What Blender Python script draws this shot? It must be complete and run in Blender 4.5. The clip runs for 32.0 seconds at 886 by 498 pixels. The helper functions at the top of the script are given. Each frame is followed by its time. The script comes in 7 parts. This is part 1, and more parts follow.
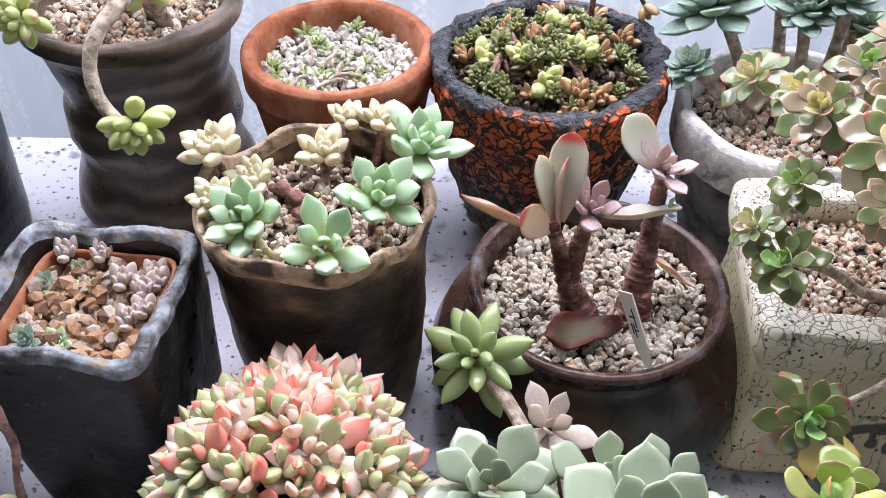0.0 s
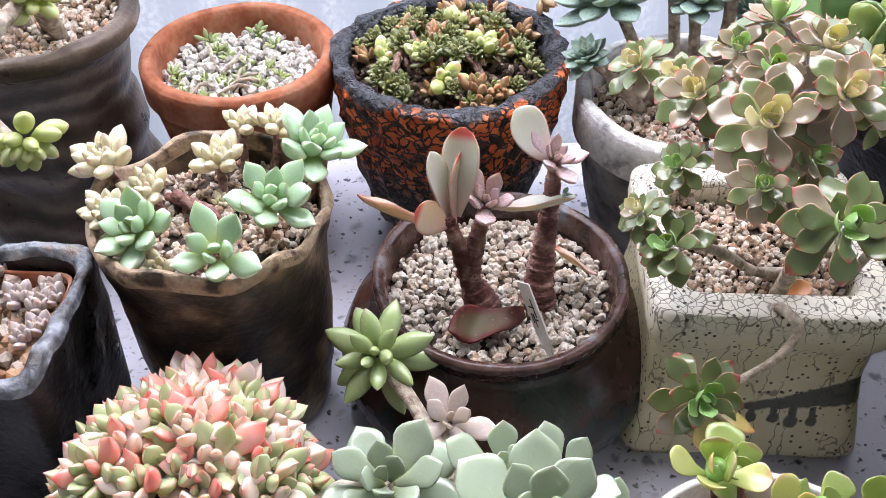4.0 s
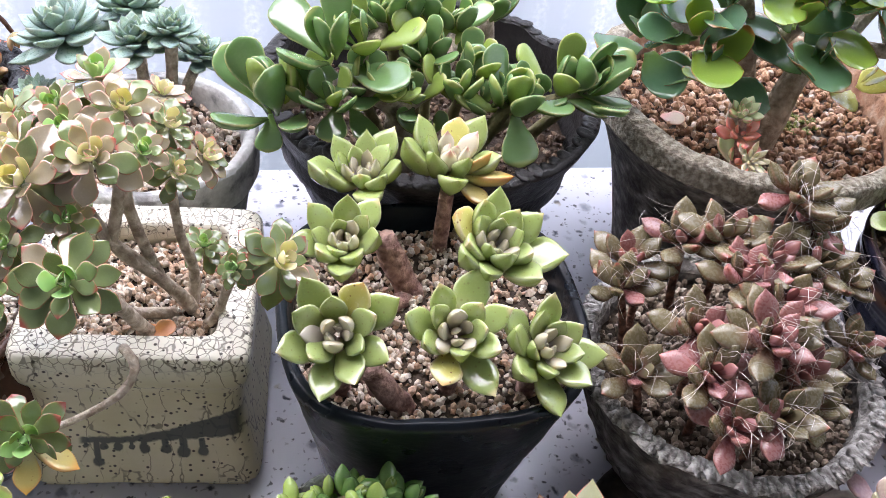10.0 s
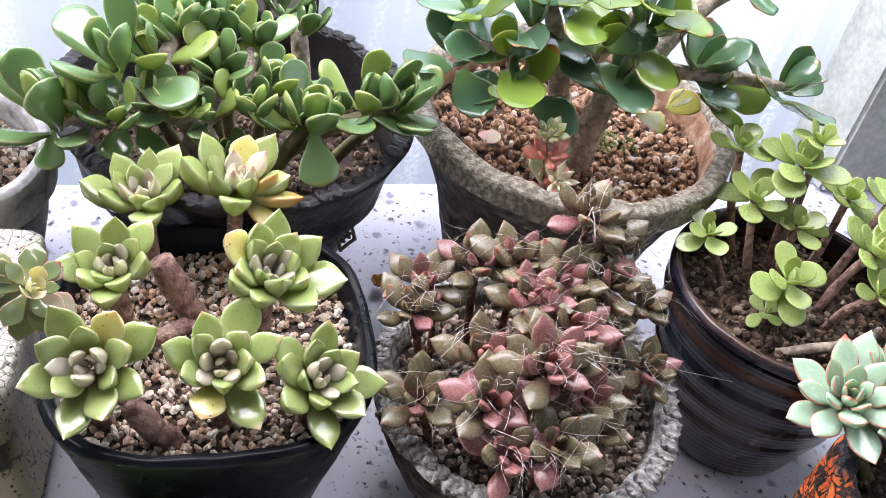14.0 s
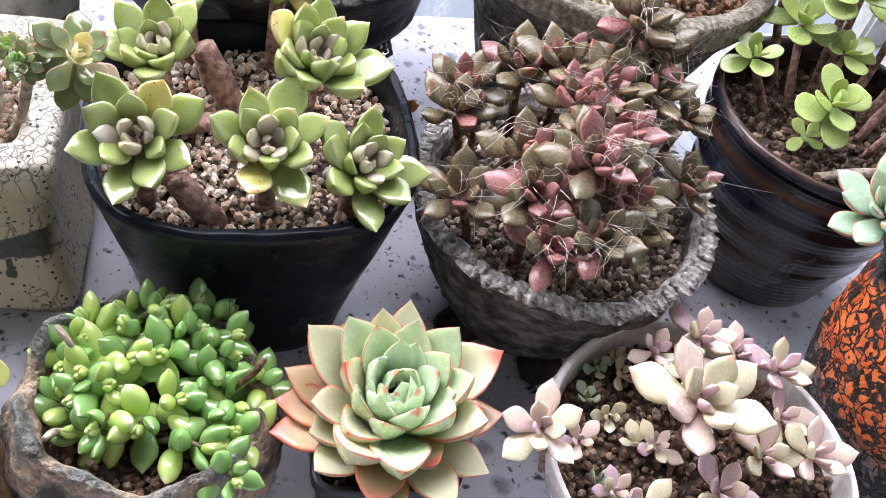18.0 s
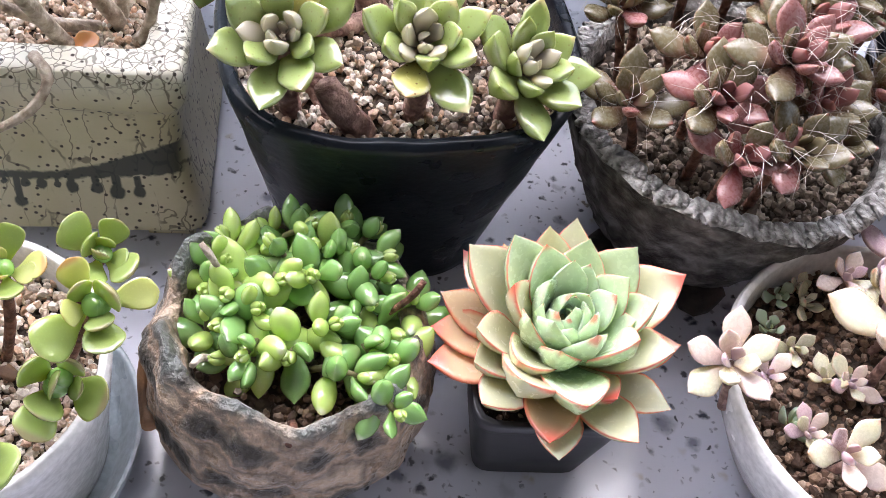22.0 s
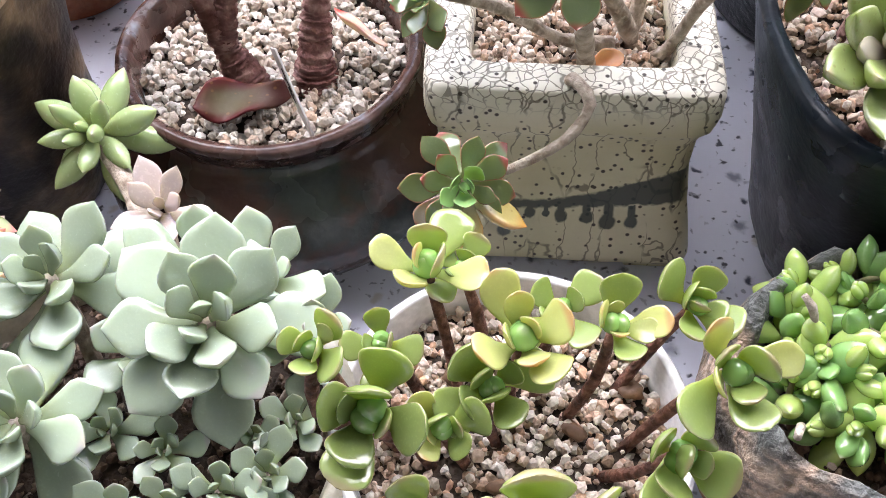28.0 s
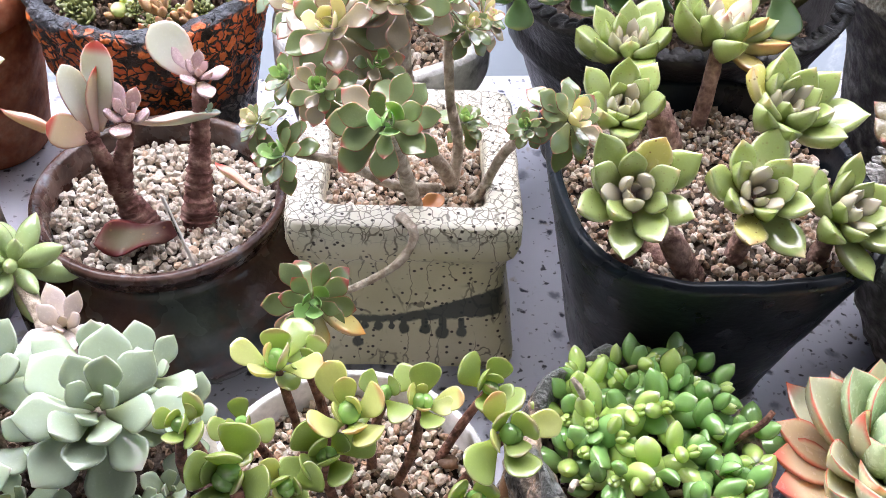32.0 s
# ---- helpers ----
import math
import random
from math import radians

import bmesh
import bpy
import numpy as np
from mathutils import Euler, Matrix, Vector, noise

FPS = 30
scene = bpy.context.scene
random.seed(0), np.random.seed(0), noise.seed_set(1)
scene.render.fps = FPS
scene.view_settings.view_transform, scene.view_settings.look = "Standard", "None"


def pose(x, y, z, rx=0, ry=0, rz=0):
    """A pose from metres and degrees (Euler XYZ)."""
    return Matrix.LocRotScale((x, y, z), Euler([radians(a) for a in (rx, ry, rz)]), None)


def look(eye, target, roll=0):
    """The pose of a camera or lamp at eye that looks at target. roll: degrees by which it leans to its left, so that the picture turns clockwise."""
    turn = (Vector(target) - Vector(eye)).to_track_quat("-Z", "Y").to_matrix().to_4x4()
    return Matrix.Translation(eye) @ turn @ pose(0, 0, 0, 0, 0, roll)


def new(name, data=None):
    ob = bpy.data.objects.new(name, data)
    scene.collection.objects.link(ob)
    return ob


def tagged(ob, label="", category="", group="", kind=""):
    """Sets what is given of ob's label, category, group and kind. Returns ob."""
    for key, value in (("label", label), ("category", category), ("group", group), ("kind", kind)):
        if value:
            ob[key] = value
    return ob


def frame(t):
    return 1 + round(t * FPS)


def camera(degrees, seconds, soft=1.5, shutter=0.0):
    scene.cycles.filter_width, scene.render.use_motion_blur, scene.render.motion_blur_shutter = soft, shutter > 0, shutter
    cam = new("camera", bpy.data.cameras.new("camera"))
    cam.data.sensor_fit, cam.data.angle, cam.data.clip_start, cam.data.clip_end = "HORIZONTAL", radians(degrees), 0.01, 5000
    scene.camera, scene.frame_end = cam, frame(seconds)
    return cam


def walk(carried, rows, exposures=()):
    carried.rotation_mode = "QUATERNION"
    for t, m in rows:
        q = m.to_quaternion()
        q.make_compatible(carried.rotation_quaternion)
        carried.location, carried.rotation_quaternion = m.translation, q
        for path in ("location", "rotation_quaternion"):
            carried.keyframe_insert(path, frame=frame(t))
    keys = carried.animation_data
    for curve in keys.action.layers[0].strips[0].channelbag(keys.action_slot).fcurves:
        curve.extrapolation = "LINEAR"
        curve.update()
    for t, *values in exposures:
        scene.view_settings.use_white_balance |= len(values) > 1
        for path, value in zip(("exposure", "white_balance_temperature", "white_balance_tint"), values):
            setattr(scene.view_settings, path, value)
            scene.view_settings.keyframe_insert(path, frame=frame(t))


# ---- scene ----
cam = camera(50.71, 32.0, soft=0.35)

PATH = [
    (0.0, (-0.0013, 0.0027, 0.4630), (-0.0037, 0.3693, 0.1230), 0.08),
    (0.5, (-0.0328, 0.0039, 0.4595), (-0.0516, 0.3767, 0.1267), -1.78),
    (1.0, (-0.0404, 0.0037, 0.4582), (-0.0626, 0.3800, 0.1297), -2.85),
    (1.5, (-0.0517, 0.0053, 0.4587), (-0.0803, 0.3808, 0.1298), -3.82),
    (2.0, (-0.0547, 0.0071, 0.4586), (-0.0893, 0.3813, 0.1289), -4.89),
    (2.5, (-0.0369, 0.0113, 0.4574), (-0.0581, 0.3833, 0.1240), -4.37),
    (3.0, (-0.0167, 0.0115, 0.4576), (-0.0160, 0.3801, 0.1197), -2.17),
    (3.5, (0.0067, 0.0057, 0.4618), (0.0137, 0.3710, 0.1204), -1.66),
    (4.0, (0.0312, -0.0002, 0.4646), (0.0502, 0.3652, 0.1239), -0.62),
    (4.5, (0.0558, -0.0045, 0.4659), (0.0813, 0.3626, 0.1274), -0.96),
    (6.5, (0.1469, -0.0066, 0.4809), (0.1819, 0.3512, 0.1334), 0.65),
    (7.0, (0.1685, -0.0097, 0.4906), (0.2152, 0.3549, 0.1517), 1.81),
    (7.5, (0.1930, -0.0121, 0.4954), (0.2572, 0.3471, 0.1535), 3.81),
    (8.0, (0.2123, -0.0085, 0.4955), (0.2808, 0.3457, 0.1492), 4.48),
    (8.5, (0.2278, -0.0051, 0.4973), (0.3065, 0.3463, 0.1504), 6.50),
    (9.0, (0.2458, -0.0127, 0.5071), (0.3285, 0.3437, 0.1664), 6.74),
    (9.5, (0.2637, -0.0218, 0.5123), (0.3525, 0.3360, 0.1745), 6.83),
    (10.0, (0.2828, -0.0326, 0.5130), (0.3844, 0.3221, 0.1755), 8.38),
    (10.5, (0.2925, -0.0364, 0.5166), (0.3913, 0.3238, 0.1842), 7.76),
    (11.0, (0.3001, -0.0393, 0.5155), (0.4135, 0.3117, 0.1780), 9.87),
    (11.5, (0.3100, -0.0422, 0.5139), (0.4292, 0.3059, 0.1754), 10.12),
    (12.0, (0.3209, -0.0460, 0.5186), (0.4487, 0.3020, 0.1831), 11.18),
    (12.5, (0.3349, -0.0447, 0.5240), (0.4605, 0.3123, 0.1971), 10.47),
    (13.0, (0.3480, -0.0417, 0.5258), (0.4843, 0.3156, 0.2036), 11.49),
    (13.5, (0.3578, -0.0360, 0.5217), (0.5037, 0.3168, 0.1989), 12.46),
    (15.5, (0.3479, -0.0187, 0.5063), (0.4884, 0.3173, 0.1637), 13.67),
    (16.0, (0.3439, -0.0268, 0.4985), (0.4865, 0.3082, 0.1558), 14.11),
    (16.5, (0.3354, -0.0369, 0.4901), (0.4840, 0.2921, 0.1441), 15.30),
    (17.0, (0.3392, -0.0459, 0.4918), (0.4815, 0.2770, 0.1375), 14.89),
    (17.5, (0.3390, -0.0567, 0.4828), (0.4798, 0.2596, 0.1221), 15.22),
    (18.0, (0.3348, -0.0600, 0.4740), (0.4763, 0.2487, 0.1070), 16.12),
    (18.5, (0.3336, -0.0620, 0.4727), (0.4710, 0.2468, 0.1043), 15.29),
    (19.0, (0.3268, -0.0628, 0.4755), (0.4591, 0.2463, 0.1053), 14.50),
    (19.5, (0.3224, -0.0595, 0.4689), (0.4508, 0.2459, 0.0944), 14.40),
    (20.0, (0.3073, -0.0569, 0.4666), (0.4265, 0.2529, 0.0927), 13.47),
    (20.5, (0.3036, -0.0521, 0.4638), (0.4185, 0.2587, 0.0893), 13.05),
    (21.0, (0.3043, -0.0491, 0.4592), (0.4182, 0.2563, 0.0800), 13.19),
    (21.5, (0.3078, -0.0454, 0.4478), (0.4202, 0.2562, 0.0652), 12.81),
    (22.0, (0.3040, -0.0327, 0.4251), (0.4069, 0.2586, 0.0320), 12.18),
    (22.5, (0.3014, -0.0205, 0.4092), (0.3937, 0.2639, 0.0084), 10.57),
    (23.0, (0.2949, -0.0115, 0.3996), (0.3821, 0.2716, -0.0031), 10.25),
    (23.5, (0.2841, -0.0071, 0.4045), (0.3637, 0.2876, 0.0085), 8.58),
    (24.0, (0.2666, -0.0040, 0.3969), (0.3105, 0.3054, 0.0065), 2.55),
    (24.5, (0.2499, 0.0052, 0.3824), (0.2913, 0.3066, -0.0144), 1.64),
    (25.0, (0.2359, 0.0113, 0.3743), (0.2659, 0.3066, -0.0281), -0.16),
    (25.5, (0.2195, 0.0135, 0.3767), (0.2415, 0.3144, -0.0221), -1.44),
    (26.0, (0.1978, 0.0144, 0.3761), (0.2133, 0.3116, -0.0257), -1.85),
    (26.5, (0.1735, 0.0167, 0.3751), (0.1788, 0.3134, -0.0273), -2.45),
    (28.5, (0.1546, 0.0305, 0.3946), (0.1659, 0.3327, -0.0035), -0.29),
    (29.0, (0.1702, 0.0237, 0.3993), (0.1894, 0.3297, 0.0044), 0.55),
    (29.5, (0.1809, 0.0126, 0.4062), (0.2084, 0.3229, 0.0150), 1.65),
    (30.0, (0.1821, 0.0029, 0.4128), (0.2142, 0.3195, 0.0272), 1.97),
    (30.5, (0.1846, -0.0030, 0.4128), (0.2228, 0.3116, 0.0261), 2.07),
    (31.0, (0.1874, -0.0189, 0.4267), (0.2318, 0.3080, 0.0510), 1.99),
    (31.5, (0.1837, -0.0346, 0.4415), (0.2291, 0.3047, 0.0770), 1.99),
    (32.0, (0.1836, -0.0446, 0.4545), (0.2382, 0.3068, 0.1030), 3.29),
]
EXPOSURES = [(0.0, -0.48), (4.0, -0.45), (7.0, -0.30), (9.0, -0.23), (13.0, -0.11), (17.0, -0.04), (20.0, 0.07), (23.0, 0.15), (26.0, 0.08), (32.0, 0.01)]
walk(cam, [(t, look(eye, target, roll)) for t, eye, target, roll in PATH], exposures=EXPOSURES)

# ---- light: overcast daylight through the window behind the table, plus an added east-side fill ----
world = bpy.data.worlds.new("sky")
scene.world = world
world.use_nodes = True
wn = world.node_tree.nodes
sky = wn.new("ShaderNodeTexSky")
sky.sky_type = "NISHITA"
sky.sun_disc = False
sky.sun_elevation = radians(48)
sky.sun_rotation = radians(-20)
world.node_tree.links.new(sky.outputs[0], wn["Background"].inputs[0])
wn["Background"].inputs[1].default_value = 0.14

EDGE_TURN = -1.8          # the window runs along this turn, in degrees


def lamp(name, m, w, h, power, colour):
    data = bpy.data.lights.new(name, "AREA")
    data.shape, data.size, data.size_y, data.energy, data.color = "RECTANGLE", w, h, power, colour
    ob = new(name, data)
    ob.matrix_world = m
    return ob


lamp("window_daylight", look((0.25, 0.70, 0.84), (0.25, -0.60, 0.22)), 1.9, 1.0, 80, (0.995, 0.945, 1.035))
# no east window is known; this lamp is added to lift dark fronts
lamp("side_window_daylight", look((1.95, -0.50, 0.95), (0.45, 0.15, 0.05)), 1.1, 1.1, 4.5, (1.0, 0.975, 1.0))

# ---- materials ----


def ramp(nt, stops, fac=None, interp="LINEAR"):
    n = nt.nodes.new("ShaderNodeValToRGB")
    el = n.color_ramp.elements
    n.color_ramp.interpolation = interp
    while len(el) < len(stops):
        el.new(0.5)
    for e, (p, c) in zip(el, stops):
        e.position = p
        e.color = (*c, 1) if len(c) == 3 else c
    if fac is not None:
        nt.links.new(fac, n.inputs[0])
    return n.outputs[0]


def tex(nt, kind, scale, vec=None, detail=4.0, rough=0.55, **kw):
    n = nt.nodes.new({"noise": "ShaderNodeTexNoise", "voronoi": "ShaderNodeTexVoronoi", "wave": "ShaderNodeTexWave"}[kind])
    n.inputs["Scale"].default_value = scale
    if kind != "voronoi":
        n.inputs["Detail"].default_value = detail
    for k, v in kw.items():
        if k == "feature":
            n.feature = v
        elif k == "dir":
            n.bands_direction = v
        else:
            n.inputs[k].default_value = v
    if vec is not None:
        nt.links.new(vec, n.inputs["Vector"])
    return n


def math_node(nt, op, a, b=None, clamp=False):
    n = nt.nodes.new("ShaderNodeMath")
    n.operation, n.use_clamp = op, clamp
    for i, v in enumerate((a, b)):
        if v is None:
            continue
        if isinstance(v, (int, float)):
            n.inputs[i].default_value = v
        else:
            nt.links.new(v, n.inputs[i])
    return n.outputs[0]


def mix(nt, fac, a, b, blend="MIX"):
    n = nt.nodes.new("ShaderNodeMix")
    n.data_type, n.blend_type = "RGBA", blend
    for sock, v in ((n.inputs[0], fac), (n.inputs[6], a), (n.inputs[7], b)):
        if isinstance(v, (int, float)):
            sock.default_value = v
        elif isinstance(v, tuple):
            sock.default_value = (*v, 1)
        else:
            nt.links.new(v, sock)
    return n.outputs[2]


def smooth(nt, v, lo, hi):
    n = nt.nodes.new("ShaderNodeMapRange")
    n.interpolation_type = "SMOOTHSTEP"
    n.inputs[1].default_value, n.inputs[2].default_value = lo, hi
    nt.links.new(v, n.inputs[0])
    return n.outputs[0]


def blank(name):
    m = bpy.data.materials.new(name)
    m.use_nodes = True
    nt = m.node_tree
    return m, nt, nt.nodes["Principled BSDF"]


def bump(nt, bsdf, height, strength=0.4, dist=0.002):
    n = nt.nodes.new("ShaderNodeBump")
    n.inputs["Strength"].default_value, n.inputs["Distance"].default_value = strength, dist
    nt.links.new(height, n.inputs["Height"])
    nt.links.new(n.outputs[0], bsdf.inputs["Normal"])


def coords(nt):
    n = nt.nodes.new("ShaderNodeTexCoord")
    return n.outputs["Object"]


def axis_of(nt, vec, k):
    n = nt.nodes.new("ShaderNodeSeparateXYZ")
    nt.links.new(vec, n.inputs[0])
    return n.outputs[k]


def clay(name, stops, scale=40, rough=0.6, bumps=0.3, fine=260, spots=None, bands=None, spec=0.4, coat=0.0, streak=0.0, bump_scale=None, bdist=0.002, sw=0.3):
    """Fired clay or glaze: blotches of a few tones, fine grain, optional spots and throwing bands."""
    m, nt, b = blank(name)
    v = coords(nt)
    big = tex(nt, "noise", scale, v, 5)
    f = big.outputs[0]
    if streak:
        w = tex(nt, "wave", streak, v, 2, dir="Z", Distortion=6.0)
        f = math_node(nt, "ADD", math_node(nt, "MULTIPLY", f, 1.0 - sw), math_node(nt, "MULTIPLY", w.outputs[1], sw))
    col = ramp(nt, stops, f)
    small = tex(nt, "noise", fine, v, 6)
    col = mix(nt, 0.35, col, ramp(nt, [(0.3, (0.25, 0.25, 0.25)), (0.7, (1, 1, 1))], small.outputs[0]), "MULTIPLY")
    if bands:
        z = axis_of(nt, v, 2)
        wob = math_node(nt, "ADD", z, math_node(nt, "MULTIPLY", math_node(nt, "SUBTRACT", big.outputs[0], 0.5), bands[2]))
        col = mix(nt, smooth(nt, wob, bands[0], bands[1]), col, bands[3])
    if spots:
        sc, lo, hi, sc_col = spots
        s = tex(nt, "voronoi", sc, v, Randomness=1.0)
        s2 = tex(nt, "noise", sc * 0.35, v, 2)
        d = math_node(nt, "ADD", s.outputs["Distance"], math_node(nt, "MULTIPLY", s2.outputs[0], 0.5))
        col = mix(nt, math_node(nt, "SUBTRACT", 1.0, smooth(nt, d, lo, hi)), col, sc_col)
    nt.links.new(col, b.inputs["Base Color"])
    nt.links.new(ramp(nt, [(0.3, (rough * 0.7,) * 3), (0.7, (min(1, rough * 1.25),) * 3)], tex(nt, "noise", scale * 2.2, v, 3).outputs[0]), b.inputs["Roughness"])
    b.inputs["Specular IOR Level"].default_value = spec
    b.inputs["Coat Weight"].default_value = coat
    hb = math_node(nt, "ADD", small.outputs[0], math_node(nt, "MULTIPLY", tex(nt, "noise", bump_scale or scale * 2, v, 4).outputs[0], 1.2))
    bump(nt, b, hb, bumps, bdist)
    return m


def grit(name, stops, rough=0.9):
    """Loose stones: each island takes its own tone."""
    m, nt, b = blank(name)
    g = nt.nodes.new("ShaderNodeNewGeometry")
    v = coords(nt)
    col = ramp(nt, stops, g.outputs["Random Per Island"])
    n = tex(nt, "noise", 700, v, 4)
    col = mix(nt, 0.45, col, ramp(nt, [(0.3, (0.35, 0.33, 0.3)), (0.65, (1, 1, 1))], n.outputs[0]), "MULTIPLY")
    nt.links.new(col, b.inputs["Base Color"])
    b.inputs["Roughness"].default_value = rough
    bump(nt, b, n.outputs[0], 0.5, 0.001)
    return m


def leaf_material(name, base, tip, edge, edge_w=0.25, tip_from=0.75, heart=None, rough=0.36, vary=0.25, island=False, glow=0.26, bloom=0.0, edge_soft=0.2, speck=0.0, wax=0.5):
    """Succulent leaf: uv.x runs across the blade, uv.y from base to tip."""
    def fresh(c):
        g = 0.3 * c[0] + 0.6 * c[1] + 0.1 * c[2]
        return tuple(max(0.004, min(1, (g + (k - g) * 1.10) * w)) for k, w in zip(c, (1.04, 1.0, 1.45 if c[1] > c[0] else 1.06)))
    base, tip, edge, rough = fresh(base), fresh(tip), fresh(edge), rough * 0.66
    heart = fresh(heart) if heart else None
    m, nt, b = blank(name)
    uv = nt.nodes.new("ShaderNodeUVMap").outputs[0]
    u, v = axis_of(nt, uv, 0), axis_of(nt, uv, 1)
    side = math_node(nt, "ABSOLUTE", math_node(nt, "SUBTRACT", math_node(nt, "MULTIPLY", u, 2.0), 1.0))
    if island:
        r = nt.nodes.new("ShaderNodeNewGeometry").outputs["Random Per Island"]
    else:
        r = nt.nodes.new("ShaderNodeObjectInfo").outputs["Random"]
    ob = coords(nt)
    n = tex(nt, "noise", 3.0 if not island else 90, ob, 4)
    n2 = tex(nt, "noise", 14.0 if not island else 400, ob, 3)
    heart = heart or tuple(min(1, c * 1.35 + 0.03) for c in base)
    col = mix(nt, smooth(nt, v, 0.05, 0.6), heart, base)
    dark = tuple(c * 0.62 for c in base)
    light = tuple(min(1, c * 1.3 + 0.03) for c in base)
    col = mix(nt, math_node(nt, "MULTIPLY", vary * 2.0, math_node(nt, "ABSOLUTE", math_node(nt, "SUBTRACT", r, 0.5)), True), col, mix(nt, r, dark, light))
    col = mix(nt, math_node(nt, "MULTIPLY", n.outputs[0], 0.22), col, dark)
    fleck = tex(nt, "noise", 26.0 if not island else 700, ob, 4)
    col = mix(nt, math_node(nt, "MULTIPLY", smooth(nt, fleck.outputs[0], 0.5, 0.75), 0.14), col, light)
    tm = smooth(nt, math_node(nt, "ADD", v, math_node(nt, "MULTIPLY", math_node(nt, "SUBTRACT", r, 0.5), 0.25)), tip_from, 1.05)
    col = mix(nt, tm, col, tip)
    em = smooth(nt, math_node(nt, "ADD", side, math_node(nt, "MULTIPLY", math_node(nt, "SUBTRACT", n2.outputs[0], 0.5), 0.12)), 1.0 - edge_w, 1.0 - edge_w + edge_soft)
    em = math_node(nt, "MULTIPLY", em, smooth(nt, v, 0.15, 0.5))
    col = mix(nt, em, col, edge)
    if speck:
        s = tex(nt, "voronoi", 9.0 if not island else 300, ob, Randomness=1.0)
        col = mix(nt, math_node(nt, "MULTIPLY", math_node(nt, "SUBTRACT", 1.0, smooth(nt, s.outputs["Distance"], 0.10, 0.22)), speck), col, (0.22, 0.12, 0.05))
    if bloom:
        col = mix(nt, math_node(nt, "MULTIPLY", n2.outputs[0], bloom * 0.45), col, (0.76, 0.8, 0.70))
    nt.links.new(col, b.inputs["Base Color"])
    b.inputs["Roughness"].default_value = rough
    nt.links.new(ramp(nt, [(0.3, (rough * 0.75,) * 3), (0.7, (min(1, rough * 1.3),) * 3)], n2.outputs[0]), b.inputs["Roughness"])
    b.inputs["Specular IOR Level"].default_value = 0.5 + 0.5 * wax
    b.inputs["Coat Weight"].default_value = max(0.0, wax)
    b.inputs["Coat Roughness"].default_value = 0.12
    b.inputs["Subsurface Weight"].default_value = 0.22
    b.inputs["Subsurface Radius"].default_value = (1.0, 0.9, 0.4)
    b.inputs["Subsurface Scale"].default_value = 0.005
    bump(nt, b, n2.outputs[0], 0.05, 0.0015)
    tr = nt.nodes.new("ShaderNodeBsdfTranslucent")
    nt.links.new(mix(nt, 1.0, col, (1.0, 0.95, 0.62), "MULTIPLY"), tr.inputs[0])
    ms = nt.nodes.new("ShaderNodeMixShader")
    ms.inputs[0].default_value = glow * 0.7
    out = nt.nodes["Material Output"]
    nt.links.new(b.outputs[0], ms.inputs[1])
    nt.links.new(tr.outputs[0], ms.inputs[2])
    nt.links.new(ms.outputs[0], out.inputs[0])
    return m


def plain(name, col, rough=0.6, spec=0.4, grain=120, amount=0.3, bumps=0.15, trans=0.0):
    m, nt, b = blank(name)
    v = coords(nt)
    n = tex(nt, "noise", grain, v, 5)
    n2 = tex(nt, "noise", grain * 0.12, v, 3)
    dark = tuple(c * 0.6 for c in col)
    c = mix(nt, math_node(nt, "MULTIPLY", n.outputs[0], amount), col, dark)
    c = mix(nt, math_node(nt, "MULTIPLY", n2.outputs[0], amount), c, tuple(min(1, k * 1.2) for k in col))
    nt.links.new(c, b.inputs["Base Color"])
    b.inputs["Roughness"].default_value = rough
    b.inputs["Specular IOR Level"].default_value = spec
    b.inputs["Transmission Weight"].default_value = trans
    bump(nt, b, n.outputs[0], bumps, 0.001)
    return m


# ---- mesh tools ----
WORLD = {}


def mesh(name, verts, faces, uvs=None, material=None, flat=False):
    me = bpy.data.meshes.new(name)
    me.from_pydata([tuple(v) for v in verts], [], [tuple(f) for f in faces])
    if uvs is not None:
        layer = me.uv_layers.new(name="UVMap")
        idx = np.empty(len(me.loops), dtype=np.int32)
        me.loops.foreach_get("vertex_index", idx)
        layer.data.foreach_set("uv", np.asarray(uvs, dtype=np.float32)[idx].ravel())
    if not flat:
        me.polygons.foreach_set("use_smooth", [True] * len(me.polygons))
    if material:
        me.materials.append(material)
    me.update()
    return me


def thing(name, at, label, category, group="", data=None, turn=0.0):
    ob = new(name, data)
    m = pose(*at, 0, 0, turn)
    ob.matrix_world = m
    WORLD[ob] = m
    if data is None:
        ob.empty_display_size = 0.02
    return tagged(ob, label, category, group)


def part(name, data, parent, world, label=""):
    """One mesh object under a thing or a part, at its pose in the world."""
    ob = new(name, data)
    ob.parent = parent
    ob.matrix_basis = WORLD[parent].inverted() @ world
    WORLD[ob] = world
    return tagged(ob, label)


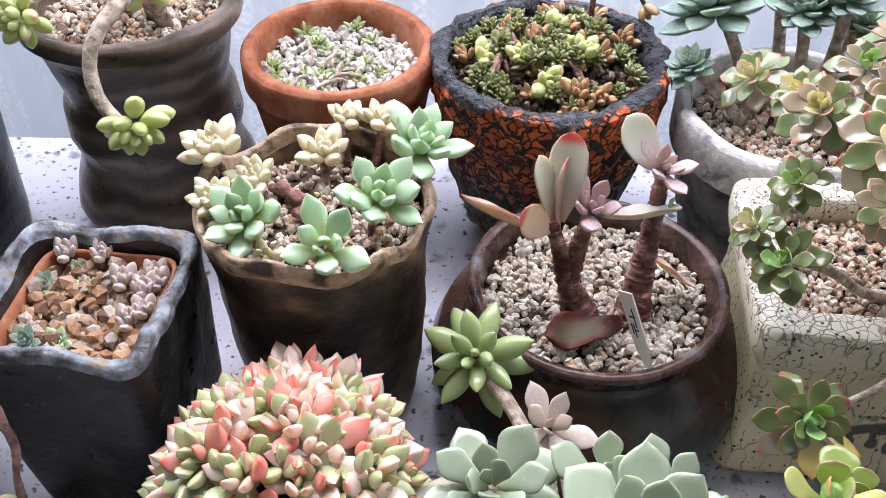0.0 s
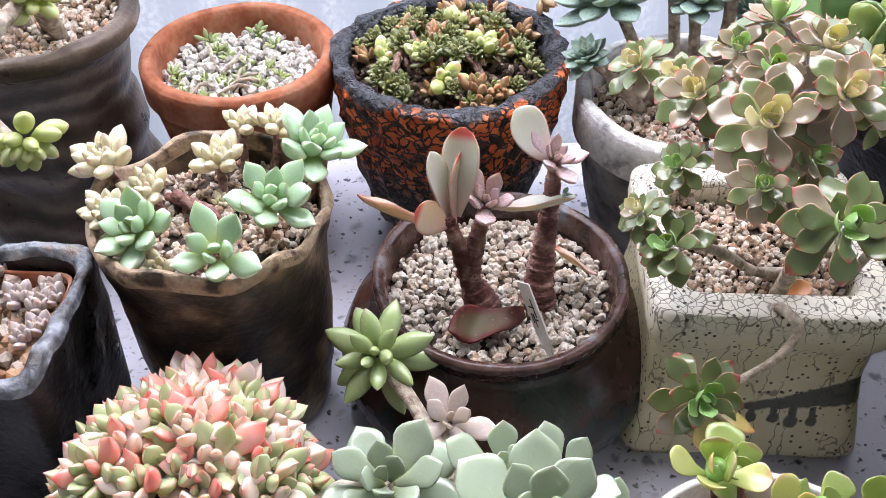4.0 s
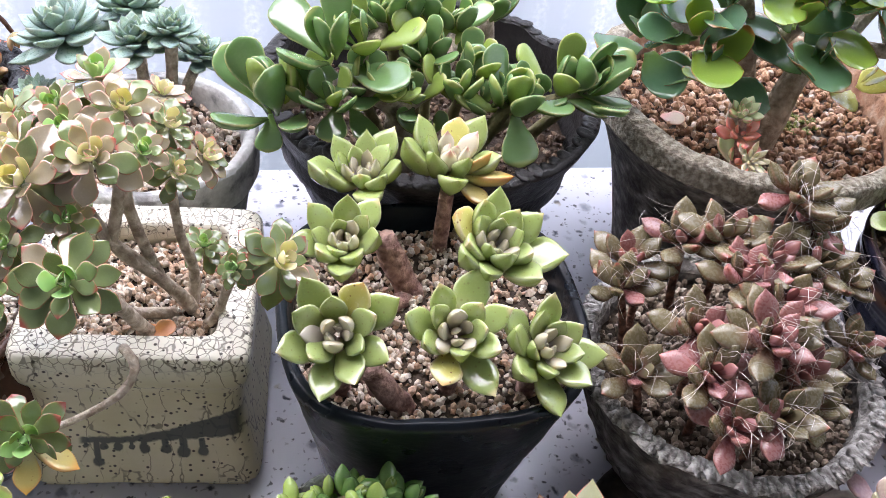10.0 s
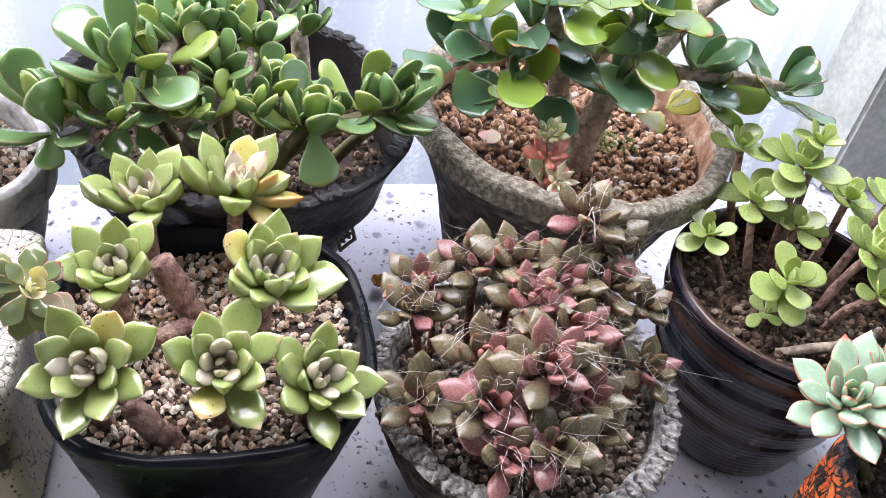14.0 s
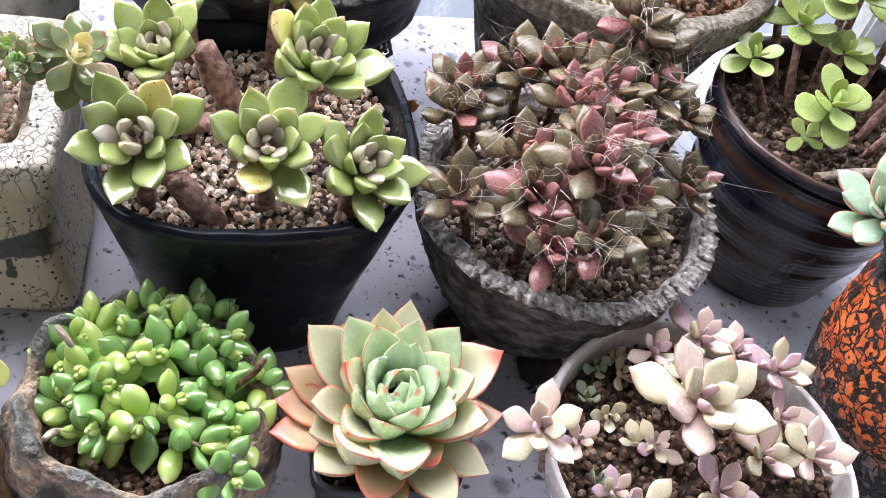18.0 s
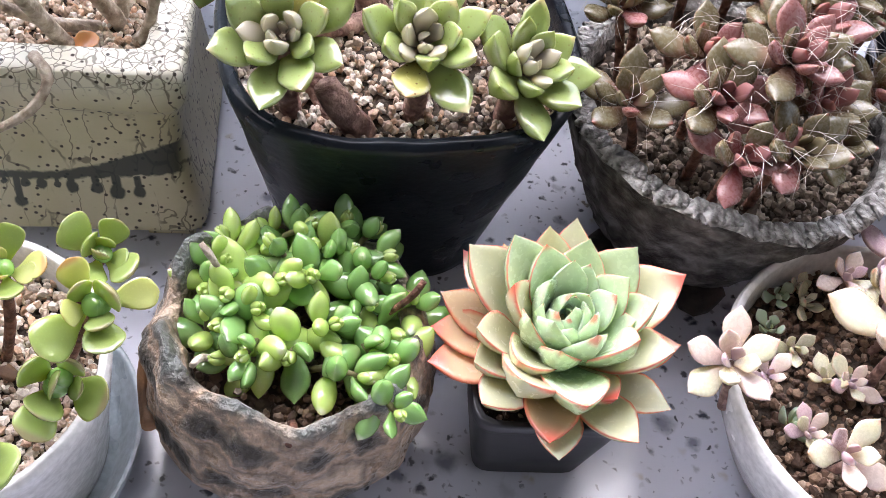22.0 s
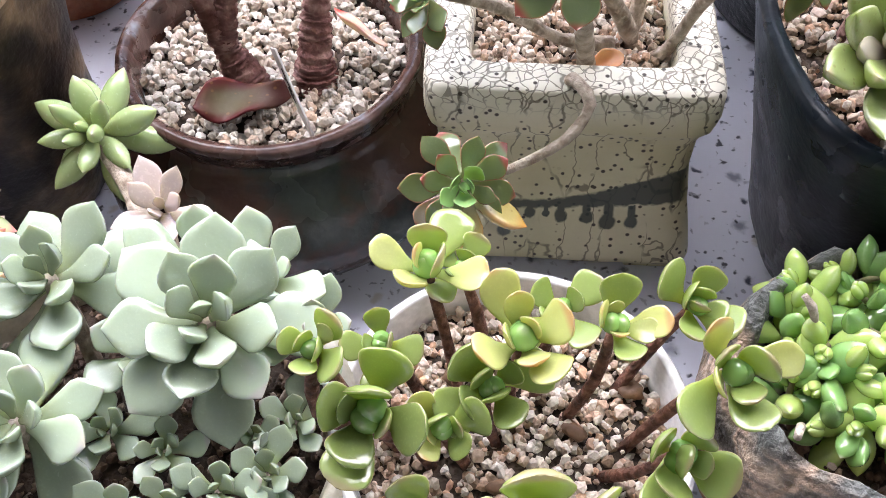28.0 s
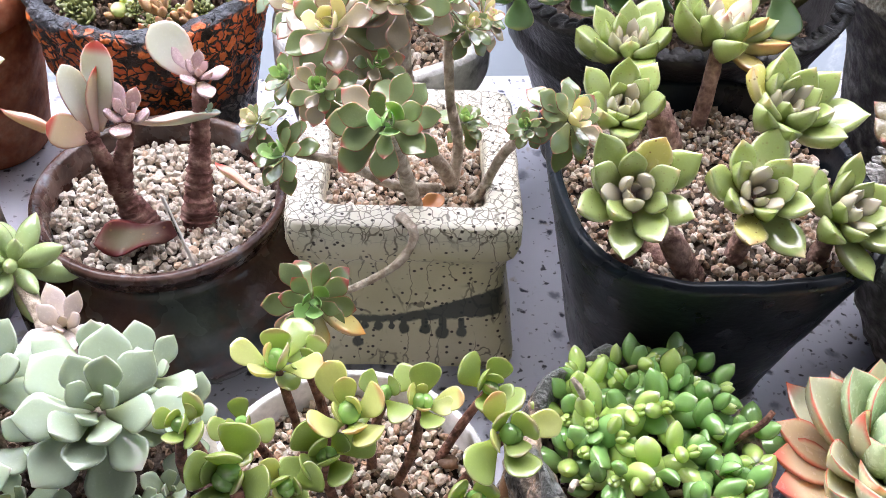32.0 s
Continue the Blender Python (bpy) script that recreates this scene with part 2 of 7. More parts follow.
def tube(points, radii, seg=9, knots=0.0, rings=3, seed=0):
    """A tapered tube along points, smoothed, with swollen nodes."""
    rng = random.Random(seed)
    pts = [Vector(p) for p in points]
    fine, rad = [], []
    n = len(pts)
    for i in range(n - 1):
        p0, p1, p2, p3 = pts[max(i - 1, 0)], pts[i], pts[i + 1], pts[min(i + 2, n - 1)]
        for k in range(rings):
            t = k / rings
            fine.append(0.5 * ((2 * p1) + (p2 - p0) * t + (2 * p0 - 5 * p1 + 4 * p2 - p3) * t * t + (3 * p1 - p0 - 3 * p2 + p3) * t ** 3))
            rad.append(radii[i] * (1 - t) + radii[i + 1] * t)
    fine.append(pts[-1])
    rad.append(radii[-1])
    verts, faces, uvs = [], [], []
    side = Vector((0.31, 0.95, 0.05))
    for i, p in enumerate(fine):
        d = (fine[min(i + 1, len(fine) - 1)] - fine[max(i - 1, 0)]).normalized()
        side = (side - d * side.dot(d)).normalized()
        up = d.cross(side)
        r = rad[i] * (1 + knots * rng.uniform(-1, 1))
        for k in range(seg):
            a = 2 * math.pi * k / seg
            verts.append(p + (side * math.cos(a) + up * math.sin(a)) * r * (1 + 0.25 * knots * rng.uniform(-1, 1)))
            uvs.append((k / seg, i / len(fine)))
    for i in range(len(fine) - 1):
        for k in range(seg):
            a, b = i * seg + k, i * seg + (k + 1) % seg
            faces.append((a, b, b + seg, a + seg))
    faces.append(tuple(range(seg))[::-1])
    faces.append(tuple(range(len(verts) - seg, len(verts))))
    return verts, faces, uvs


def blade(width, thick, curl=0.1, cup=0.1, shape="spoon", rows=9, seg=12, wave=0.0, keel=0.0, seed=0):
    """A leaf one unit long along +y: closed, fat, with rounded margins."""
    rng = random.Random(seed)
    outline = {
        "spoon": [(0, .16), (.15, .22), (.35, .45), (.55, .82), (.72, 1.0), (.86, .9), (.95, .6), (1, .12)],
        "round": [(0, .25), (.12, .40), (.3, .75), (.5, .97), (.65, 1.0), (.82, .86), (.94, .52), (1, .10)],
        "point": [(0, .38), (.15, .52), (.35, .78), (.50, .97), (.60, 1.0), (.70, .90), (.80, .66), (.88, .42), (.94, .22), (.975, .09), (1, .012)],
        "bean": [(0, .22), (.1, .45), (.25, .78), (.42, .98), (.55, 1.0), (.70, .88), (.83, .62), (.92, .36), (.97, .16), (1, .02)],
        "egg": [(0, .2), (.1, .5), (.28, .84), (.5, 1.0), (.68, .97), (.82, .78), (.92, .5), (.98, .2), (1, .06)],
        "long": [(0, .5), (.2, .72), (.45, .95), (.65, 1.0), (.82, .78), (.93, .42), (1, .05)],
        "obov": [(0, .20), (.2, .36), (.45, .74), (.60, .97), (.69, 1.0), (.79, .86), (.88, .58), (.94, .32), (.98, .12), (1, .02)],
        "drop": [(0, .34), (.15, .48), (.35, .76), (.50, .95), (.60, 1.0), (.70, .93), (.79, .74), (.87, .48), (.93, .26), (.97, .10), (1, .012)],
        "paddle": [(0, .15), (.12, .21), (.3, .43), (.5, .78), (.66, .97), (.78, 1.0), (.88, .88), (.95, .62), (1, .14)],
        "lance": [(0, .6), (.2, .85), (.4, 1.0), (.6, .92), (.8, .62), (.92, .3), (1, .03)],
    }[shape]
    xs, ws = [p[0] for p in outline], [p[1] for p in outline]
    ks = [0.0, 0.10, 0.22, 0.36, 0.50, 0.62, 0.72, 0.80, 0.87, 0.93, 0.97, 0.99, 1.0] if rows > 7 else [0.0, 0.15, 0.35, 0.55, 0.75, 0.89, 0.96, 1.0]
    verts, faces, uvs = [], [], []
    w1, w2 = rng.uniform(0, 6.28), rng.uniform(-0.04, 0.04)
    for v in ks:
        w = float(np.interp(v, xs, ws)) * width * 0.5
        th = thick * 0.5 * (0.45 + 0.55 * math.sin(math.pi * min(1, 0.15 + 0.75 * v))) * min(1.0, (w / (width * 0.5)) * 1.6 + 0.02) ** 0.8
        th = min(th, max(w * 0.95, 0.004))
        for k in range(seg):
            a = 2 * math.pi * k / seg
            c, s = math.cos(a), math.sin(a)
            x = w * c
            z = th * s * (1.0 if s < 0 else (0.9 if shape in ("bean", "egg") else 0.42))
            z += curl * v * v + cup * (x / (width * 0.5 + 1e-6)) ** 2 * width * 0.5
            z -= keel * max(0.0, -s) * th * (1 - abs(c))
            z += wave * math.sin(3.0 * v * 3.14 + w1 + 2 * c) * width * 0.5 * abs(c)
            verts.append((x + w2 * v * v, v, z))
            uvs.append((0.5 + 0.5 * c, v))
    for i in range(len(ks) - 1):
        for k in range(seg):
            a, b = i * seg + k, i * seg + (k + 1) % seg
            faces.append((a, b, b + seg, a + seg))
    faces.append(tuple(range(seg))[::-1])
    faces.append(tuple(range(len(verts) - seg, len(verts))))
    return verts, faces, uvs


def blades(n, material, **kw):
    """A few leaf meshes of one kind, that differ a little."""
    out = []
    for i in range(n):
        rng = random.Random(i * 7 + 3)
        k = dict(kw)
        k["width"] = kw["width"] * rng.uniform(0.9, 1.12)
        k["thick"] = kw["thick"] * 1.12 * rng.uniform(0.9, 1.1)
        k["curl"] = kw.get("curl", 0.1) + rng.uniform(-0.06, 0.06)
        k["cup"] = kw.get("cup", 0.1) * rng.uniform(0.6, 1.4)
        v, f, u = blade(seed=i, **k)
        me = mesh("leaf", v, f, u, material)
        me["raw"] = 0
        RAW[me] = (v, f, u)
        out.append(me)
    return out


RAW = {}


def turn_to(axis, spin=0.0):
    """A frame whose z looks along axis."""
    q = Vector(axis).normalized().to_track_quat("Z", "Y")
    return q.to_matrix().to_4x4() @ pose(0, 0, 0, 0, 0, spin)


def joined(pieces):
    """Joins (mesh, matrix) pairs into one vertex list."""
    V, F, U, base = [], [], [], 0
    for me, m in pieces:
        v, f, u = RAW[me]
        a = np.array(v) @ np.array(m.to_3x3()).T + np.array(m.translation)
        V.append(a)
        U.append(np.array(u))
        F.extend([tuple(i + base for i in q) for q in f])
        base += len(v)
    return np.concatenate(V), F, np.concatenate(U)


def leaf_spots(R, n, inner=72, outer=12, small=0.3, spread=0.10, drop=0.12, power=0.8, twist=137.5, rng=random, pair=False, jitter=6):
    """Poses of a rosette's leaves in its own frame (z is the axis), inner ones first."""
    out = []
    for i in range(n):
        k = i / max(n - 1, 1)
        ang = i * twist + rng.uniform(-jitter, jitter)
        if pair:
            ang = (i // 2) * 90 + (i % 2) * 180 + rng.uniform(-jitter, jitter)
            k = (i // 2) / max((n + 1) // 2 - 1, 1)
        elev = inner + (outer - inner) * k ** power + rng.uniform(-jitter, jitter)
        L = R * (small + (1 - small) * k ** 0.75) * rng.uniform(0.88, 1.09)
        m = pose(0, 0, -drop * R * k, 0, 0, ang) @ pose(0, spread * R * (0.3 + 0.7 * k), 0, elev, 0, rng.uniform(-6, 6))
        out.append((m, L, k))
    return out


def rosette(plant, at, axis, R, n, kinds, core=5, spin=0.0, seed=0, label="", name="rosette", cores=None, **kw):
    """A rosette under a plant: the heart is one mesh, each larger leaf an object of its own below it."""
    rng = random.Random(seed * 31 + 5)
    W = Matrix.Translation(at) @ turn_to(axis, spin)
    spots = leaf_spots(R, n, rng=rng, **kw)
    heart = [(rng.choice(cores or kinds), m @ Matrix.Diagonal((L, L, L, 1))) for m, L, k in spots[:core]]
    v, f, u = joined(heart)
    ob = part(name, mesh("heart", v, f, u, heart[0][0].materials[0]), plant, W, label)
    for m, L, k in spots[core:]:
        part("leaf", rng.choice(kinds), ob, W @ m @ Matrix.Diagonal((L, L, L, 1)))
    return ob


def stem(plant, points, radii, material, knots=0.12, seed=0, name="stem", seg=9):
    v, f, u = tube(points, radii, seg=seg, knots=knots, seed=seed)
    o = Vector(points[0])
    v = [Vector(p) - o for p in v]
    return part(name, mesh(name, v, f, u, material), plant, Matrix.Translation(o))


def outline_factor(a, p):
    return (abs(math.cos(a)) ** p + abs(math.sin(a)) ** p) ** (-1.0 / p)


def lathe(profile, seg=72, square=2.0, wob=0.0, wob_scale=30.0, rim_wob=0.0, seed=0, dent=0.0, steps=3):
    """A hand-thrown vessel from (radius, height, squareness) points, closed at the bottom; outside first, then over the rim and down inside."""
    pts = []
    for (r0, z0), (r1, z1) in zip(profile, profile[1:]):
        for k in range(steps):
            t = k / steps
            pts.append((r0 + (r1 - r0) * t, z0 + (z1 - z0) * t))
    pts.append(profile[-1])
    top = max(z for _, z in profile)
    verts, faces = [], []
    for r, z in pts:
        for k in range(seg):
            a = 2 * math.pi * k / seg
            f = r * (outline_factor(a, square) if square != 2.0 else 1.0)
            p = Vector((math.cos(a) * f, math.sin(a) * f, z))
            q = Vector((p.x * wob_scale + seed * 7.1, p.y * wob_scale, z * wob_scale))
            d = wob * noise.noise(q) + 0.5 * wob * noise.noise(q * 3.1)
            h = rim_wob * noise.noise(Vector((p.x * 40 + seed, p.y * 40, 1.7))) * max(0.0, (z / top)) ** 3
            e = dent * noise.noise(Vector((math.cos(a) * 1.1 + seed, math.sin(a) * 1.1, 0.4)))
            verts.append((p.x * (1 + e) + math.cos(a) * d, p.y * (1 + e) + math.sin(a) * d, z + h))
    rows = len(pts)
    for i in range(rows - 1):
        for k in range(seg):
            a, b = i * seg + k, i * seg + (k + 1) % seg
            faces.append((a, b, b + seg, a + seg))
    faces.append(tuple(range(seg))[::-1])
    faces.append(tuple(range((rows - 1) * seg, rows * seg)))
    return verts, faces


def slice_mesh(name, verts, faces, keep, material):
    used = sorted({i for f in keep for i in f})
    slot = {k: j for j, k in enumerate(used)}
    return mesh(name, [verts[k] for k in used], [tuple(slot[i] for i in f) for f in keep], None, material)


def pot(name, at, profile, material, label, turn=0.0, rim=0.012, rim_material=None, rim_label="", group="potted succulents on the table", category="pot", **kw):
    """A pot: its body and its rim are parts."""
    v, f = lathe(profile, **kw)
    top = max(z for _, z in profile) - rim
    seg = kw.get("seg", 72)
    rings = [profile[0][1]]
    steps = kw.get("steps", 3)
    for (r0, z0), (r1, z1) in zip(profile, profile[1:]):
        rings += [z0 + (z1 - z0) * (k + 1) / steps for k in range(steps)]
    upper, lower = [], []
    for i, q in enumerate(f):
        row = i // seg
        (upper if row < len(rings) - 1 and min(rings[row], rings[row + 1]) >= top - 1e-6 else lower).append(q)
    ob = thing(name, at, label, category, group, None, turn)
    part("pot_body", slice_mesh("pot_body", v, f, lower, material), ob, WORLD[ob])
    part("rim", slice_mesh("rim", v, f, upper, rim_material or material), ob, WORLD[ob], rim_label)
    return ob




def stones(name, at, radius, z, n, size, material, label, square=2.0, turn=0.0, seed=0, hump=0.0, soil=None, uneven=0.6):
    """Loose stones that fill a pot's mouth, one object; under them the bed of soil."""
    rng = np.random.default_rng(seed + 11)
    size, n = size * 0.68, int(n * 3.1)
    bm = bmesh.new()
    bmesh.ops.create_icosphere(bm, subdivisions=1, radius=1.0)
    base = np.array([v.co[:] for v in bm.verts])
    tri = np.array([[v.index for v in f.verts] for f in bm.faces])
    bm.free()
    V, F = [], []
    count = 0
    placed = 0
    tries = 0
    while placed < n and tries < n * 6:
        tries += 1
        x, y = rng.uniform(-1.45, 1.45, 2)
        a = math.atan2(y, x)
        lim = outline_factor(a, square) if square != 2.0 else 1.0
        d = math.hypot(x, y)
        if d > lim * 0.985:
            continue
        s = size * rng.uniform(0.55, 1.35) * np.array([rng.uniform(0.8, 1.3), rng.uniform(0.75, 1.1), rng.uniform(0.6, 0.9)]) * 0.5
        pts = base * (1 + rng.uniform(-0.24, 0.24, (len(base), 1)))
        pts = np.sign(pts) * np.abs(pts) ** rng.uniform(0.75, 1.0) * s
        q = np.array(Euler(rng.uniform(-3.1, 3.1, 3)).to_matrix())
        h = z + hump * (1 - (d / lim) ** 2) + rng.uniform(-uneven, uneven) * size + 0.0025 * noise.noise(Vector((x * 2.3, y * 2.3, seed)))
        V.append(pts @ q.T + np.array([x * radius, y * radius, h]))
        F.append(tri + count)
        count += len(base)
        placed += 1
    V, F = np.concatenate(V), np.concatenate(F)
    bed = thing(name, at, label, "gravel", "", mesh(name, V, F, None, material, flat=True), turn)
    tagged(bed, kind="stuff")
    if soil:
        seg = 40
        ring = [(math.cos(2 * math.pi * k / seg) * radius * 1.0 * (outline_factor(2 * math.pi * k / seg, square) if square != 2.0 else 1.0),
                 math.sin(2 * math.pi * k / seg) * radius * 1.0 * (outline_factor(2 * math.pi * k / seg, square) if square != 2.0 else 1.0)) for k in range(seg)]
        sv = [(0, 0, z + hump - size * 0.35)] + [(x * 0.55, y * 0.55, z + hump * 0.7 - size * 0.35) for x, y in ring] + [(x, y, z - size * 0.35) for x, y in ring] + [(x, y, z - size * 0.35 - 0.01) for x, y in ring]
        sf = [(0, 1 + k, 1 + (k + 1) % seg) for k in range(seg)]
        for j in range(2):
            sf += [(1 + j * seg + k, 1 + (j + 1) * seg + k, 1 + (j + 1) * seg + (k + 1) % seg, 1 + j * seg + (k + 1) % seg) for k in range(seg)]
        sf.append(tuple(1 + 2 * seg + k for k in range(seg)))
        part("soil", mesh("soil", sv, sf, None, soil), bed, WORLD[bed], "dark potting soil")
    return bed
# ---- the setting ----
def box(x0, x1, y0, y1, z0, z1):
    v = [(x, y, z) for x in (x0, x1) for y in (y0, y1) for z in (z0, z1)]
    f = [(0, 1, 3, 2), (4, 6, 7, 5), (0, 4, 5, 1), (2, 3, 7, 6), (0, 2, 6, 4), (1, 5, 7, 3)]
    return v, f


def boxes(name, spans, material, bev=0.0):
    V, F = [], []
    for s in spans:
        v, f = box(*s)
        F += [tuple(i + len(V) for i in q) for q in f]
        V += v
    me = mesh(name, V, F, None, material, flat=True)
    if bev:
        bm = bmesh.new()
        bm.from_mesh(me)
        bmesh.ops.bevel(bm, geom=bm.edges[:], offset=bev, segments=3, affect="EDGES")
        bm.to_mesh(me)
        bm.free()
    return me


def speckled_top():
    m, nt, b = blank("speckled_stone")
    v = coords(nt)
    cloud = tex(nt, "noise", 9, v, 4)
    col = ramp(nt, [(0.3, (0.56, 0.58, 0.68)), (0.6, (0.69, 0.70, 0.79))], cloud.outputs[0])
    wob = tex(nt, "noise", 140, v, 4)
    wv = nt.nodes.new("ShaderNodeVectorMath")
    wv.operation = "MULTIPLY_ADD"
    nt.links.new(wob.outputs[1], wv.inputs[0])
    wv.inputs[1].default_value = (0.010, 0.010, 0.0)
    nt.links.new(v, wv.inputs[2])
    for sc, lo, hi, amt, c in ((36, 0.06, 0.30, 0.75, (0.13, 0.14, 0.20)), (58, 0.08, 0.32, 0.8, (0.16, 0.17, 0.24)), (84, 0.08, 0.30, 0.95, (0.045, 0.05, 0.08)), (150, 0.12, 0.30, 0.9, (0.045, 0.045, 0.06)), (260, 0.12, 0.34, 0.6, (0.12, 0.12, 0.15)), (70, 0.06, 0.26, 0.5, (0.40, 0.33, 0.24))):
        s = tex(nt, "voronoi", sc, wv.outputs[0], Randomness=1.0)
        pick = smooth(nt, axis_of(nt, s.outputs["Color"], 0), 0.56, 0.64)
        d = math_node(nt, "SUBTRACT", 1.0, smooth(nt, s.outputs["Distance"], lo, hi))
        col = mix(nt, math_node(nt, "MULTIPLY", math_node(nt, "MULTIPLY", d, pick), amt), col, c)
    nt.links.new(col, b.inputs["Base Color"])
    b.inputs["Roughness"].default_value = 0.26
    b.inputs["Specular IOR Level"].default_value = 0.6
    b.inputs["Coat Weight"].default_value = 0.4
    b.inputs["Coat Roughness"].default_value = 0.14
    bump(nt, b, tex(nt, "noise", 300, v, 3).outputs[0], 0.04, 0.001)
    return m


TOP = speckled_top()
# grey held low so the unseen room throws back little light
PAINT = plain("dim_wall_paint", (0.24, 0.24, 0.23), 0.8, grain=60, amount=0.15)
FRAME = plain("beige_window_frame", (0.50, 0.47, 0.42), 0.45, grain=40, amount=0.2)
GASKET = plain("black_gasket", (0.03, 0.03, 0.03), 0.6)
PILLAR = clay("greenish_stone_pillar", [(0.35, (0.40, 0.43, 0.39)), (0.6, (0.52, 0.55, 0.50))], 30, 0.5, 0.1, fine=160, spots=(60, 0.08, 0.16, (0.25, 0.26, 0.24)))

CX = 0.2



def built(name, me, label, category, at=(0, 0, 0), turn=EDGE_TURN):
    ob = thing(name, at, label, category, "", me, turn)
    return tagged(ob, kind="structure")


# turned frame whose x runs along the window; its origin is under the middle of the table's back edge
O = (CX, 0.628 - 0.0316 * CX, 0.0)
built("table_top", boxes("table_top", [(-1.0, 1.05, -1.05, 0.0, -0.03, 0.0)], TOP, 0.003), "white speckled stone worktop by a window, scattered dark flecks", "worktop", O)
built("table_base", boxes("table_base", [(-0.98, 1.03, -1.0, -0.02, -0.75, -0.0304)], PAINT), "plain white base under the stone worktop", "cabinet", O)
# unseen floor, ceiling and walls, added so daylight enters only by openings
built("floor", boxes("floor", [(-2.0, 2.0, -3.0, 0.5, -0.80, -0.75)], plain("floor_tile", (0.45, 0.43, 0.4), 0.5)), "plain pale floor", "floor", O)
built("ceiling", boxes("ceiling", [(-2.1, 2.1, -3.1, 0.3, 1.85, 1.95)], PAINT), "unseen ceiling, added to keep out sky light", "ceiling", O)
built("wall_south", boxes("wall_south", [(-2.1, 2.1, -3.1, -3.0, -0.75, 1.85)], PAINT), "unseen wall opposite the window, added to keep out sky light", "wall", O)
# invented opening in the east wall, only there to admit fill light
built("wall_east", boxes("wall_east", [(2.0, 2.1, -3.0, 0.2, -0.75, 0.35), (2.0, 2.1, -3.0, -1.9, 0.35, 1.85), (2.0, 2.1, -0.1, 0.2, 0.35, 1.85), (2.0, 2.1, -1.9, -0.1, 1.75, 1.85)], PAINT), "unseen side wall, added, with an opening for fill light", "wall", O)
built("wall_west", boxes("wall_west", [(-2.1, -2.0, -3.0, 0.2, -0.75, 1.85)], PAINT), "unseen side wall, added to keep out sky light", "wall", O)
built("wall_north", boxes("wall_north", [(-2.1, -1.6, 0.06, 0.2, -0.75, 1.85), (1.6, 2.1, 0.06, 0.2, -0.75, 1.85), (-1.6, 1.6, 0.06, 0.2, -0.75, -0.45), (-1.6, 1.6, 0.06, 0.2, 1.7, 1.85)], PAINT), "unseen wall round the large window, part of the added shell", "wall", O)


def hazy_glass():
    m, nt, b = blank("misted_glass")
    v = coords(nt)
    st = nt.nodes.new("ShaderNodeMapping")
    st.inputs["Scale"].default_value = (38, 38, 2.2)
    nt.links.new(v, st.inputs[0])
    runs = tex(nt, "noise", 1.0, st.outputs[0], 5)
    drops = tex(nt, "noise", 190, v, 4)
    cloud = tex(nt, "noise", 5, v, 3)
    k = math_node(nt, "MULTIPLY", smooth(nt, runs.outputs[0], 0.42, 0.72), smooth(nt, drops.outputs[0], 0.35, 0.7))
    col = mix(nt, k, mix(nt, cloud.outputs[0], (0.49, 0.535, 0.61), (0.63, 0.665, 0.72)), (0.84, 0.86, 0.90))
    tr = nt.nodes.new("ShaderNodeBsdfTranslucent")
    nt.links.new(col, tr.inputs[0])
    nt.links.new(col, b.inputs["Base Color"])
    b.inputs["Roughness"].default_value = 0.25
    ms = nt.nodes.new("ShaderNodeMixShader")
    ms.inputs[0].default_value = 0.78
    nt.links.new(b.outputs[0], ms.inputs[1])
    nt.links.new(tr.outputs[0], ms.inputs[2])
    nt.links.new(ms.outputs[0], nt.nodes["Material Output"].inputs[0])
    return m


GLASS = hazy_glass()
win = built("window_1", None, "misted window with a beige frame and water runs on the glass", "window", O)
WM = WORLD[win]
part("window_frame", boxes("window_frame", [(-1.6, 1.6, 0.08, 0.16, -0.45, -0.38), (-1.6, 1.6, 0.08, 0.16, 1.63, 1.70), (-1.6, -1.54, 0.08, 0.16, -0.38, 1.63), (1.54, 1.6, 0.08, 0.16, -0.38, 1.63)], FRAME, 0.003), win, WM)
part("mullion", boxes("mullion", [(0.178, 0.250, 0.08, 0.15, -0.38, 1.63), (0.253, 0.290, 0.07, 0.16, -0.38, 1.63)], FRAME, 0.003), win, WM, "beige sliding sash posts")
part("gasket", boxes("gasket", [(0.2905, 0.296, 0.095, 0.115, -0.38, 1.63)], GASKET), win, WM, "black rubber seal")
for x0, x1 in ((-1.538, 0.177), (0.297, 1.538)):
    pane = part("pane", boxes("pane", [(x0, x1, 0.10, 0.104, -0.378, 1.628)], GLASS), win, WM)
    pane.visible_shadow = False

built("pillar", boxes("pillar", [(0.80, 1.05, -0.02, 0.058, -0.0, 1.85)], PILLAR, 0.004), "pale greenish stone pillar beside the window", "pillar", O)

m, nt, b = blank("overcast_distance")
em = nt.nodes.new("ShaderNodeEmission")
nt.links.new(ramp(nt, [(0.3, (0.86, 0.92, 1.0)), (0.7, (1.0, 1.0, 1.0))], tex(nt, "noise", 0.6, coords(nt), 2).outputs[0]), em.inputs[0])
em.inputs[1].default_value = 1.5
nt.links.new(em.outputs[0], nt.nodes["Material Output"].inputs[0])
built("backdrop", boxes("backdrop", [(-4, 4, 1.6, 1.62, -2.0, 4.0)], m), "plain bright overcast distance outside the window", "backdrop", O)
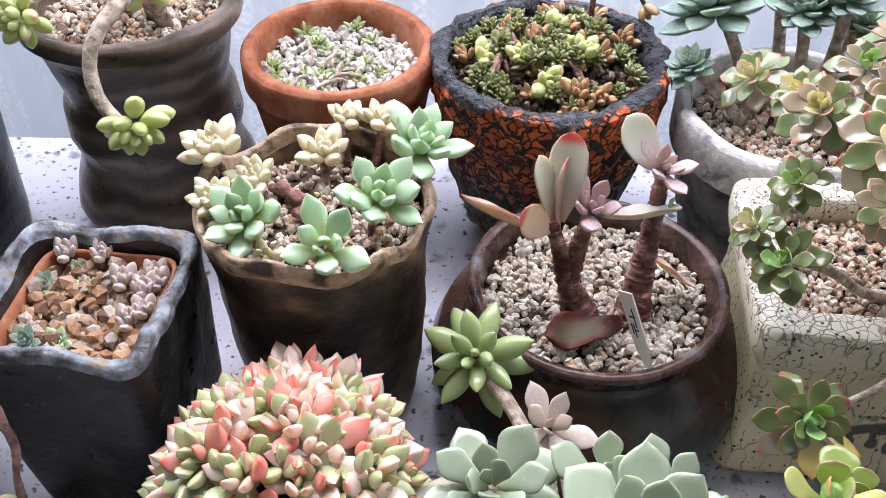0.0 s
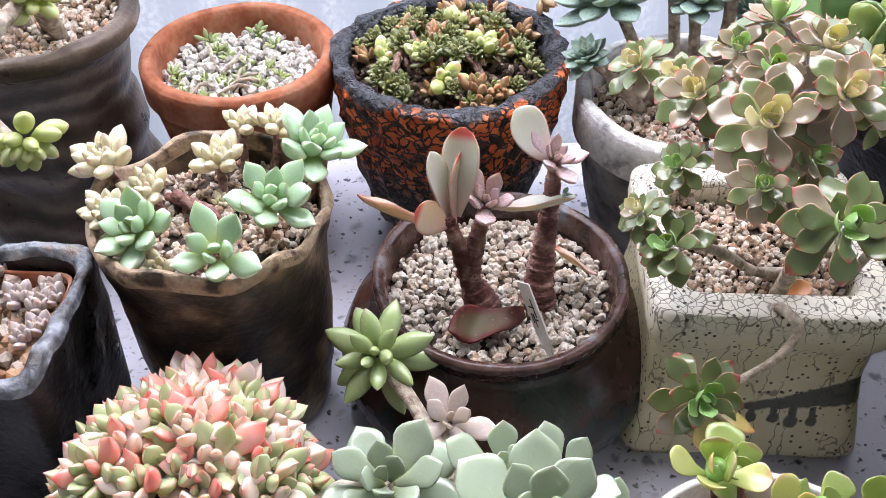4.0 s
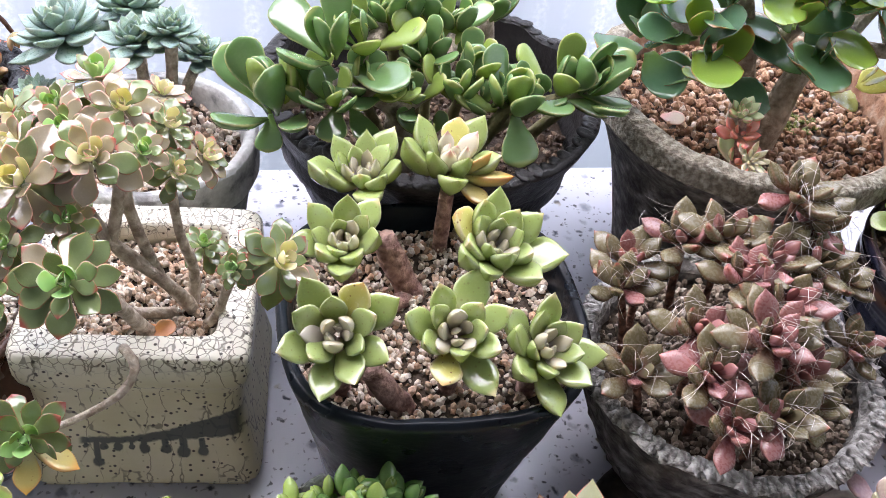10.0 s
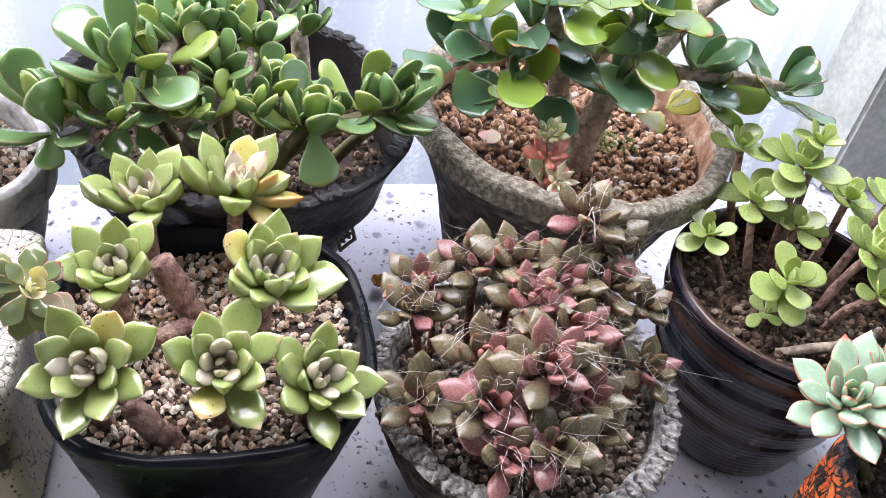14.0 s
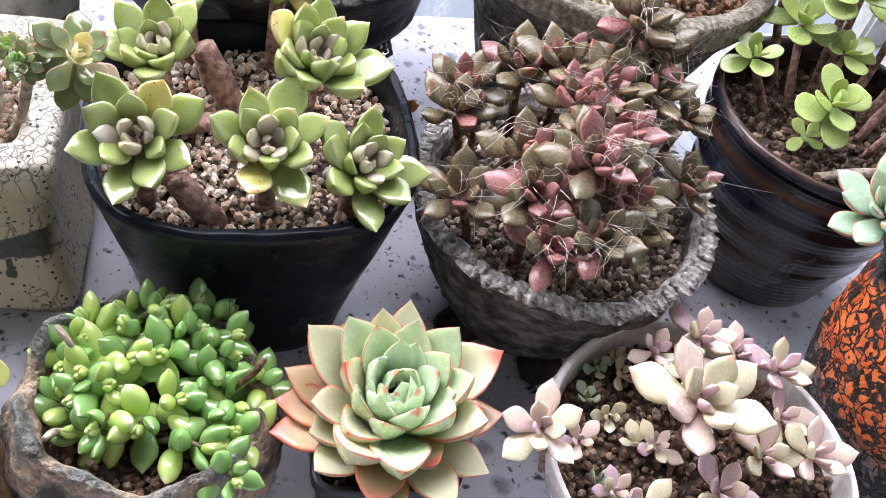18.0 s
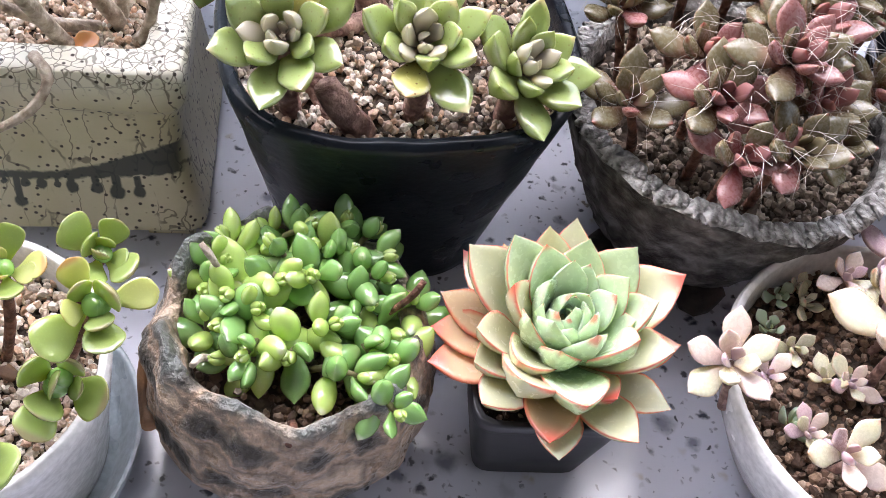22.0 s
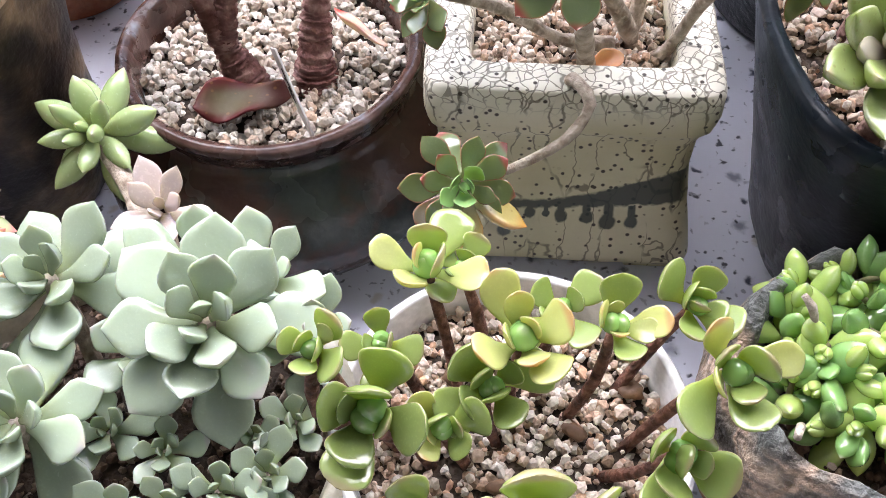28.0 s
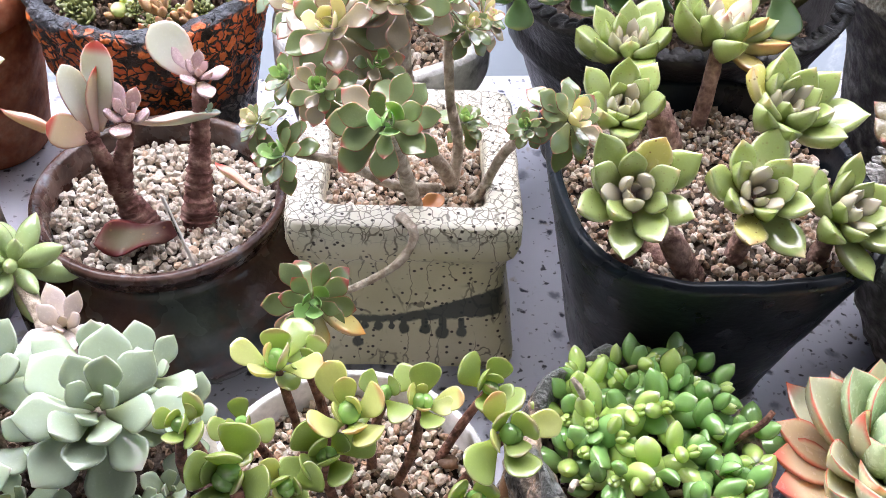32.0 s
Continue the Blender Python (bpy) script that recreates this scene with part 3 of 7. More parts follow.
# ---- pot surfaces ----
SOIL = clay("potting_soil", [(0.3, (0.03, 0.02, 0.014)), (0.7, (0.09, 0.06, 0.04))], 120, 0.95, 0.8)
TAN = grit("tan_grit", [(0.0, (0.22, 0.14, 0.09)), (0.2, (0.52, 0.41, 0.31)), (0.4, (0.74, 0.68, 0.59)), (0.55, (0.42, 0.36, 0.30)), (0.75, (0.58, 0.36, 0.23)), (1.0, (0.82, 0.78, 0.72))])
PALE = grit("pale_grit", [(0.0, (0.36, 0.28, 0.21)), (0.3, (0.58, 0.52, 0.44)), (0.6, (0.76, 0.72, 0.65)), (0.8, (0.50, 0.46, 0.41)), (1.0, (0.60, 0.44, 0.32))])
WHITE = grit("white_grit", [(0.0, (0.50, 0.47, 0.42)), (0.5, (0.70, 0.68, 0.63)), (1.0, (0.80, 0.78, 0.74))])
RUST = grit("rusty_grit", [(0.0, (0.14, 0.07, 0.045)), (0.4, (0.34, 0.19, 0.11)), (0.8, (0.52, 0.34, 0.22)), (1.0, (0.56, 0.50, 0.44))])
AMBER = grit("amber_pebbles", [(0.0, (0.13, 0.065, 0.04)), (0.35, (0.33, 0.185, 0.10)), (0.6, (0.48, 0.31, 0.185)), (0.85, (0.36, 0.31, 0.27)), (1.0, (0.60, 0.52, 0.44))])
MIXED = grit("grey_tan_grit", [(0.0, (0.09, 0.065, 0.05)), (0.4, (0.22, 0.17, 0.13)), (0.8, (0.38, 0.31, 0.24)), (1.0, (0.50, 0.45, 0.39))])
RUST_DARK = grit("dark_rusty_grit", [(0.0, (0.07, 0.04, 0.028)), (0.5, (0.17, 0.10, 0.065)), (0.85, (0.30, 0.20, 0.135)), (1.0, (0.42, 0.34, 0.27))])
EARTH = grit("dark_earth_grit", [(0.0, (0.05, 0.03, 0.022)), (0.5, (0.12, 0.075, 0.05)), (0.85, (0.22, 0.15, 0.10)), (1.0, (0.36, 0.30, 0.24))])

BROWN_RIDGED = clay("brown_stoneware", [(0.36, (0.055, 0.040, 0.030)), (0.52, (0.11, 0.080, 0.060)), (0.68, (0.20, 0.155, 0.12))], 26, 0.36, 0.35, streak=16)
TERRACOTTA = clay("terracotta", [(0.36, (0.28, 0.085, 0.04)), (0.5, (0.42, 0.145, 0.07)), (0.66, (0.48, 0.22, 0.13))], 50, 0.85, 0.3)
TAN_CLAY = clay("mottled_tan_clay", [(0.40, (0.016, 0.012, 0.010)), (0.52, (0.060, 0.042, 0.028)), (0.64, (0.20, 0.14, 0.085))], 34, 0.42, 0.45, bands=(0.135, 0.165, 0.07, (0.27, 0.18, 0.10)), spots=(90, 0.05, 0.22, (0.02, 0.016, 0.012)))
BROWN_GLAZE = clay("brown_glaze", [(0.36, (0.048, 0.020, 0.015)), (0.50, (0.060, 0.030, 0.023)), (0.57, (0.032, 0.038, 0.036)), (0.70, (0.066, 0.086, 0.080))], 18, 0.26, 0.18, spec=0.45)
TAN_LIP = clay("torn_tan_lip", [(0.38, (0.07, 0.05, 0.035)), (0.47, (0.40, 0.29, 0.19)), (0.60, (0.56, 0.43, 0.30)), (0.70, (0.16, 0.10, 0.06))], 60, 0.5, 0.8)
CHALK_RIM = clay("chalk_white_rim", [(0.34, (0.24, 0.24, 0.24)), (0.44, (0.56, 0.56, 0.55)), (0.62, (0.72, 0.72, 0.70))], 60, 0.6, 0.5, spots=(260, 0.06, 0.22, (0.22, 0.21, 0.20)))
BROWN_RIM = clay("worn_brown_rim", [(0.38, (0.030, 0.014, 0.011)), (0.50, (0.065, 0.032, 0.025)), (0.60, (0.11, 0.068, 0.055)), (0.70, (0.17, 0.19, 0.22))], 50, 0.28, 0.25, spec=0.45)
NAVY = clay("navy_glaze", [(0.36, (0.005, 0.006, 0.009)), (0.52, (0.007, 0.011, 0.016)), (0.70, (0.010, 0.018, 0.023))], 22, 0.32, 0.12, spec=0.2)
GREY_WHITE = clay("chalky_grey_glaze", [(0.36, (0.12, 0.12, 0.12)), (0.44, (0.26, 0.26, 0.265)), (0.60, (0.44, 0.44, 0.44))], 48, 0.7, 0.5, spots=(160, 0.1, 0.3, (0.12, 0.12, 0.12)))
DARK_SLATE = clay("dark_slate_clay", [(0.40, (0.009, 0.008, 0.009)), (0.54, (0.018, 0.017, 0.017)), (0.72, (0.055, 0.052, 0.05))], 34, 0.34, 0.4, fine=200, bdist=0.002, spec=0.35)
SLATE_RIM = clay("worn_slate_rim", [(0.36, (0.05, 0.045, 0.042)), (0.48, (0.15, 0.16, 0.18)), (0.58, (0.30, 0.33, 0.37)), (0.70, (0.30, 0.24, 0.18))], 70, 0.24, 0.6)
BLACK_CLAY = clay("black_embossed_clay", [(0.3, (0.012, 0.012, 0.013)), (0.7, (0.035, 0.033, 0.034))], 40, 0.42, 0.5)
GREY_CLAY = clay("weathered_grey_clay", [(0.38, (0.10, 0.085, 0.075)), (0.52, (0.19, 0.165, 0.14)), (0.68, (0.36, 0.33, 0.29))], 90, 0.8, 0.8)
LICHEN_RIM = clay("lichened_rim_clay", [(0.38, (0.17, 0.145, 0.11)), (0.5, (0.29, 0.26, 0.20)), (0.64, (0.42, 0.40, 0.33))], 240, 0.85, 0.7, spots=(420, 0.06, 0.26, (0.10, 0.075, 0.05)))
STONE_CLAY = clay("rough_grey_stone_clay", [(0.38, (0.06, 0.055, 0.05)), (0.52, (0.15, 0.14, 0.13)), (0.66, (0.34, 0.33, 0.31))], 80, 0.7, 0.9, bump_scale=150, bdist=0.004)
STONE_RIM = clay("pale_stone_rim", [(0.38, (0.20, 0.19, 0.175)), (0.5, (0.40, 0.39, 0.37)), (0.64, (0.62, 0.61, 0.59))], 140, 0.4, 0.8, bump_scale=220, bdist=0.004)


def banded_glaze():
    """Brown and blue-black glaze in level bands, with fine throwing lines."""
    m, nt, b = blank("brown_banded_glaze")
    v = coords(nt)
    nz = tex(nt, "noise", 22, v, 4)
    fine = tex(nt, "noise", 240, v, 5)
    z = math_node(nt, "ADD", axis_of(nt, v, 2), math_node(nt, "MULTIPLY", math_node(nt, "SUBTRACT", nz.outputs[0], 0.5), 0.012))
    col = ramp(nt, [(0.0, (0.030, 0.025, 0.022)), (0.40, (0.040, 0.032, 0.027)), (0.50, (0.012, 0.012, 0.018)), (0.58, (0.007, 0.009, 0.022)), (0.66, (0.010, 0.010, 0.020)), (0.69, (0.075, 0.036, 0.020)), (0.73, (0.012, 0.010, 0.014)), (0.78, (0.009, 0.010, 0.022)), (0.81, (0.090, 0.045, 0.024)), (0.84, (0.020, 0.013, 0.012)), (0.91, (0.016, 0.012, 0.013)), (0.95, (0.11, 0.062, 0.038)), (1.0, (0.15, 0.10, 0.07))], math_node(nt, "DIVIDE", z, 0.172))
    col = mix(nt, 0.4, col, ramp(nt, [(0.3, (0.4, 0.4, 0.4)), (0.7, (1, 1, 1))], fine.outputs[0]), "MULTIPLY")
    nt.links.new(col, b.inputs["Base Color"])
    nt.links.new(ramp(nt, [(0.3, (0.16,) * 3), (0.7, (0.34,) * 3)], nz.outputs[0]), b.inputs["Roughness"])
    b.inputs["Coat Weight"].default_value = 0.3
    lines = tex(nt, "wave", 60, v, 2, dir="Z", Distortion=0.6)
    bump(nt, b, math_node(nt, "ADD", lines.outputs[1], math_node(nt, "MULTIPLY", fine.outputs[0], 0.4)), 0.25, 0.001)
    return m


STRIPE = banded_glaze()
WHITE_GLAZE = clay("white_glaze", [(0.3, (0.74, 0.73, 0.71)), (0.7, (0.84, 0.83, 0.81))], 20, 0.22, 0.06, coat=0.3)
SPECKLED = clay("speckled_cream_clay", [(0.3, (0.42, 0.38, 0.28)), (0.7, (0.55, 0.52, 0.42))], 26, 0.5, 0.2, spots=(150, 0.12, 0.35, (0.20, 0.10, 0.04)))
SHELL = clay("rough_tan_clay", [(0.36, (0.06, 0.052, 0.043)), (0.43, (0.22, 0.185, 0.15)), (0.49, (0.54, 0.39, 0.28)), (0.56, (0.27, 0.21, 0.16)), (0.66, (0.64, 0.49, 0.36))], 55, 0.34, 1.0, streak=14, sw=0.16, bands=(0.080, 0.091, 0.03, (0.15, 0.16, 0.15)), bump_scale=130, bdist=0.003)
BLACK_PLASTIC = plain("black_plastic", (0.022, 0.022, 0.026), 0.42, grain=90)
PURPLE = clay("purple_black_glaze", [(0.36, (0.012, 0.011, 0.020)), (0.66, (0.032, 0.029, 0.048))], 18, 0.36, 0.25, streak=26, spec=0.25)


def crackle_glaze():
    m, nt, b = blank("crackled_cream_glaze")
    v = coords(nt)
    z = axis_of(nt, v, 2)
    base = ramp(nt, [(0.35, (0.50, 0.46, 0.27)), (0.65, (0.64, 0.59, 0.39))], tex(nt, "noise", 18, v, 4).outputs[0])
    top = mix(nt, smooth(nt, z, 0.095, 0.118), base, (0.72, 0.69, 0.58))
    wob = tex(nt, "noise", 60, v, 3)
    wv = nt.nodes.new("ShaderNodeVectorMath")
    wv.operation = "MULTIPLY_ADD"
    nt.links.new(wob.outputs[1], wv.inputs[0])
    wv.inputs[1].default_value = (0.012, 0.012, 0.006)
    nt.links.new(v, wv.inputs[2])
    cr = tex(nt, "voronoi", 185, wv.outputs[0], feature="DISTANCE_TO_EDGE")
    thin = math_node(nt, "SUBTRACT", 1.0, smooth(nt, cr.outputs["Distance"], 0.02, 0.075))
    part_z = math_node(nt, "ADD", math_node(nt, "MULTIPLY", smooth(nt, z, 0.105, 0.119), 0.75), 0.02)
    col = mix(nt, math_node(nt, "MULTIPLY", thin, part_z), top, (0.14, 0.12, 0.085))
    st = nt.nodes.new("ShaderNodeMapping")
    st.inputs["Scale"].default_value = (1.0, 1.0, 0.16)
    nt.links.new(wv.outputs[0], st.inputs[0])
    c2 = tex(nt, "voronoi", 95, st.outputs[0], feature="DISTANCE_TO_EDGE")
    fine = math_node(nt, "SUBTRACT", 1.0, smooth(nt, c2.outputs["Distance"], 0.008, 0.04))
    gate = smooth(nt, tex(nt, "noise", 45, v, 2).outputs[0], 0.42, 0.52)
    col = mix(nt, math_node(nt, "MULTIPLY", math_node(nt, "MULTIPLY", fine, gate), 0.8), col, (0.13, 0.11, 0.07))
    sp = tex(nt, "voronoi", 260, v, Randomness=1.0)
    pick = smooth(nt, axis_of(nt, sp.outputs["Color"], 0), 0.42, 0.47)
    d = math_node(nt, "MULTIPLY", math_node(nt, "SUBTRACT", 1.0, smooth(nt, sp.outputs["Distance"], 0.16, 0.34)), pick)
    col = mix(nt, math_node(nt, "MULTIPLY", d, 0.97), col, (0.03, 0.02, 0.012))
    x, y = axis_of(nt, v, 0), axis_of(nt, v, 1)
    nz = tex(nt, "noise", 34, v, 3).outputs[0]
    # a dark green run of glaze with hanging drops
    wx = math_node(nt, "ADD", x, math_node(nt, "MULTIPLY", math_node(nt, "SUBTRACT", nz, 0.5), 0.006))
    wz = math_node(nt, "ADD", z, math_node(nt, "MULTIPLY", math_node(nt, "SUBTRACT", tex(nt, "noise", 150, v, 3).outputs[0], 0.5), 0.006))
    rise = math_node(nt, "MULTIPLY", smooth(nt, wx, -0.010, 0.060), 0.020)
    top_z = math_node(nt, "ADD", 0.0485, rise)
    low_z = math_node(nt, "ADD", 0.0435, math_node(nt, "MULTIPLY", rise, 0.30))
    span = math_node(nt, "MULTIPLY", smooth(nt, wx, -0.036, -0.033), math_node(nt, "SUBTRACT", 1.0, smooth(nt, wx, 0.055, 0.060)))
    band = math_node(nt, "MULTIPLY", math_node(nt, "SUBTRACT", 1.0, smooth(nt, math_node(nt, "SUBTRACT", wz, top_z), -0.001, 0.001)), smooth(nt, math_node(nt, "SUBTRACT", wz, low_z), -0.001, 0.001))
    band = math_node(nt, "MULTIPLY", band, span)
    for x0, wd, z_low in ((-0.032, 0.0016, 0.0395), (-0.022, 0.0024, 0.0385), (-0.014, 0.0026, 0.0385), (-0.006, 0.0020, 0.0375), (0.0015, 0.0028, 0.0365), (0.0135, 0.0030, 0.0355), (0.023, 0.0034, 0.033), (0.034, 0.0032, 0.034), (-0.026, 0.0030, 0.026)):
        ax = math_node(nt, "ABSOLUTE", math_node(nt, "SUBTRACT", wx, x0))
        neck = math_node(nt, "MULTIPLY", math_node(nt, "SUBTRACT", 1.0, smooth(nt, ax, wd * 0.45, wd * 0.8)), math_node(nt, "MULTIPLY", math_node(nt, "GREATER_THAN", wz, z_low + wd), math_node(nt, "LESS_THAN", wz, 0.047)))
        dz = math_node(nt, "MULTIPLY", math_node(nt, "SUBTRACT", wz, z_low + wd), 0.8)
        ball = math_node(nt, "SQRT", math_node(nt, "ADD", math_node(nt, "MULTIPLY", ax, ax), math_node(nt, "MULTIPLY", dz, dz)))
        drop = math_node(nt, "SUBTRACT", 1.0, smooth(nt, ball, wd * 0.85, wd * 1.25))
        band = math_node(nt, "MAXIMUM", band, math_node(nt, "MAXIMUM", neck, drop))
    band = math_node(nt, "MULTIPLY", band, math_node(nt, "LESS_THAN", y, -0.045))
    col = mix(nt, math_node(nt, "MULTIPLY", band, 0.93), col, mix(nt, nz, (0.03, 0.045, 0.03), (0.012, 0.016, 0.014)))
    nt.links.new(col, b.inputs["Base Color"])
    b.inputs["Roughness"].default_value = 0.4
    b.inputs["Coat Weight"].default_value = 0.15
    bump(nt, b, math_node(nt, "SUBTRACT", 1.0, math_node(nt, "MULTIPLY", thin, part_z)), 0.35, 0.001)
    return m


CRACKLE = crackle_glaze()


def lava_glaze(inner):
    m, nt, b = blank("orange_lava_glaze")
    v = coords(nt)
    z = axis_of(nt, v, 2)
    wob = tex(nt, "noise", 90, v, 3)
    wv = nt.nodes.new("ShaderNodeVectorMath")
    wv.operation = "MULTIPLY_ADD"
    nt.links.new(wob.outputs[1], wv.inputs[0])
    wv.inputs[1].default_value = (0.017, 0.017, 0.017)
    nt.links.new(v, wv.inputs[2])
    cell = tex(nt, "voronoi", 140, wv.outputs[0], feature="DISTANCE_TO_EDGE")
    flake = smooth(nt, cell.outputs["Distance"], 0.06, 0.14)
    rnd = tex(nt, "voronoi", 140, wv.outputs[0])
    gate = smooth(nt, axis_of(nt, rnd.outputs["Color"], 1), 0.12, 0.2)
    zz = math_node(nt, "ADD", z, math_node(nt, "MULTIPLY", math_node(nt, "SUBTRACT", tex(nt, "noise", 25, v, 3).outputs[0], 0.5), 0.05))
    band = math_node(nt, "MULTIPLY", smooth(nt, zz, 0.062, 0.084), math_node(nt, "SUBTRACT", 1.0, smooth(nt, zz, 0.136, 0.141)))
    fk = math_node(nt, "MULTIPLY", flake, gate)
    orange = ramp(nt, [(0.0, (0.55, 0.085, 0.020)), (1.0, (0.80, 0.20, 0.045))], axis_of(nt, rnd.outputs["Color"], 0))
    ash = ramp(nt, [(0.0, (0.06, 0.05, 0.045)), (0.6, (0.14, 0.12, 0.11)), (1.0, (0.34, 0.31, 0.28))], axis_of(nt, rnd.outputs["Color"], 0))
    low = mix(nt, math_node(nt, "MULTIPLY", fk, 0.8), (0.02, 0.016, 0.016), ash)
    mid = mix(nt, fk, (0.025, 0.014, 0.012), orange)
    col = mix(nt, band, low, mid)
    px, py = axis_of(nt, v, 0), axis_of(nt, v, 1)
    radius = math_node(nt, "SQRT", math_node(nt, "ADD", math_node(nt, "MULTIPLY", px, px), math_node(nt, "MULTIPLY", py, py)))
    inside = math_node(nt, "SUBTRACT", 1.0, smooth(nt, radius, inner - 0.002, inner + 0.002))
    rim = math_node(nt, "MAXIMUM", smooth(nt, zz, 0.136, 0.141), math_node(nt, "MULTIPLY", inside, smooth(nt, z, 0.095, 0.105)))
    col = mix(nt, rim, col, ramp(nt, [(0.4, (0.018, 0.02, 0.026)), (0.75, (0.10, 0.11, 0.13))], tex(nt, "noise", 160, v, 3).outputs[0]))
    nt.links.new(col, b.inputs["Base Color"])
    b.inputs["Roughness"].default_value = 0.5
    bump(nt, b, math_node(nt, "ADD", flake, tex(nt, "noise", 220, v, 4).outputs[0]), 0.9, 0.003)
    return m


LAVA = lava_glaze(0.074)
LAVA_SMALL = lava_glaze(0.066)


def vessel(r_top, h, r_base, wall, soil_z, mid=(), lip=0.0, foot=0.0):
    """Profile of a pot: up the outside, over the lip, down the inside to below the soil."""
    pts = [(r_base * 0.93, foot), (r_base, foot + 0.003)]
    pts += list(mid)
    if lip:
        pts += [(r_top - 0.004, h - lip - 0.003), (r_top, h - lip)]
    pts += [(r_top, h - 0.003), (r_top - wall * 0.3, h), (r_top - wall * 0.8, h - 0.0005), (r_top - wall, h - 0.004)]
    pts += [(r_top - wall - 0.002, soil_z), (r_top - wall - 0.004, soil_z - 0.012)]
    return pts


# ---- pots ----

pot("ridged_pot", (-0.2125, 0.566, 0), vessel(0.073, 0.168, 0.066, 0.011, 0.150, [(0.070, 0.012), (0.066, 0.03), (0.057, 0.055), (0.062, 0.075), (0.060, 0.095), (0.056, 0.105), (0.060, 0.125), (0.064, 0.145)], lip=0.012), BROWN_RIDGED, "tall brown stoneware pot with throwing ridges", wob=0.001, rim_wob=0.003, seed=2)
stones("gravel", (-0.2125, 0.566, 0), 0.060, 0.150, 380, 0.0075, TAN, "tan gravel in the ridged pot", soil=SOIL, seed=2)
pot("terracotta_pot", (-0.075, 0.553, 0), vessel(0.0655, 0.140, 0.044, 0.010, 0.118, [(0.062, 0.115)], lip=0.022), TERRACOTTA, "plain orange terracotta pot", wob=0.0006, rim_wob=0.001, seed=3)
stones("gravel", (-0.075, 0.553, 0), 0.0545, 0.119, 300, 0.0088, WHITE, "white pumice gravel in the terracotta pot", soil=SOIL, seed=3, hump=0.004)
LAVA_POT = pot("lava_pot", (0.065, 0.538, 0), vessel(0.0785, 0.143, 0.052, 0.012, 0.128, [(0.064, 0.05), (0.0725, 0.095), (0.0775, 0.12)], foot=0.012), LAVA, "black pot with a cracked orange lava glaze", wob=0.0035, wob_scale=110, rim_wob=0.005, seed=4, seg=120, steps=4)
stones("gravel", (0.065, 0.538, 0), 0.0665, 0.127, 420, 0.007, EARTH, "dark gravel in the lava-glazed pot", soil=SOIL, seed=4, hump=0.004)
pot("grey_pot", (0.2196, 0.508, 0), vessel(0.0735, 0.124, 0.052, 0.010, 0.104, [(0.064, 0.06), (0.067, 0.082)], lip=0.030), GREY_WHITE, "chalky grey-white pot with a thick rolled rim", wob=0.0008, rim_wob=0.002, seed=5, rim=0.030, rim_material=CHALK_RIM, rim_label="thick chalk-white rolled rim")
stones("gravel", (0.2196, 0.508, 0), 0.062, 0.105, 420, 0.007, TAN, "tan gravel in the grey pot", soil=SOIL, seed=5)
pot("square_dark_pot", (-0.1825, 0.328, 0), [(0.040, 0.0), (0.042, 0.003), (0.0475, 0.10), (0.0488, 0.130), (0.0478, 0.1345), (0.0450, 0.1362), (0.0418, 0.1348), (0.0396, 0.130), (0.0378, 0.112), (0.036, 0.09)], DARK_SLATE, "rough dark slate square pot with an uneven rim", turn=-7, square=9.0, wob=0.0022, wob_scale=60, rim_wob=0.006, seed=6, seg=96, rim=0.008, rim_material=SLATE_RIM, rim_label="worn blue-grey rim")
stones("gravel", (-0.1825, 0.328, 0), 0.0362, 0.112, 190, 0.0135, AMBER, "amber pebbles in the dark square pot", square=8.0, turn=-7, soil=SOIL, seed=6)
pot("tan_pot", (-0.071, 0.382, 0), vessel(0.0645, 0.152, 0.052, 0.006, 0.132, [(0.056, 0.04), (0.058, 0.09), (0.061, 0.13)]), TAN_CLAY, "tall mottled tan and dark-brown clay pot", wob=0.0022, rim_wob=0.010, seed=7, dent=0.03, rim=0.014, rim_material=TAN_LIP, rim_label="torn tan lip with dark edges")
stones("gravel", (-0.071, 0.382, 0), 0.055, 0.134, 330, 0.0065, TAN, "tan gravel in the tall clay pot", soil=SOIL, seed=7)
pot("brown_bowl", (0.083, 0.376, 0), [(0.066, 0), (0.072, 0.004), (0.086, 0.016), (0.0935, 0.030), (0.0935, 0.042), (0.0880, 0.056), (0.0765, 0.069), (0.0695, 0.0745), (0.0680, 0.0785), (0.0705, 0.086), (0.0730, 0.0905), (0.0728, 0.0935), (0.0700, 0.0950), (0.0665, 0.0930), (0.0645, 0.084), (0.0625, 0.070)], BROWN_GLAZE, "round brown-glazed bowl with a swollen belly", wob=0.0006, seed=8, rim=0.016, rim_material=BROWN_RIM, rim_label="worn red-brown rim")
stones("gravel", (0.083, 0.376, 0), 0.0635, 0.078, 560, 0.0070, PALE, "pale gravel in the brown bowl", soil=SOIL, seed=8)
CREAM_POT = pot("square_cream_pot", (0.2235, 0.3695, 0), [(0.0668, 0.010), (0.0678, 0.012), (0.0660, 0.022), (0.0612, 0.045), (0.0581, 0.068), (0.0584, 0.086), (0.0600, 0.091), (0.0627, 0.096), (0.0641, 0.104), (0.0639, 0.116), (0.0620, 0.1195), (0.0460, 0.120), (0.0443, 0.118), (0.0438, 0.10), (0.0434, 0.09)], CRACKLE, "square cream pot with crackled glaze and dark flecks", turn=-6, square=14.0, wob=0.0006, seed=9, seg=120, rim=0.026)
stones("gravel", (0.2235, 0.3695, 0), 0.0436, 0.104, 460, 0.0062, TAN, "reddish tan gravel in the square cream pot", square=12.0, turn=-6, soil=SOIL, seed=9)
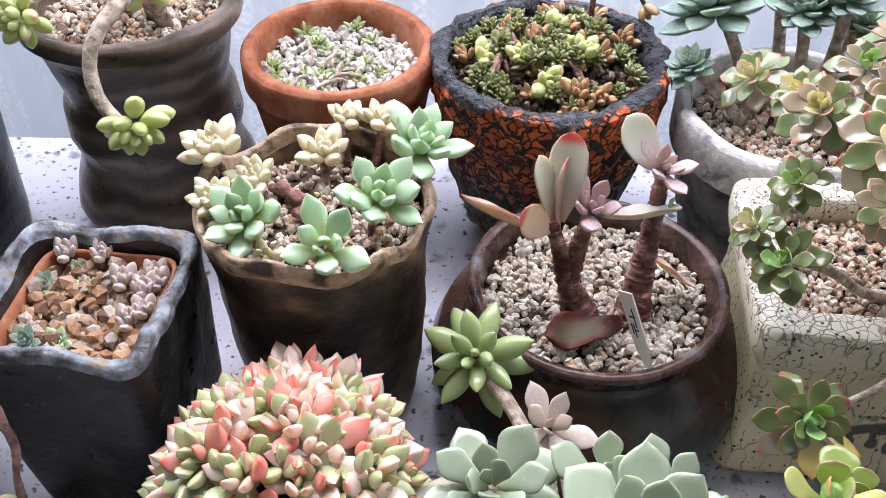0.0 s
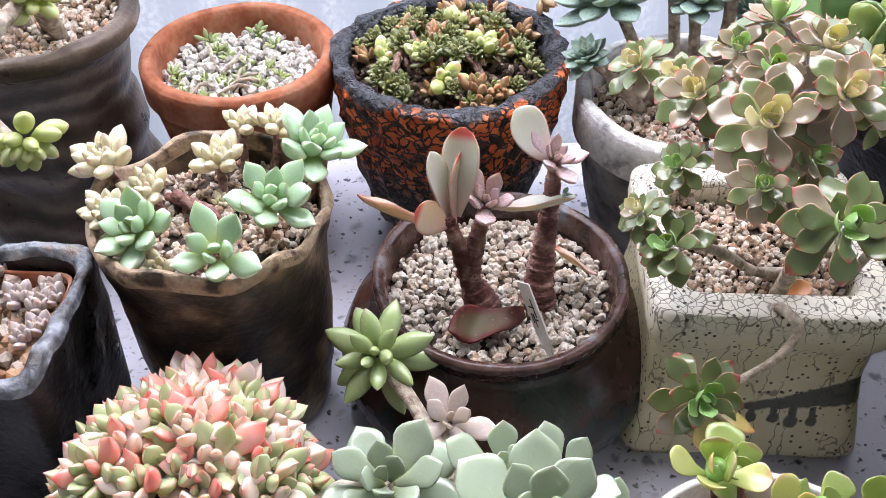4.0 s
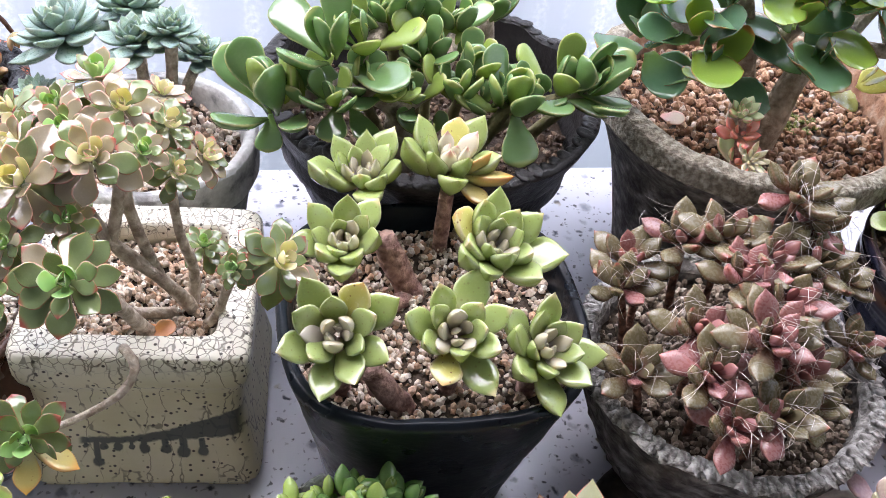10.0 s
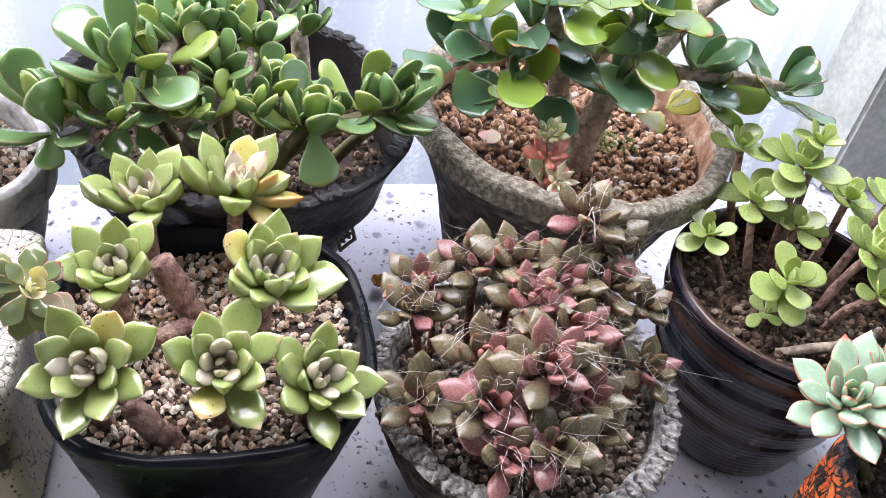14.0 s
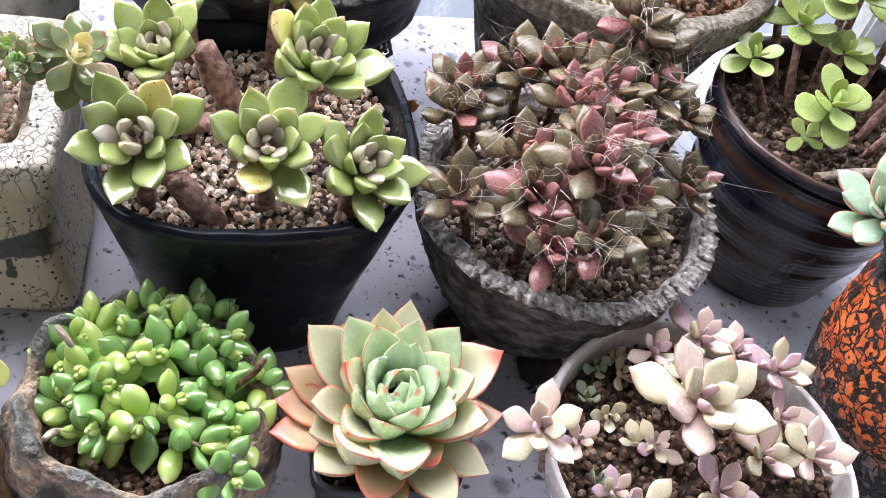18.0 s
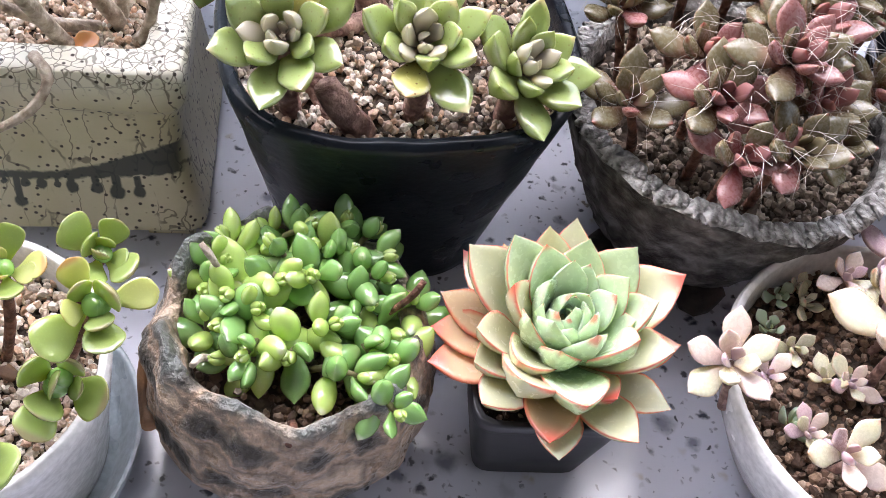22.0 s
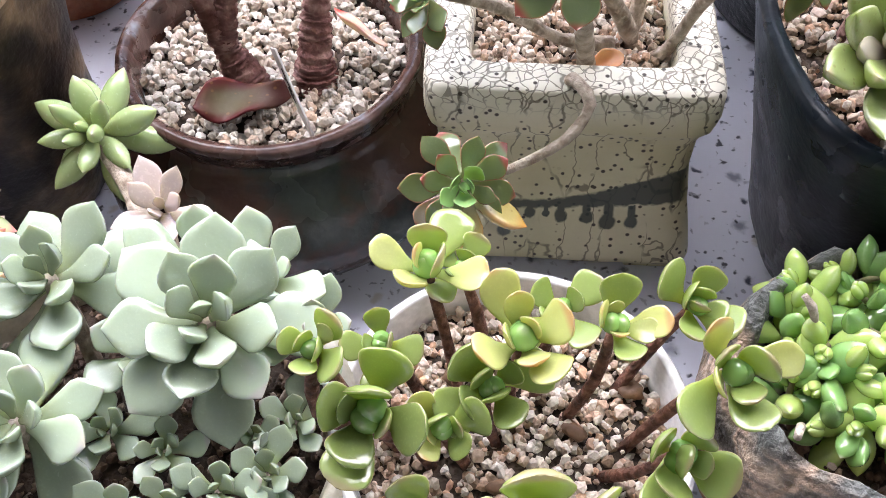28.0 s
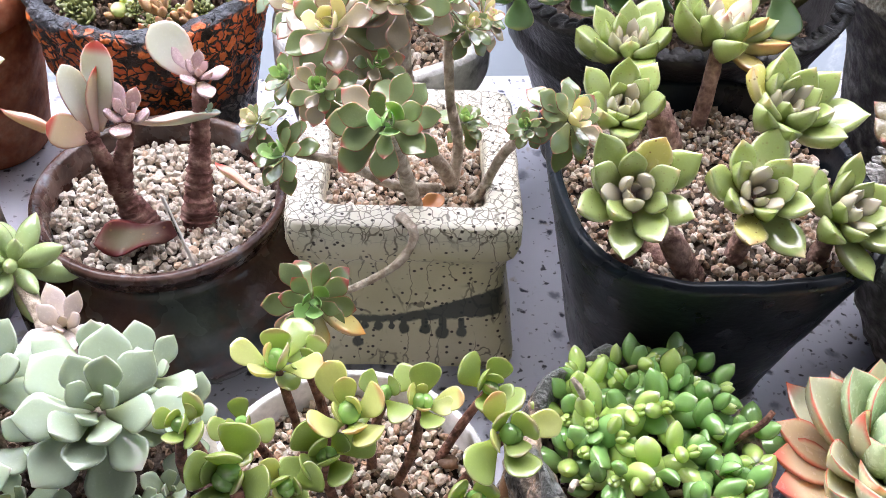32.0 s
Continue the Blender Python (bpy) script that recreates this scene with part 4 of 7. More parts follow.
pot("navy_pot", (0.382, 0.319, 0), vessel(0.0865, 0.139, 0.058, 0.0075, 0.120, [(0.061, 0.02), (0.0690, 0.06), (0.0780, 0.098), (0.0840, 0.124)]), NAVY, "flared dark navy glazed pot with soft corners", turn=-2, square=2.9, wob=0.001, rim_wob=0.003, seed=17)
stones("gravel", (0.382, 0.319, 0), 0.0775, 0.121, 800, 0.0062, TAN, "mixed tan gravel in the navy pot", square=2.9, turn=-2, soil=SOIL, seed=17)
BLACK_POT = pot("black_pot", (0.414, 0.512, 0), vessel(0.121, 0.160, 0.072, 0.012, 0.118, [(0.074, 0.02), (0.084, 0.06), (0.098, 0.10), (0.113, 0.14)]), BLACK_CLAY, "wide black pot with an embossed scaly rim", wob=0.0015, rim_wob=0.008, seed=18, dent=0.03)
stones("gravel", (0.414, 0.512, 0), 0.100, 0.119, 420, 0.007, EARTH, "dark soil grit in the black pot", soil=SOIL, seed=18)
GREY_CLAY_POT = pot("grey_clay_pot", (0.646, 0.484, 0), vessel(0.1185, 0.170, 0.068, 0.014, 0.140, [(0.076, 0.04), (0.088, 0.09), (0.101, 0.125)], lip=0.02), GREY_CLAY, "large weathered grey clay pot", wob=0.0015, rim_wob=0.005, seed=19, rim=0.020, rim_material=LICHEN_RIM, rim_label="pale lichened rim")
stones("gravel", (0.646, 0.484, 0), 0.100, 0.141, 760, 0.0085, RUST, "rusty brown gravel in the large grey pot", soil=SOIL, seed=19)
STONE_BOWL = pot("stone_bowl", (0.559, 0.286, 0), vessel(0.0915, 0.110, 0.043, 0.013, 0.096, [(0.050, 0.010), (0.068, 0.042), (0.083, 0.082)]), STONE_CLAY, "rough grey stone-textured bowl with a knobbly rim", wob=0.003, wob_scale=90, rim_wob=0.005, seed=20, seg=110, rim=0.010, rim_material=STONE_RIM, rim_label="knobbly pale rim")
stones("gravel", (0.559, 0.286, 0), 0.077, 0.097, 620, 0.0068, MIXED, "dark mixed gravel in the stone bowl", soil=SOIL, seed=20)
pot("banded_pot", (0.7549, 0.3244, 0), vessel(0.0830, 0.137, 0.056, 0.0070, 0.113, [(0.062, 0.026), (0.069, 0.048), (0.068, 0.052), (0.0735, 0.07), (0.0725, 0.075), (0.078, 0.093), (0.077, 0.098), (0.0812, 0.114), (0.0804, 0.119), (0.082, 0.127)], lip=0.006), STRIPE, "brown glazed pot with dark blue bands", wob=0.0006, seed=21)
stones("gravel", (0.7549, 0.3244, 0), 0.0755, 0.115, 460, 0.0068, EARTH, "dark gravel in the banded pot", soil=SOIL, seed=21)
pot("white_bowl", (0.594, 0.128, 0), vessel(0.0845, 0.080, 0.050, 0.0055, 0.064, [(0.062, 0.02), (0.077, 0.05)]), WHITE_GLAZE, "smooth white glazed bowl", seed=16)
stones("gravel", (0.594, 0.128, 0), 0.0775, 0.064, 620, 0.0062, RUST_DARK, "brown gravel in the white bowl", soil=SOIL, seed=16)
pot("white_pot", (0.182, 0.180, 0), vessel(0.0663, 0.084, 0.054, 0.0055, 0.066, [(0.056, 0.02), (0.062, 0.055)]), WHITE_GLAZE, "plain white glazed round pot", seed=13)
stones("gravel", (0.182, 0.180, 0), 0.060, 0.067, 620, 0.0062, TAN, "tan gravel in the white pot", soil=SOIL, seed=13)
SHELL_POT = pot("shell_pot", (0.3225, 0.188, 0), vessel(0.056, 0.086, 0.045, 0.007, 0.066, [(0.058, 0.015), (0.066, 0.038), (0.064, 0.060), (0.058, 0.078)]), SHELL, "rough tan clay pot with a torn rim", wob=0.0038, wob_scale=55, rim_wob=0.020, seed=14, seg=96)
stones("gravel", (0.3225, 0.188, 0), 0.048, 0.066, 260, 0.0062, EARTH, "dark gravel in the torn-rim pot", soil=SOIL, seed=14)
pot("speckled_pot", (0.040, 0.180, 0), vessel(0.087, 0.085, 0.062, 0.009, 0.066, [(0.070, 0.02), (0.083, 0.06)]), SPECKLED, "cream pot with rusty speckles", wob=0.001, rim_wob=0.004, seed=12)
stones("gravel", (0.040, 0.180, 0), 0.077, 0.066, 460, 0.0062, EARTH, "dark gravel in the speckled pot", soil=SOIL, seed=12)
pot("nursery_pot", (0.436, 0.168, 0), [(0.025, 0), (0.027, 0.002), (0.035, 0.060), (0.037, 0.062), (0.037, 0.070), (0.0345, 0.070), (0.033, 0.058), (0.032, 0.05)], BLACK_PLASTIC, "square black plastic nursery pot", turn=-8, square=8.0, seed=15)
pot("purple_pot", (-0.385, 0.500, 0), vessel(0.088, 0.150, 0.078, 0.008, 0.130, [(0.080, 0.02), (0.083, 0.08), (0.086, 0.13)]), PURPLE, "dark purple-black pot with fine ridges", wob=0.0006, seed=1)
stones("gravel", (-0.385, 0.500, 0), 0.079, 0.130, 300, 0.007, EARTH, "dark gravel in the purple-black pot", soil=SOIL, seed=1)
pot("lava_pot", (0.762, 0.152, 0), vessel(0.072, 0.140, 0.058, 0.010, 0.122, [(0.068, 0.04), (0.075, 0.08), (0.074, 0.115)]), LAVA_SMALL, "black pot with bright orange lava glaze", wob=0.003, wob_scale=110, rim_wob=0.004, seed=22, seg=96)
pot("small_dark_pot", (-0.076, 0.254, 0), vessel(0.055, 0.070, 0.040, 0.006, 0.056, [(0.048, 0.03)]), NAVY, "small dark navy glazed pot under a rosy clump", seed=11)
pot("slate_pot", (-0.318, 0.305, 0), vessel(0.075, 0.105, 0.055, 0.008, 0.090, [(0.065, 0.04)]), DARK_SLATE, "dark grey pot with a rounded lip", wob=0.001, rim_wob=0.003, seed=10)

# ---- leaves ----
MINT = leaf_material("mint_leaf", (0.47, 0.67, 0.34), (0.66, 0.72, 0.40), (0.66, 0.78, 0.47), 0.20, 0.95, heart=(0.64, 0.73, 0.28), rough=0.34, edge_soft=0.22, vary=0.4, glow=0.34, bloom=0.03)
CREAM = leaf_material("cream_leaf", (0.75, 0.74, 0.52), (0.78, 0.50, 0.42), (0.78, 0.70, 0.56), 0.2, 0.93, heart=(0.74, 0.76, 0.46), rough=0.4, vary=0.4, glow=0.3)
OPAL = leaf_material("opal_leaf", (0.35, 0.45, 0.13), (0.68, 0.64, 0.38), (0.78, 0.82, 0.46), 0.20, 0.95, heart=(0.60, 0.60, 0.38), rough=0.26, speck=0.3, edge_soft=0.42, vary=0.6, glow=0.42, wax=0.75, bloom=0.06)
OPAL_OLD = leaf_material("yellowed_opal_leaf", (0.58, 0.58, 0.20), (0.66, 0.46, 0.22), (0.66, 0.62, 0.36), 0.3, 0.88, heart=(0.50, 0.52, 0.26), rough=0.34, speck=0.8, edge_soft=0.3, vary=0.5)
OPAL_HEART = leaf_material("opal_heart_leaf", (0.56, 0.54, 0.41), (0.52, 0.32, 0.28), (0.76, 0.74, 0.58), 0.20, 0.94, heart=(0.50, 0.42, 0.37), rough=0.26, bloom=0.12, speck=0.4, edge_soft=0.3, wax=0.7, vary=0.5)
AGAVE = leaf_material("red_edged_leaf", (0.62, 0.78, 0.38), (0.72, 0.18, 0.14), (0.74, 0.28, 0.21), 0.10, 0.93, heart=(0.40, 0.68, 0.30), rough=0.38, edge_soft=0.10, vary=0.35)
AGAVE_IN = leaf_material("heart_leaf", (0.60, 0.76, 0.40), (0.68, 0.30, 0.22), (0.68, 0.74, 0.44), 0.07, 0.97, heart=(0.44, 0.68, 0.32), rough=0.36, edge_soft=0.08, vary=0.35)
AGAVE_OUT = leaf_material("blushed_leaf", (0.72, 0.76, 0.40), (0.78, 0.20, 0.15), (0.76, 0.24, 0.18), 0.15, 0.87, heart=(0.64, 0.76, 0.36), rough=0.34, edge_soft=0.16, vary=0.35, glow=0.34)
AGAVE_LOW = leaf_material("peach_leaf", (0.78, 0.60, 0.38), (0.76, 0.19, 0.14), (0.72, 0.24, 0.16), 0.26, 0.80, heart=(0.68, 0.66, 0.38), rough=0.34, edge_soft=0.26, vary=0.35, glow=0.34)
AEON = leaf_material("maroon_edged_leaf", (0.175, 0.235, 0.08), (0.34, 0.10, 0.08), (0.37, 0.12, 0.095), 0.15, 0.92, heart=(0.46, 0.50, 0.20), rough=0.24, bloom=0.02, vary=0.8, edge_soft=0.20, wax=0.6)
AEON_PINK = leaf_material("flushed_leaf", (0.35, 0.315, 0.215), (0.54, 0.18, 0.155), (0.58, 0.26, 0.235), 0.24, 0.90, heart=(0.56, 0.51, 0.36), rough=0.24, bloom=0.04, vary=0.7, edge_soft=0.34, wax=0.6)
AEON_YELLOW = leaf_material("cream_heart_leaf", (0.82, 0.81, 0.50), (0.84, 0.52, 0.46), (0.85, 0.64, 0.56), 0.20, 0.91, heart=(0.74, 0.83, 0.30), rough=0.30, vary=0.3, glow=0.34)
AEON_GREEN = leaf_material("green_heart_leaf", (0.34, 0.58, 0.17), (0.52, 0.60, 0.30), (0.54, 0.54, 0.34), 0.12, 0.95, rough=0.34)
BLUE = leaf_material("blue_green_leaf", (0.28, 0.40, 0.25), (0.42, 0.48, 0.30), (0.36, 0.46, 0.32), 0.14, 0.93, rough=0.45, bloom=0.12, wax=0.25)
JADE = leaf_material("small_jade_leaf", (0.36, 0.475, 0.13), (0.40, 0.38, 0.21), (0.62, 0.60, 0.38), 0.05, 0.93, heart=(0.55, 0.67, 0.13), rough=0.22, glow=0.56, vary=0.9, edge_soft=0.05, wax=0.85)
JADE_YELLOW = leaf_material("yellow_jade_leaf", (0.56, 0.62, 0.20), (0.56, 0.40, 0.20), (0.62, 0.52, 0.30), 0.08, 0.91, heart=(0.48, 0.62, 0.15), rough=0.30, glow=0.42, wax=0.6, vary=0.7)
BEAN = leaf_material("bean_leaf", (0.27, 0.49, 0.13), (0.60, 0.72, 0.34), (0.40, 0.60, 0.21), 0.12, 0.96, heart=(0.44, 0.64, 0.19), rough=0.20, glow=0.42, vary=0.8, wax=0.85, bloom=0.04)
BEAN_LIGHT = leaf_material("young_bean_leaf", (0.52, 0.70, 0.18), (0.72, 0.80, 0.42), (0.60, 0.74, 0.28), 0.14, 0.94, rough=0.22, glow=0.38, vary=0.6, wax=0.7)
GHOST = leaf_material("ghost_leaf", (0.37, 0.465, 0.25), (0.48, 0.49, 0.32), (0.52, 0.60, 0.38), 0.12, 0.95, heart=(0.42, 0.50, 0.20), rough=0.32, bloom=0.10, vary=0.9, wax=0.5, glow=0.26)
GHOST_PINK = leaf_material("pinkish_ghost_leaf", (0.60, 0.53, 0.47), (0.60, 0.42, 0.42), (0.66, 0.58, 0.54), 0.14, 0.92, heart=(0.56, 0.50, 0.40), rough=0.36, bloom=0.14, vary=0.4, wax=0.4)
PEARL = leaf_material("pearl_pink_leaf", (0.74, 0.64, 0.54), (0.72, 0.50, 0.44), (0.76, 0.60, 0.54), 0.2, 0.93, heart=(0.72, 0.56, 0.55), rough=0.4, bloom=0.1, vary=0.5)
PEARL_GREEN = leaf_material("pearl_green_leaf", (0.66, 0.67, 0.36), (0.72, 0.48, 0.36), (0.76, 0.68, 0.50), 0.22, 0.90, heart=(0.72, 0.62, 0.50), rough=0.4, bloom=0.08, vary=0.5, edge_soft=0.22)
PEARL_LILAC = leaf_material("pearl_lilac_leaf", (0.60, 0.46, 0.49), (0.60, 0.36, 0.40), (0.64, 0.52, 0.52), 0.22, 0.90, heart=(0.66, 0.54, 0.55), rough=0.4, bloom=0.12, vary=0.6, edge_soft=0.22)
OVATA = leaf_material("glossy_jade_leaf", (0.17, 0.31, 0.09), (0.34, 0.42, 0.12), (0.50, 0.54, 0.22), 0.10, 0.96, heart=(0.32, 0.46, 0.10), rough=0.22, glow=0.42, vary=0.9, edge_soft=0.10, wax=0.8, bloom=0.1)
ARBOR = leaf_material("blue_jade_leaf", (0.11, 0.23, 0.09), (0.28, 0.16, 0.06), (0.36, 0.16, 0.06), 0.05, 0.98, heart=(0.22, 0.38, 0.08), rough=0.26, glow=0.44, vary=0.9, edge_soft=0.05, wax=0.75, bloom=0.08)
ARBOR_YELLOW = leaf_material("yellow_jade_blade", (0.54, 0.55, 0.13), (0.58, 0.30, 0.10), (0.56, 0.28, 0.10), 0.08, 0.95, rough=0.36, glow=0.42)
PLUM = leaf_material("plum_leaf", (0.255, 0.118, 0.108), (0.33, 0.13, 0.115), (0.36, 0.20, 0.175), 0.14, 0.92, heart=(0.34, 0.125, 0.12), rough=0.42, bloom=0.04, vary=0.9, wax=0.25)
OLIVE = leaf_material("olive_plum_leaf", (0.155, 0.138, 0.078), (0.29, 0.11, 0.085), (0.27, 0.18, 0.12), 0.14, 0.92, heart=(0.29, 0.135, 0.11), rough=0.40, bloom=0.03, vary=0.9, wax=0.25)
LIME = leaf_material("lime_leaf", (0.40, 0.52, 0.15), (0.48, 0.56, 0.22), (0.50, 0.56, 0.24), 0.10, 0.98, rough=0.4, glow=0.42, vary=0.6, wax=0.25)
SEDUM = leaf_material("sedum_leaf", (0.18, 0.21, 0.065), (0.36, 0.38, 0.14), (0.26, 0.29, 0.10), 0.1, 0.9, rough=0.36, vary=0.9, island=True)
SEDUM_RED = leaf_material("peach_sedum_leaf", (0.50, 0.36, 0.21), (0.52, 0.22, 0.13), (0.50, 0.34, 0.20), 0.1, 0.82, heart=(0.44, 0.46, 0.17), rough=0.36, vary=0.9)
ROSY = leaf_material("rosy_sedum_leaf", (0.54, 0.64, 0.28), (0.84, 0.40, 0.34), (0.84, 0.62, 0.50), 0.14, 0.86, heart=(0.72, 0.72, 0.50), rough=0.26, vary=0.5, glow=0.36, edge_soft=0.16, wax=0.6)
ROSY_ALL = leaf_material("milky_sedum_leaf", (0.86, 0.76, 0.64), (0.86, 0.46, 0.40), (0.88, 0.66, 0.56), 0.24, 0.84, rough=0.26, vary=0.3, glow=0.36, wax=0.6)
ROSY_RED = leaf_material("red_sedum_leaf", (0.80, 0.42, 0.34), (0.80, 0.20, 0.16), (0.80, 0.32, 0.26), 0.26, 0.74, heart=(0.72, 0.66, 0.44), rough=0.26, vary=0.4, glow=0.32, wax=0.6)
PALE_SEED = leaf_material("pale_seedling_leaf", (0.36, 0.46, 0.17), (0.50, 0.52, 0.28), (0.46, 0.52, 0.26), 0.1, 0.9, rough=0.4, island=True)
RIBBED = leaf_material("red_lined_leaf", (0.42, 0.60, 0.32), (0.72, 0.20, 0.15), (0.72, 0.24, 0.18), 0.14, 0.92, heart=(0.54, 0.66, 0.38), rough=0.36, bloom=0.1, edge_soft=0.14, glow=0.3)
JELLY = leaf_material("jelly_bean_leaf", (0.62, 0.72, 0.26), (0.78, 0.60, 0.42), (0.70, 0.76, 0.36), 0.1, 0.94, heart=(0.52, 0.66, 0.20), rough=0.28, glow=0.4, vary=0.5)
FELT = leaf_material("felted_grey_leaf", (0.13, 0.175, 0.125), (0.19, 0.225, 0.165), (0.21, 0.25, 0.19), 0.12, 0.92, rough=0.85, bloom=0.12, vary=0.8, wax=0.1, glow=0.2)
PADDLE = leaf_material("paddle_leaf", (0.60, 0.52, 0.40), (0.54, 0.12, 0.10), (0.62, 0.27, 0.25), 0.30, 0.91, heart=(0.66, 0.40, 0.38), rough=0.32, bloom=0.06, vary=0.5, edge_soft=0.5, glow=0.34)
LILAC = leaf_material("lilac_leaf", (0.54, 0.42, 0.42), (0.56, 0.34, 0.34), (0.60, 0.46, 0.45), 0.14, 0.88, heart=(0.56, 0.48, 0.40), rough=0.38, bloom=0.2, vary=0.5)
WITHER = leaf_material("withered_leaf", (0.10, 0.085, 0.045), (0.075, 0.014, 0.014), (0.095, 0.016, 0.018), 0.66, 0.72, heart=(0.065, 0.016, 0.018), rough=0.7, edge_soft=0.6, wax=-0.4, glow=0.1, speck=0.6, vary=0.0)

BARK = clay("grey_bark", [(0.36, (0.30, 0.235, 0.175)), (0.64, (0.62, 0.54, 0.44))], 160, 0.85, 0.7)
BARK_RED = clay("red_brown_bark", [(0.36, (0.075, 0.03, 0.02)), (0.64, (0.28, 0.13, 0.085))], 200, 0.75, 0.8)
BARK_PINK = clay("pink_brown_bark", [(0.36, (0.20, 0.105, 0.09)), (0.64, (0.50, 0.32, 0.26))], 130, 0.75, 0.7)
BARK_GREEN = clay("green_brown_bark", [(0.3, (0.12, 0.12, 0.05)), (0.7, (0.28, 0.24, 0.12))], 120, 0.7, 0.4)

k_mint = blades(5, MINT, width=0.60, thick=0.42, curl=0.20, cup=0.06, shape="point")
k_cream = blades(4, CREAM, width=0.60, thick=0.44, curl=0.24, cup=0.04, shape="bean")
k_opal = blades(6, OPAL, width=0.55, thick=0.32, curl=0.24, cup=0.22, shape="drop", keel=0.5)
k_opal_h = blades(3, OPAL_HEART, width=0.52, thick=0.42, curl=0.22, cup=0.10, shape="drop")
k_opal_y = blades(2, OPAL_OLD, width=0.62, thick=0.24, curl=0.10, cup=0.20, shape="obov", keel=0.4)
k_agave = blades(6, AGAVE, width=0.50, thick=0.16, curl=0.24, cup=0.34, shape="drop", keel=0.7)
k_agave_in = blades(3, AGAVE_IN, width=0.50, thick=0.16, curl=0.24, cup=0.30, shape="drop", keel=0.7)
k_agave_out = blades(5, AGAVE_OUT, width=0.50, thick=0.16, curl=0.24, cup=0.36, shape="drop", keel=0.7)
k_agave_low = blades(3, AGAVE_LOW, width=0.50, thick=0.16, curl=0.12, cup=0.30, shape="drop", keel=0.7)
k_aeon = blades(6, AEON, width=0.57, thick=0.12, curl=-0.04, cup=0.20, shape="obov", wave=0.10)
k_aeon_p = blades(4, AEON_PINK, width=0.57, thick=0.12, curl=0.04, cup=0.24, shape="obov", wave=0.08)
k_yel = blades(4, AEON_YELLOW, width=0.66, thick=0.12, curl=0.32, cup=0.34, shape="obov")
k_grn = blades(4, AEON_GREEN, width=0.66, thick=0.12, curl=0.34, cup=0.34, shape="obov")
k_blue = blades(4, BLUE, width=0.60, thick=0.24, curl=0.24, cup=0.14, shape="point")
k_jade = blades(6, JADE, width=0.74, thick=0.24, curl=0.16, cup=0.14, shape="paddle", wave=0.06)
k_jade_y = blades(4, JADE_YELLOW, width=0.56, thick=0.17, curl=0.18, cup=0.24, shape="paddle", wave=0.06)
k_bean = blades(4, BEAN, width=0.60, thick=0.46, curl=0.14, cup=0.0, shape="bean", rows=9, seg=12) + blades(3, BEAN, width=0.58, thick=0.44, curl=0.16, cup=0.0, shape="drop", rows=9, seg=12)
k_bean_l = blades(4, BEAN_LIGHT, width=0.58, thick=0.44, curl=0.14, cup=0.0, shape="bean", rows=9, seg=12)
k_ghost = blades(5, GHOST, width=0.66, thick=0.32, curl=0.30, cup=0.16, shape="obov", keel=0.4)
k_ghost_p = blades(3, GHOST_PINK, width=0.52, thick=0.22, curl=0.10, cup=0.12, shape="drop")
k_pearl = blades(5, PEARL, width=0.58, thick=0.32, curl=0.12, cup=0.10, shape="drop")
k_pearl_g = blades(4, PEARL_GREEN, width=0.60, thick=0.32, curl=0.14, cup=0.10, shape="drop")
k_pearl_l = blades(4, PEARL_LILAC, width=0.56, thick=0.32, curl=0.14, cup=0.10, shape="drop")
OVATA_LIME = leaf_material("lime_jade_leaf", (0.32, 0.44, 0.10), (0.44, 0.48, 0.14), (0.52, 0.54, 0.20), 0.10, 0.95, heart=(0.40, 0.52, 0.10), rough=0.22, glow=0.46, vary=0.7, edge_soft=0.1, wax=0.75)
k_ovata_l = blades(3, OVATA_LIME, width=0.52, thick=0.24, curl=0.12, cup=0.14, shape="paddle")
k_ovata = blades(6, OVATA, width=0.52, thick=0.22, curl=0.10, cup=0.12, shape="paddle")
k_arbor = blades(6, ARBOR, width=0.78, thick=0.09, curl=0.14, cup=0.18, shape="round", wave=0.08)
# lime copy of ARBOR: daylight through the leaf is painted into its colour
ARBOR_BACKLIT = leaf_material("backlit_jade_blade", (0.26, 0.40, 0.07), (0.40, 0.20, 0.07), (0.44, 0.20, 0.07), 0.06, 0.97, heart=(0.34, 0.50, 0.08), rough=0.24, glow=0.62, vary=0.7, edge_soft=0.06, wax=0.7)
k_arbor_l = blades(3, ARBOR_BACKLIT, width=0.72, thick=0.09, curl=0.16, cup=0.20, shape="round", wave=0.08)
k_arbor_y = blades(3, ARBOR_YELLOW, width=0.75, thick=0.06, curl=0.10, cup=0.10, shape="round", wave=0.06)
k_plum = blades(6, PLUM, width=0.52, thick=0.38, curl=0.14, cup=0.06, shape="drop")
k_olive = blades(6, OLIVE, width=0.54, thick=0.38, curl=0.14, cup=0.06, shape="drop")
k_lime = blades(5, LIME, width=0.76, thick=0.16, curl=0.10, cup=0.16, shape="round")
k_sed = blades(3, SEDUM, width=0.62, thick=0.30, curl=0.24, cup=0.0, shape="egg", rows=5, seg=6)
k_sed_r = blades(3, SEDUM_RED, width=0.50, thick=0.36, curl=0.15, cup=0.0, shape="bean", rows=5, seg=8)
k_rosy = blades(5, ROSY, width=0.56, thick=0.46, curl=0.16, cup=0.05, shape="drop")
k_rosy_r = blades(3, ROSY_RED, width=0.54, thick=0.46, curl=0.16, cup=0.05, shape="drop")
k_rosy_i = blades(3, ROSY_ALL, width=0.54, thick=0.46, curl=0.16, cup=0.05, shape="drop")
k_seed = blades(3, PALE_SEED, width=0.45, thick=0.28, curl=0.1, cup=0.0, shape="bean", rows=5, seg=6)
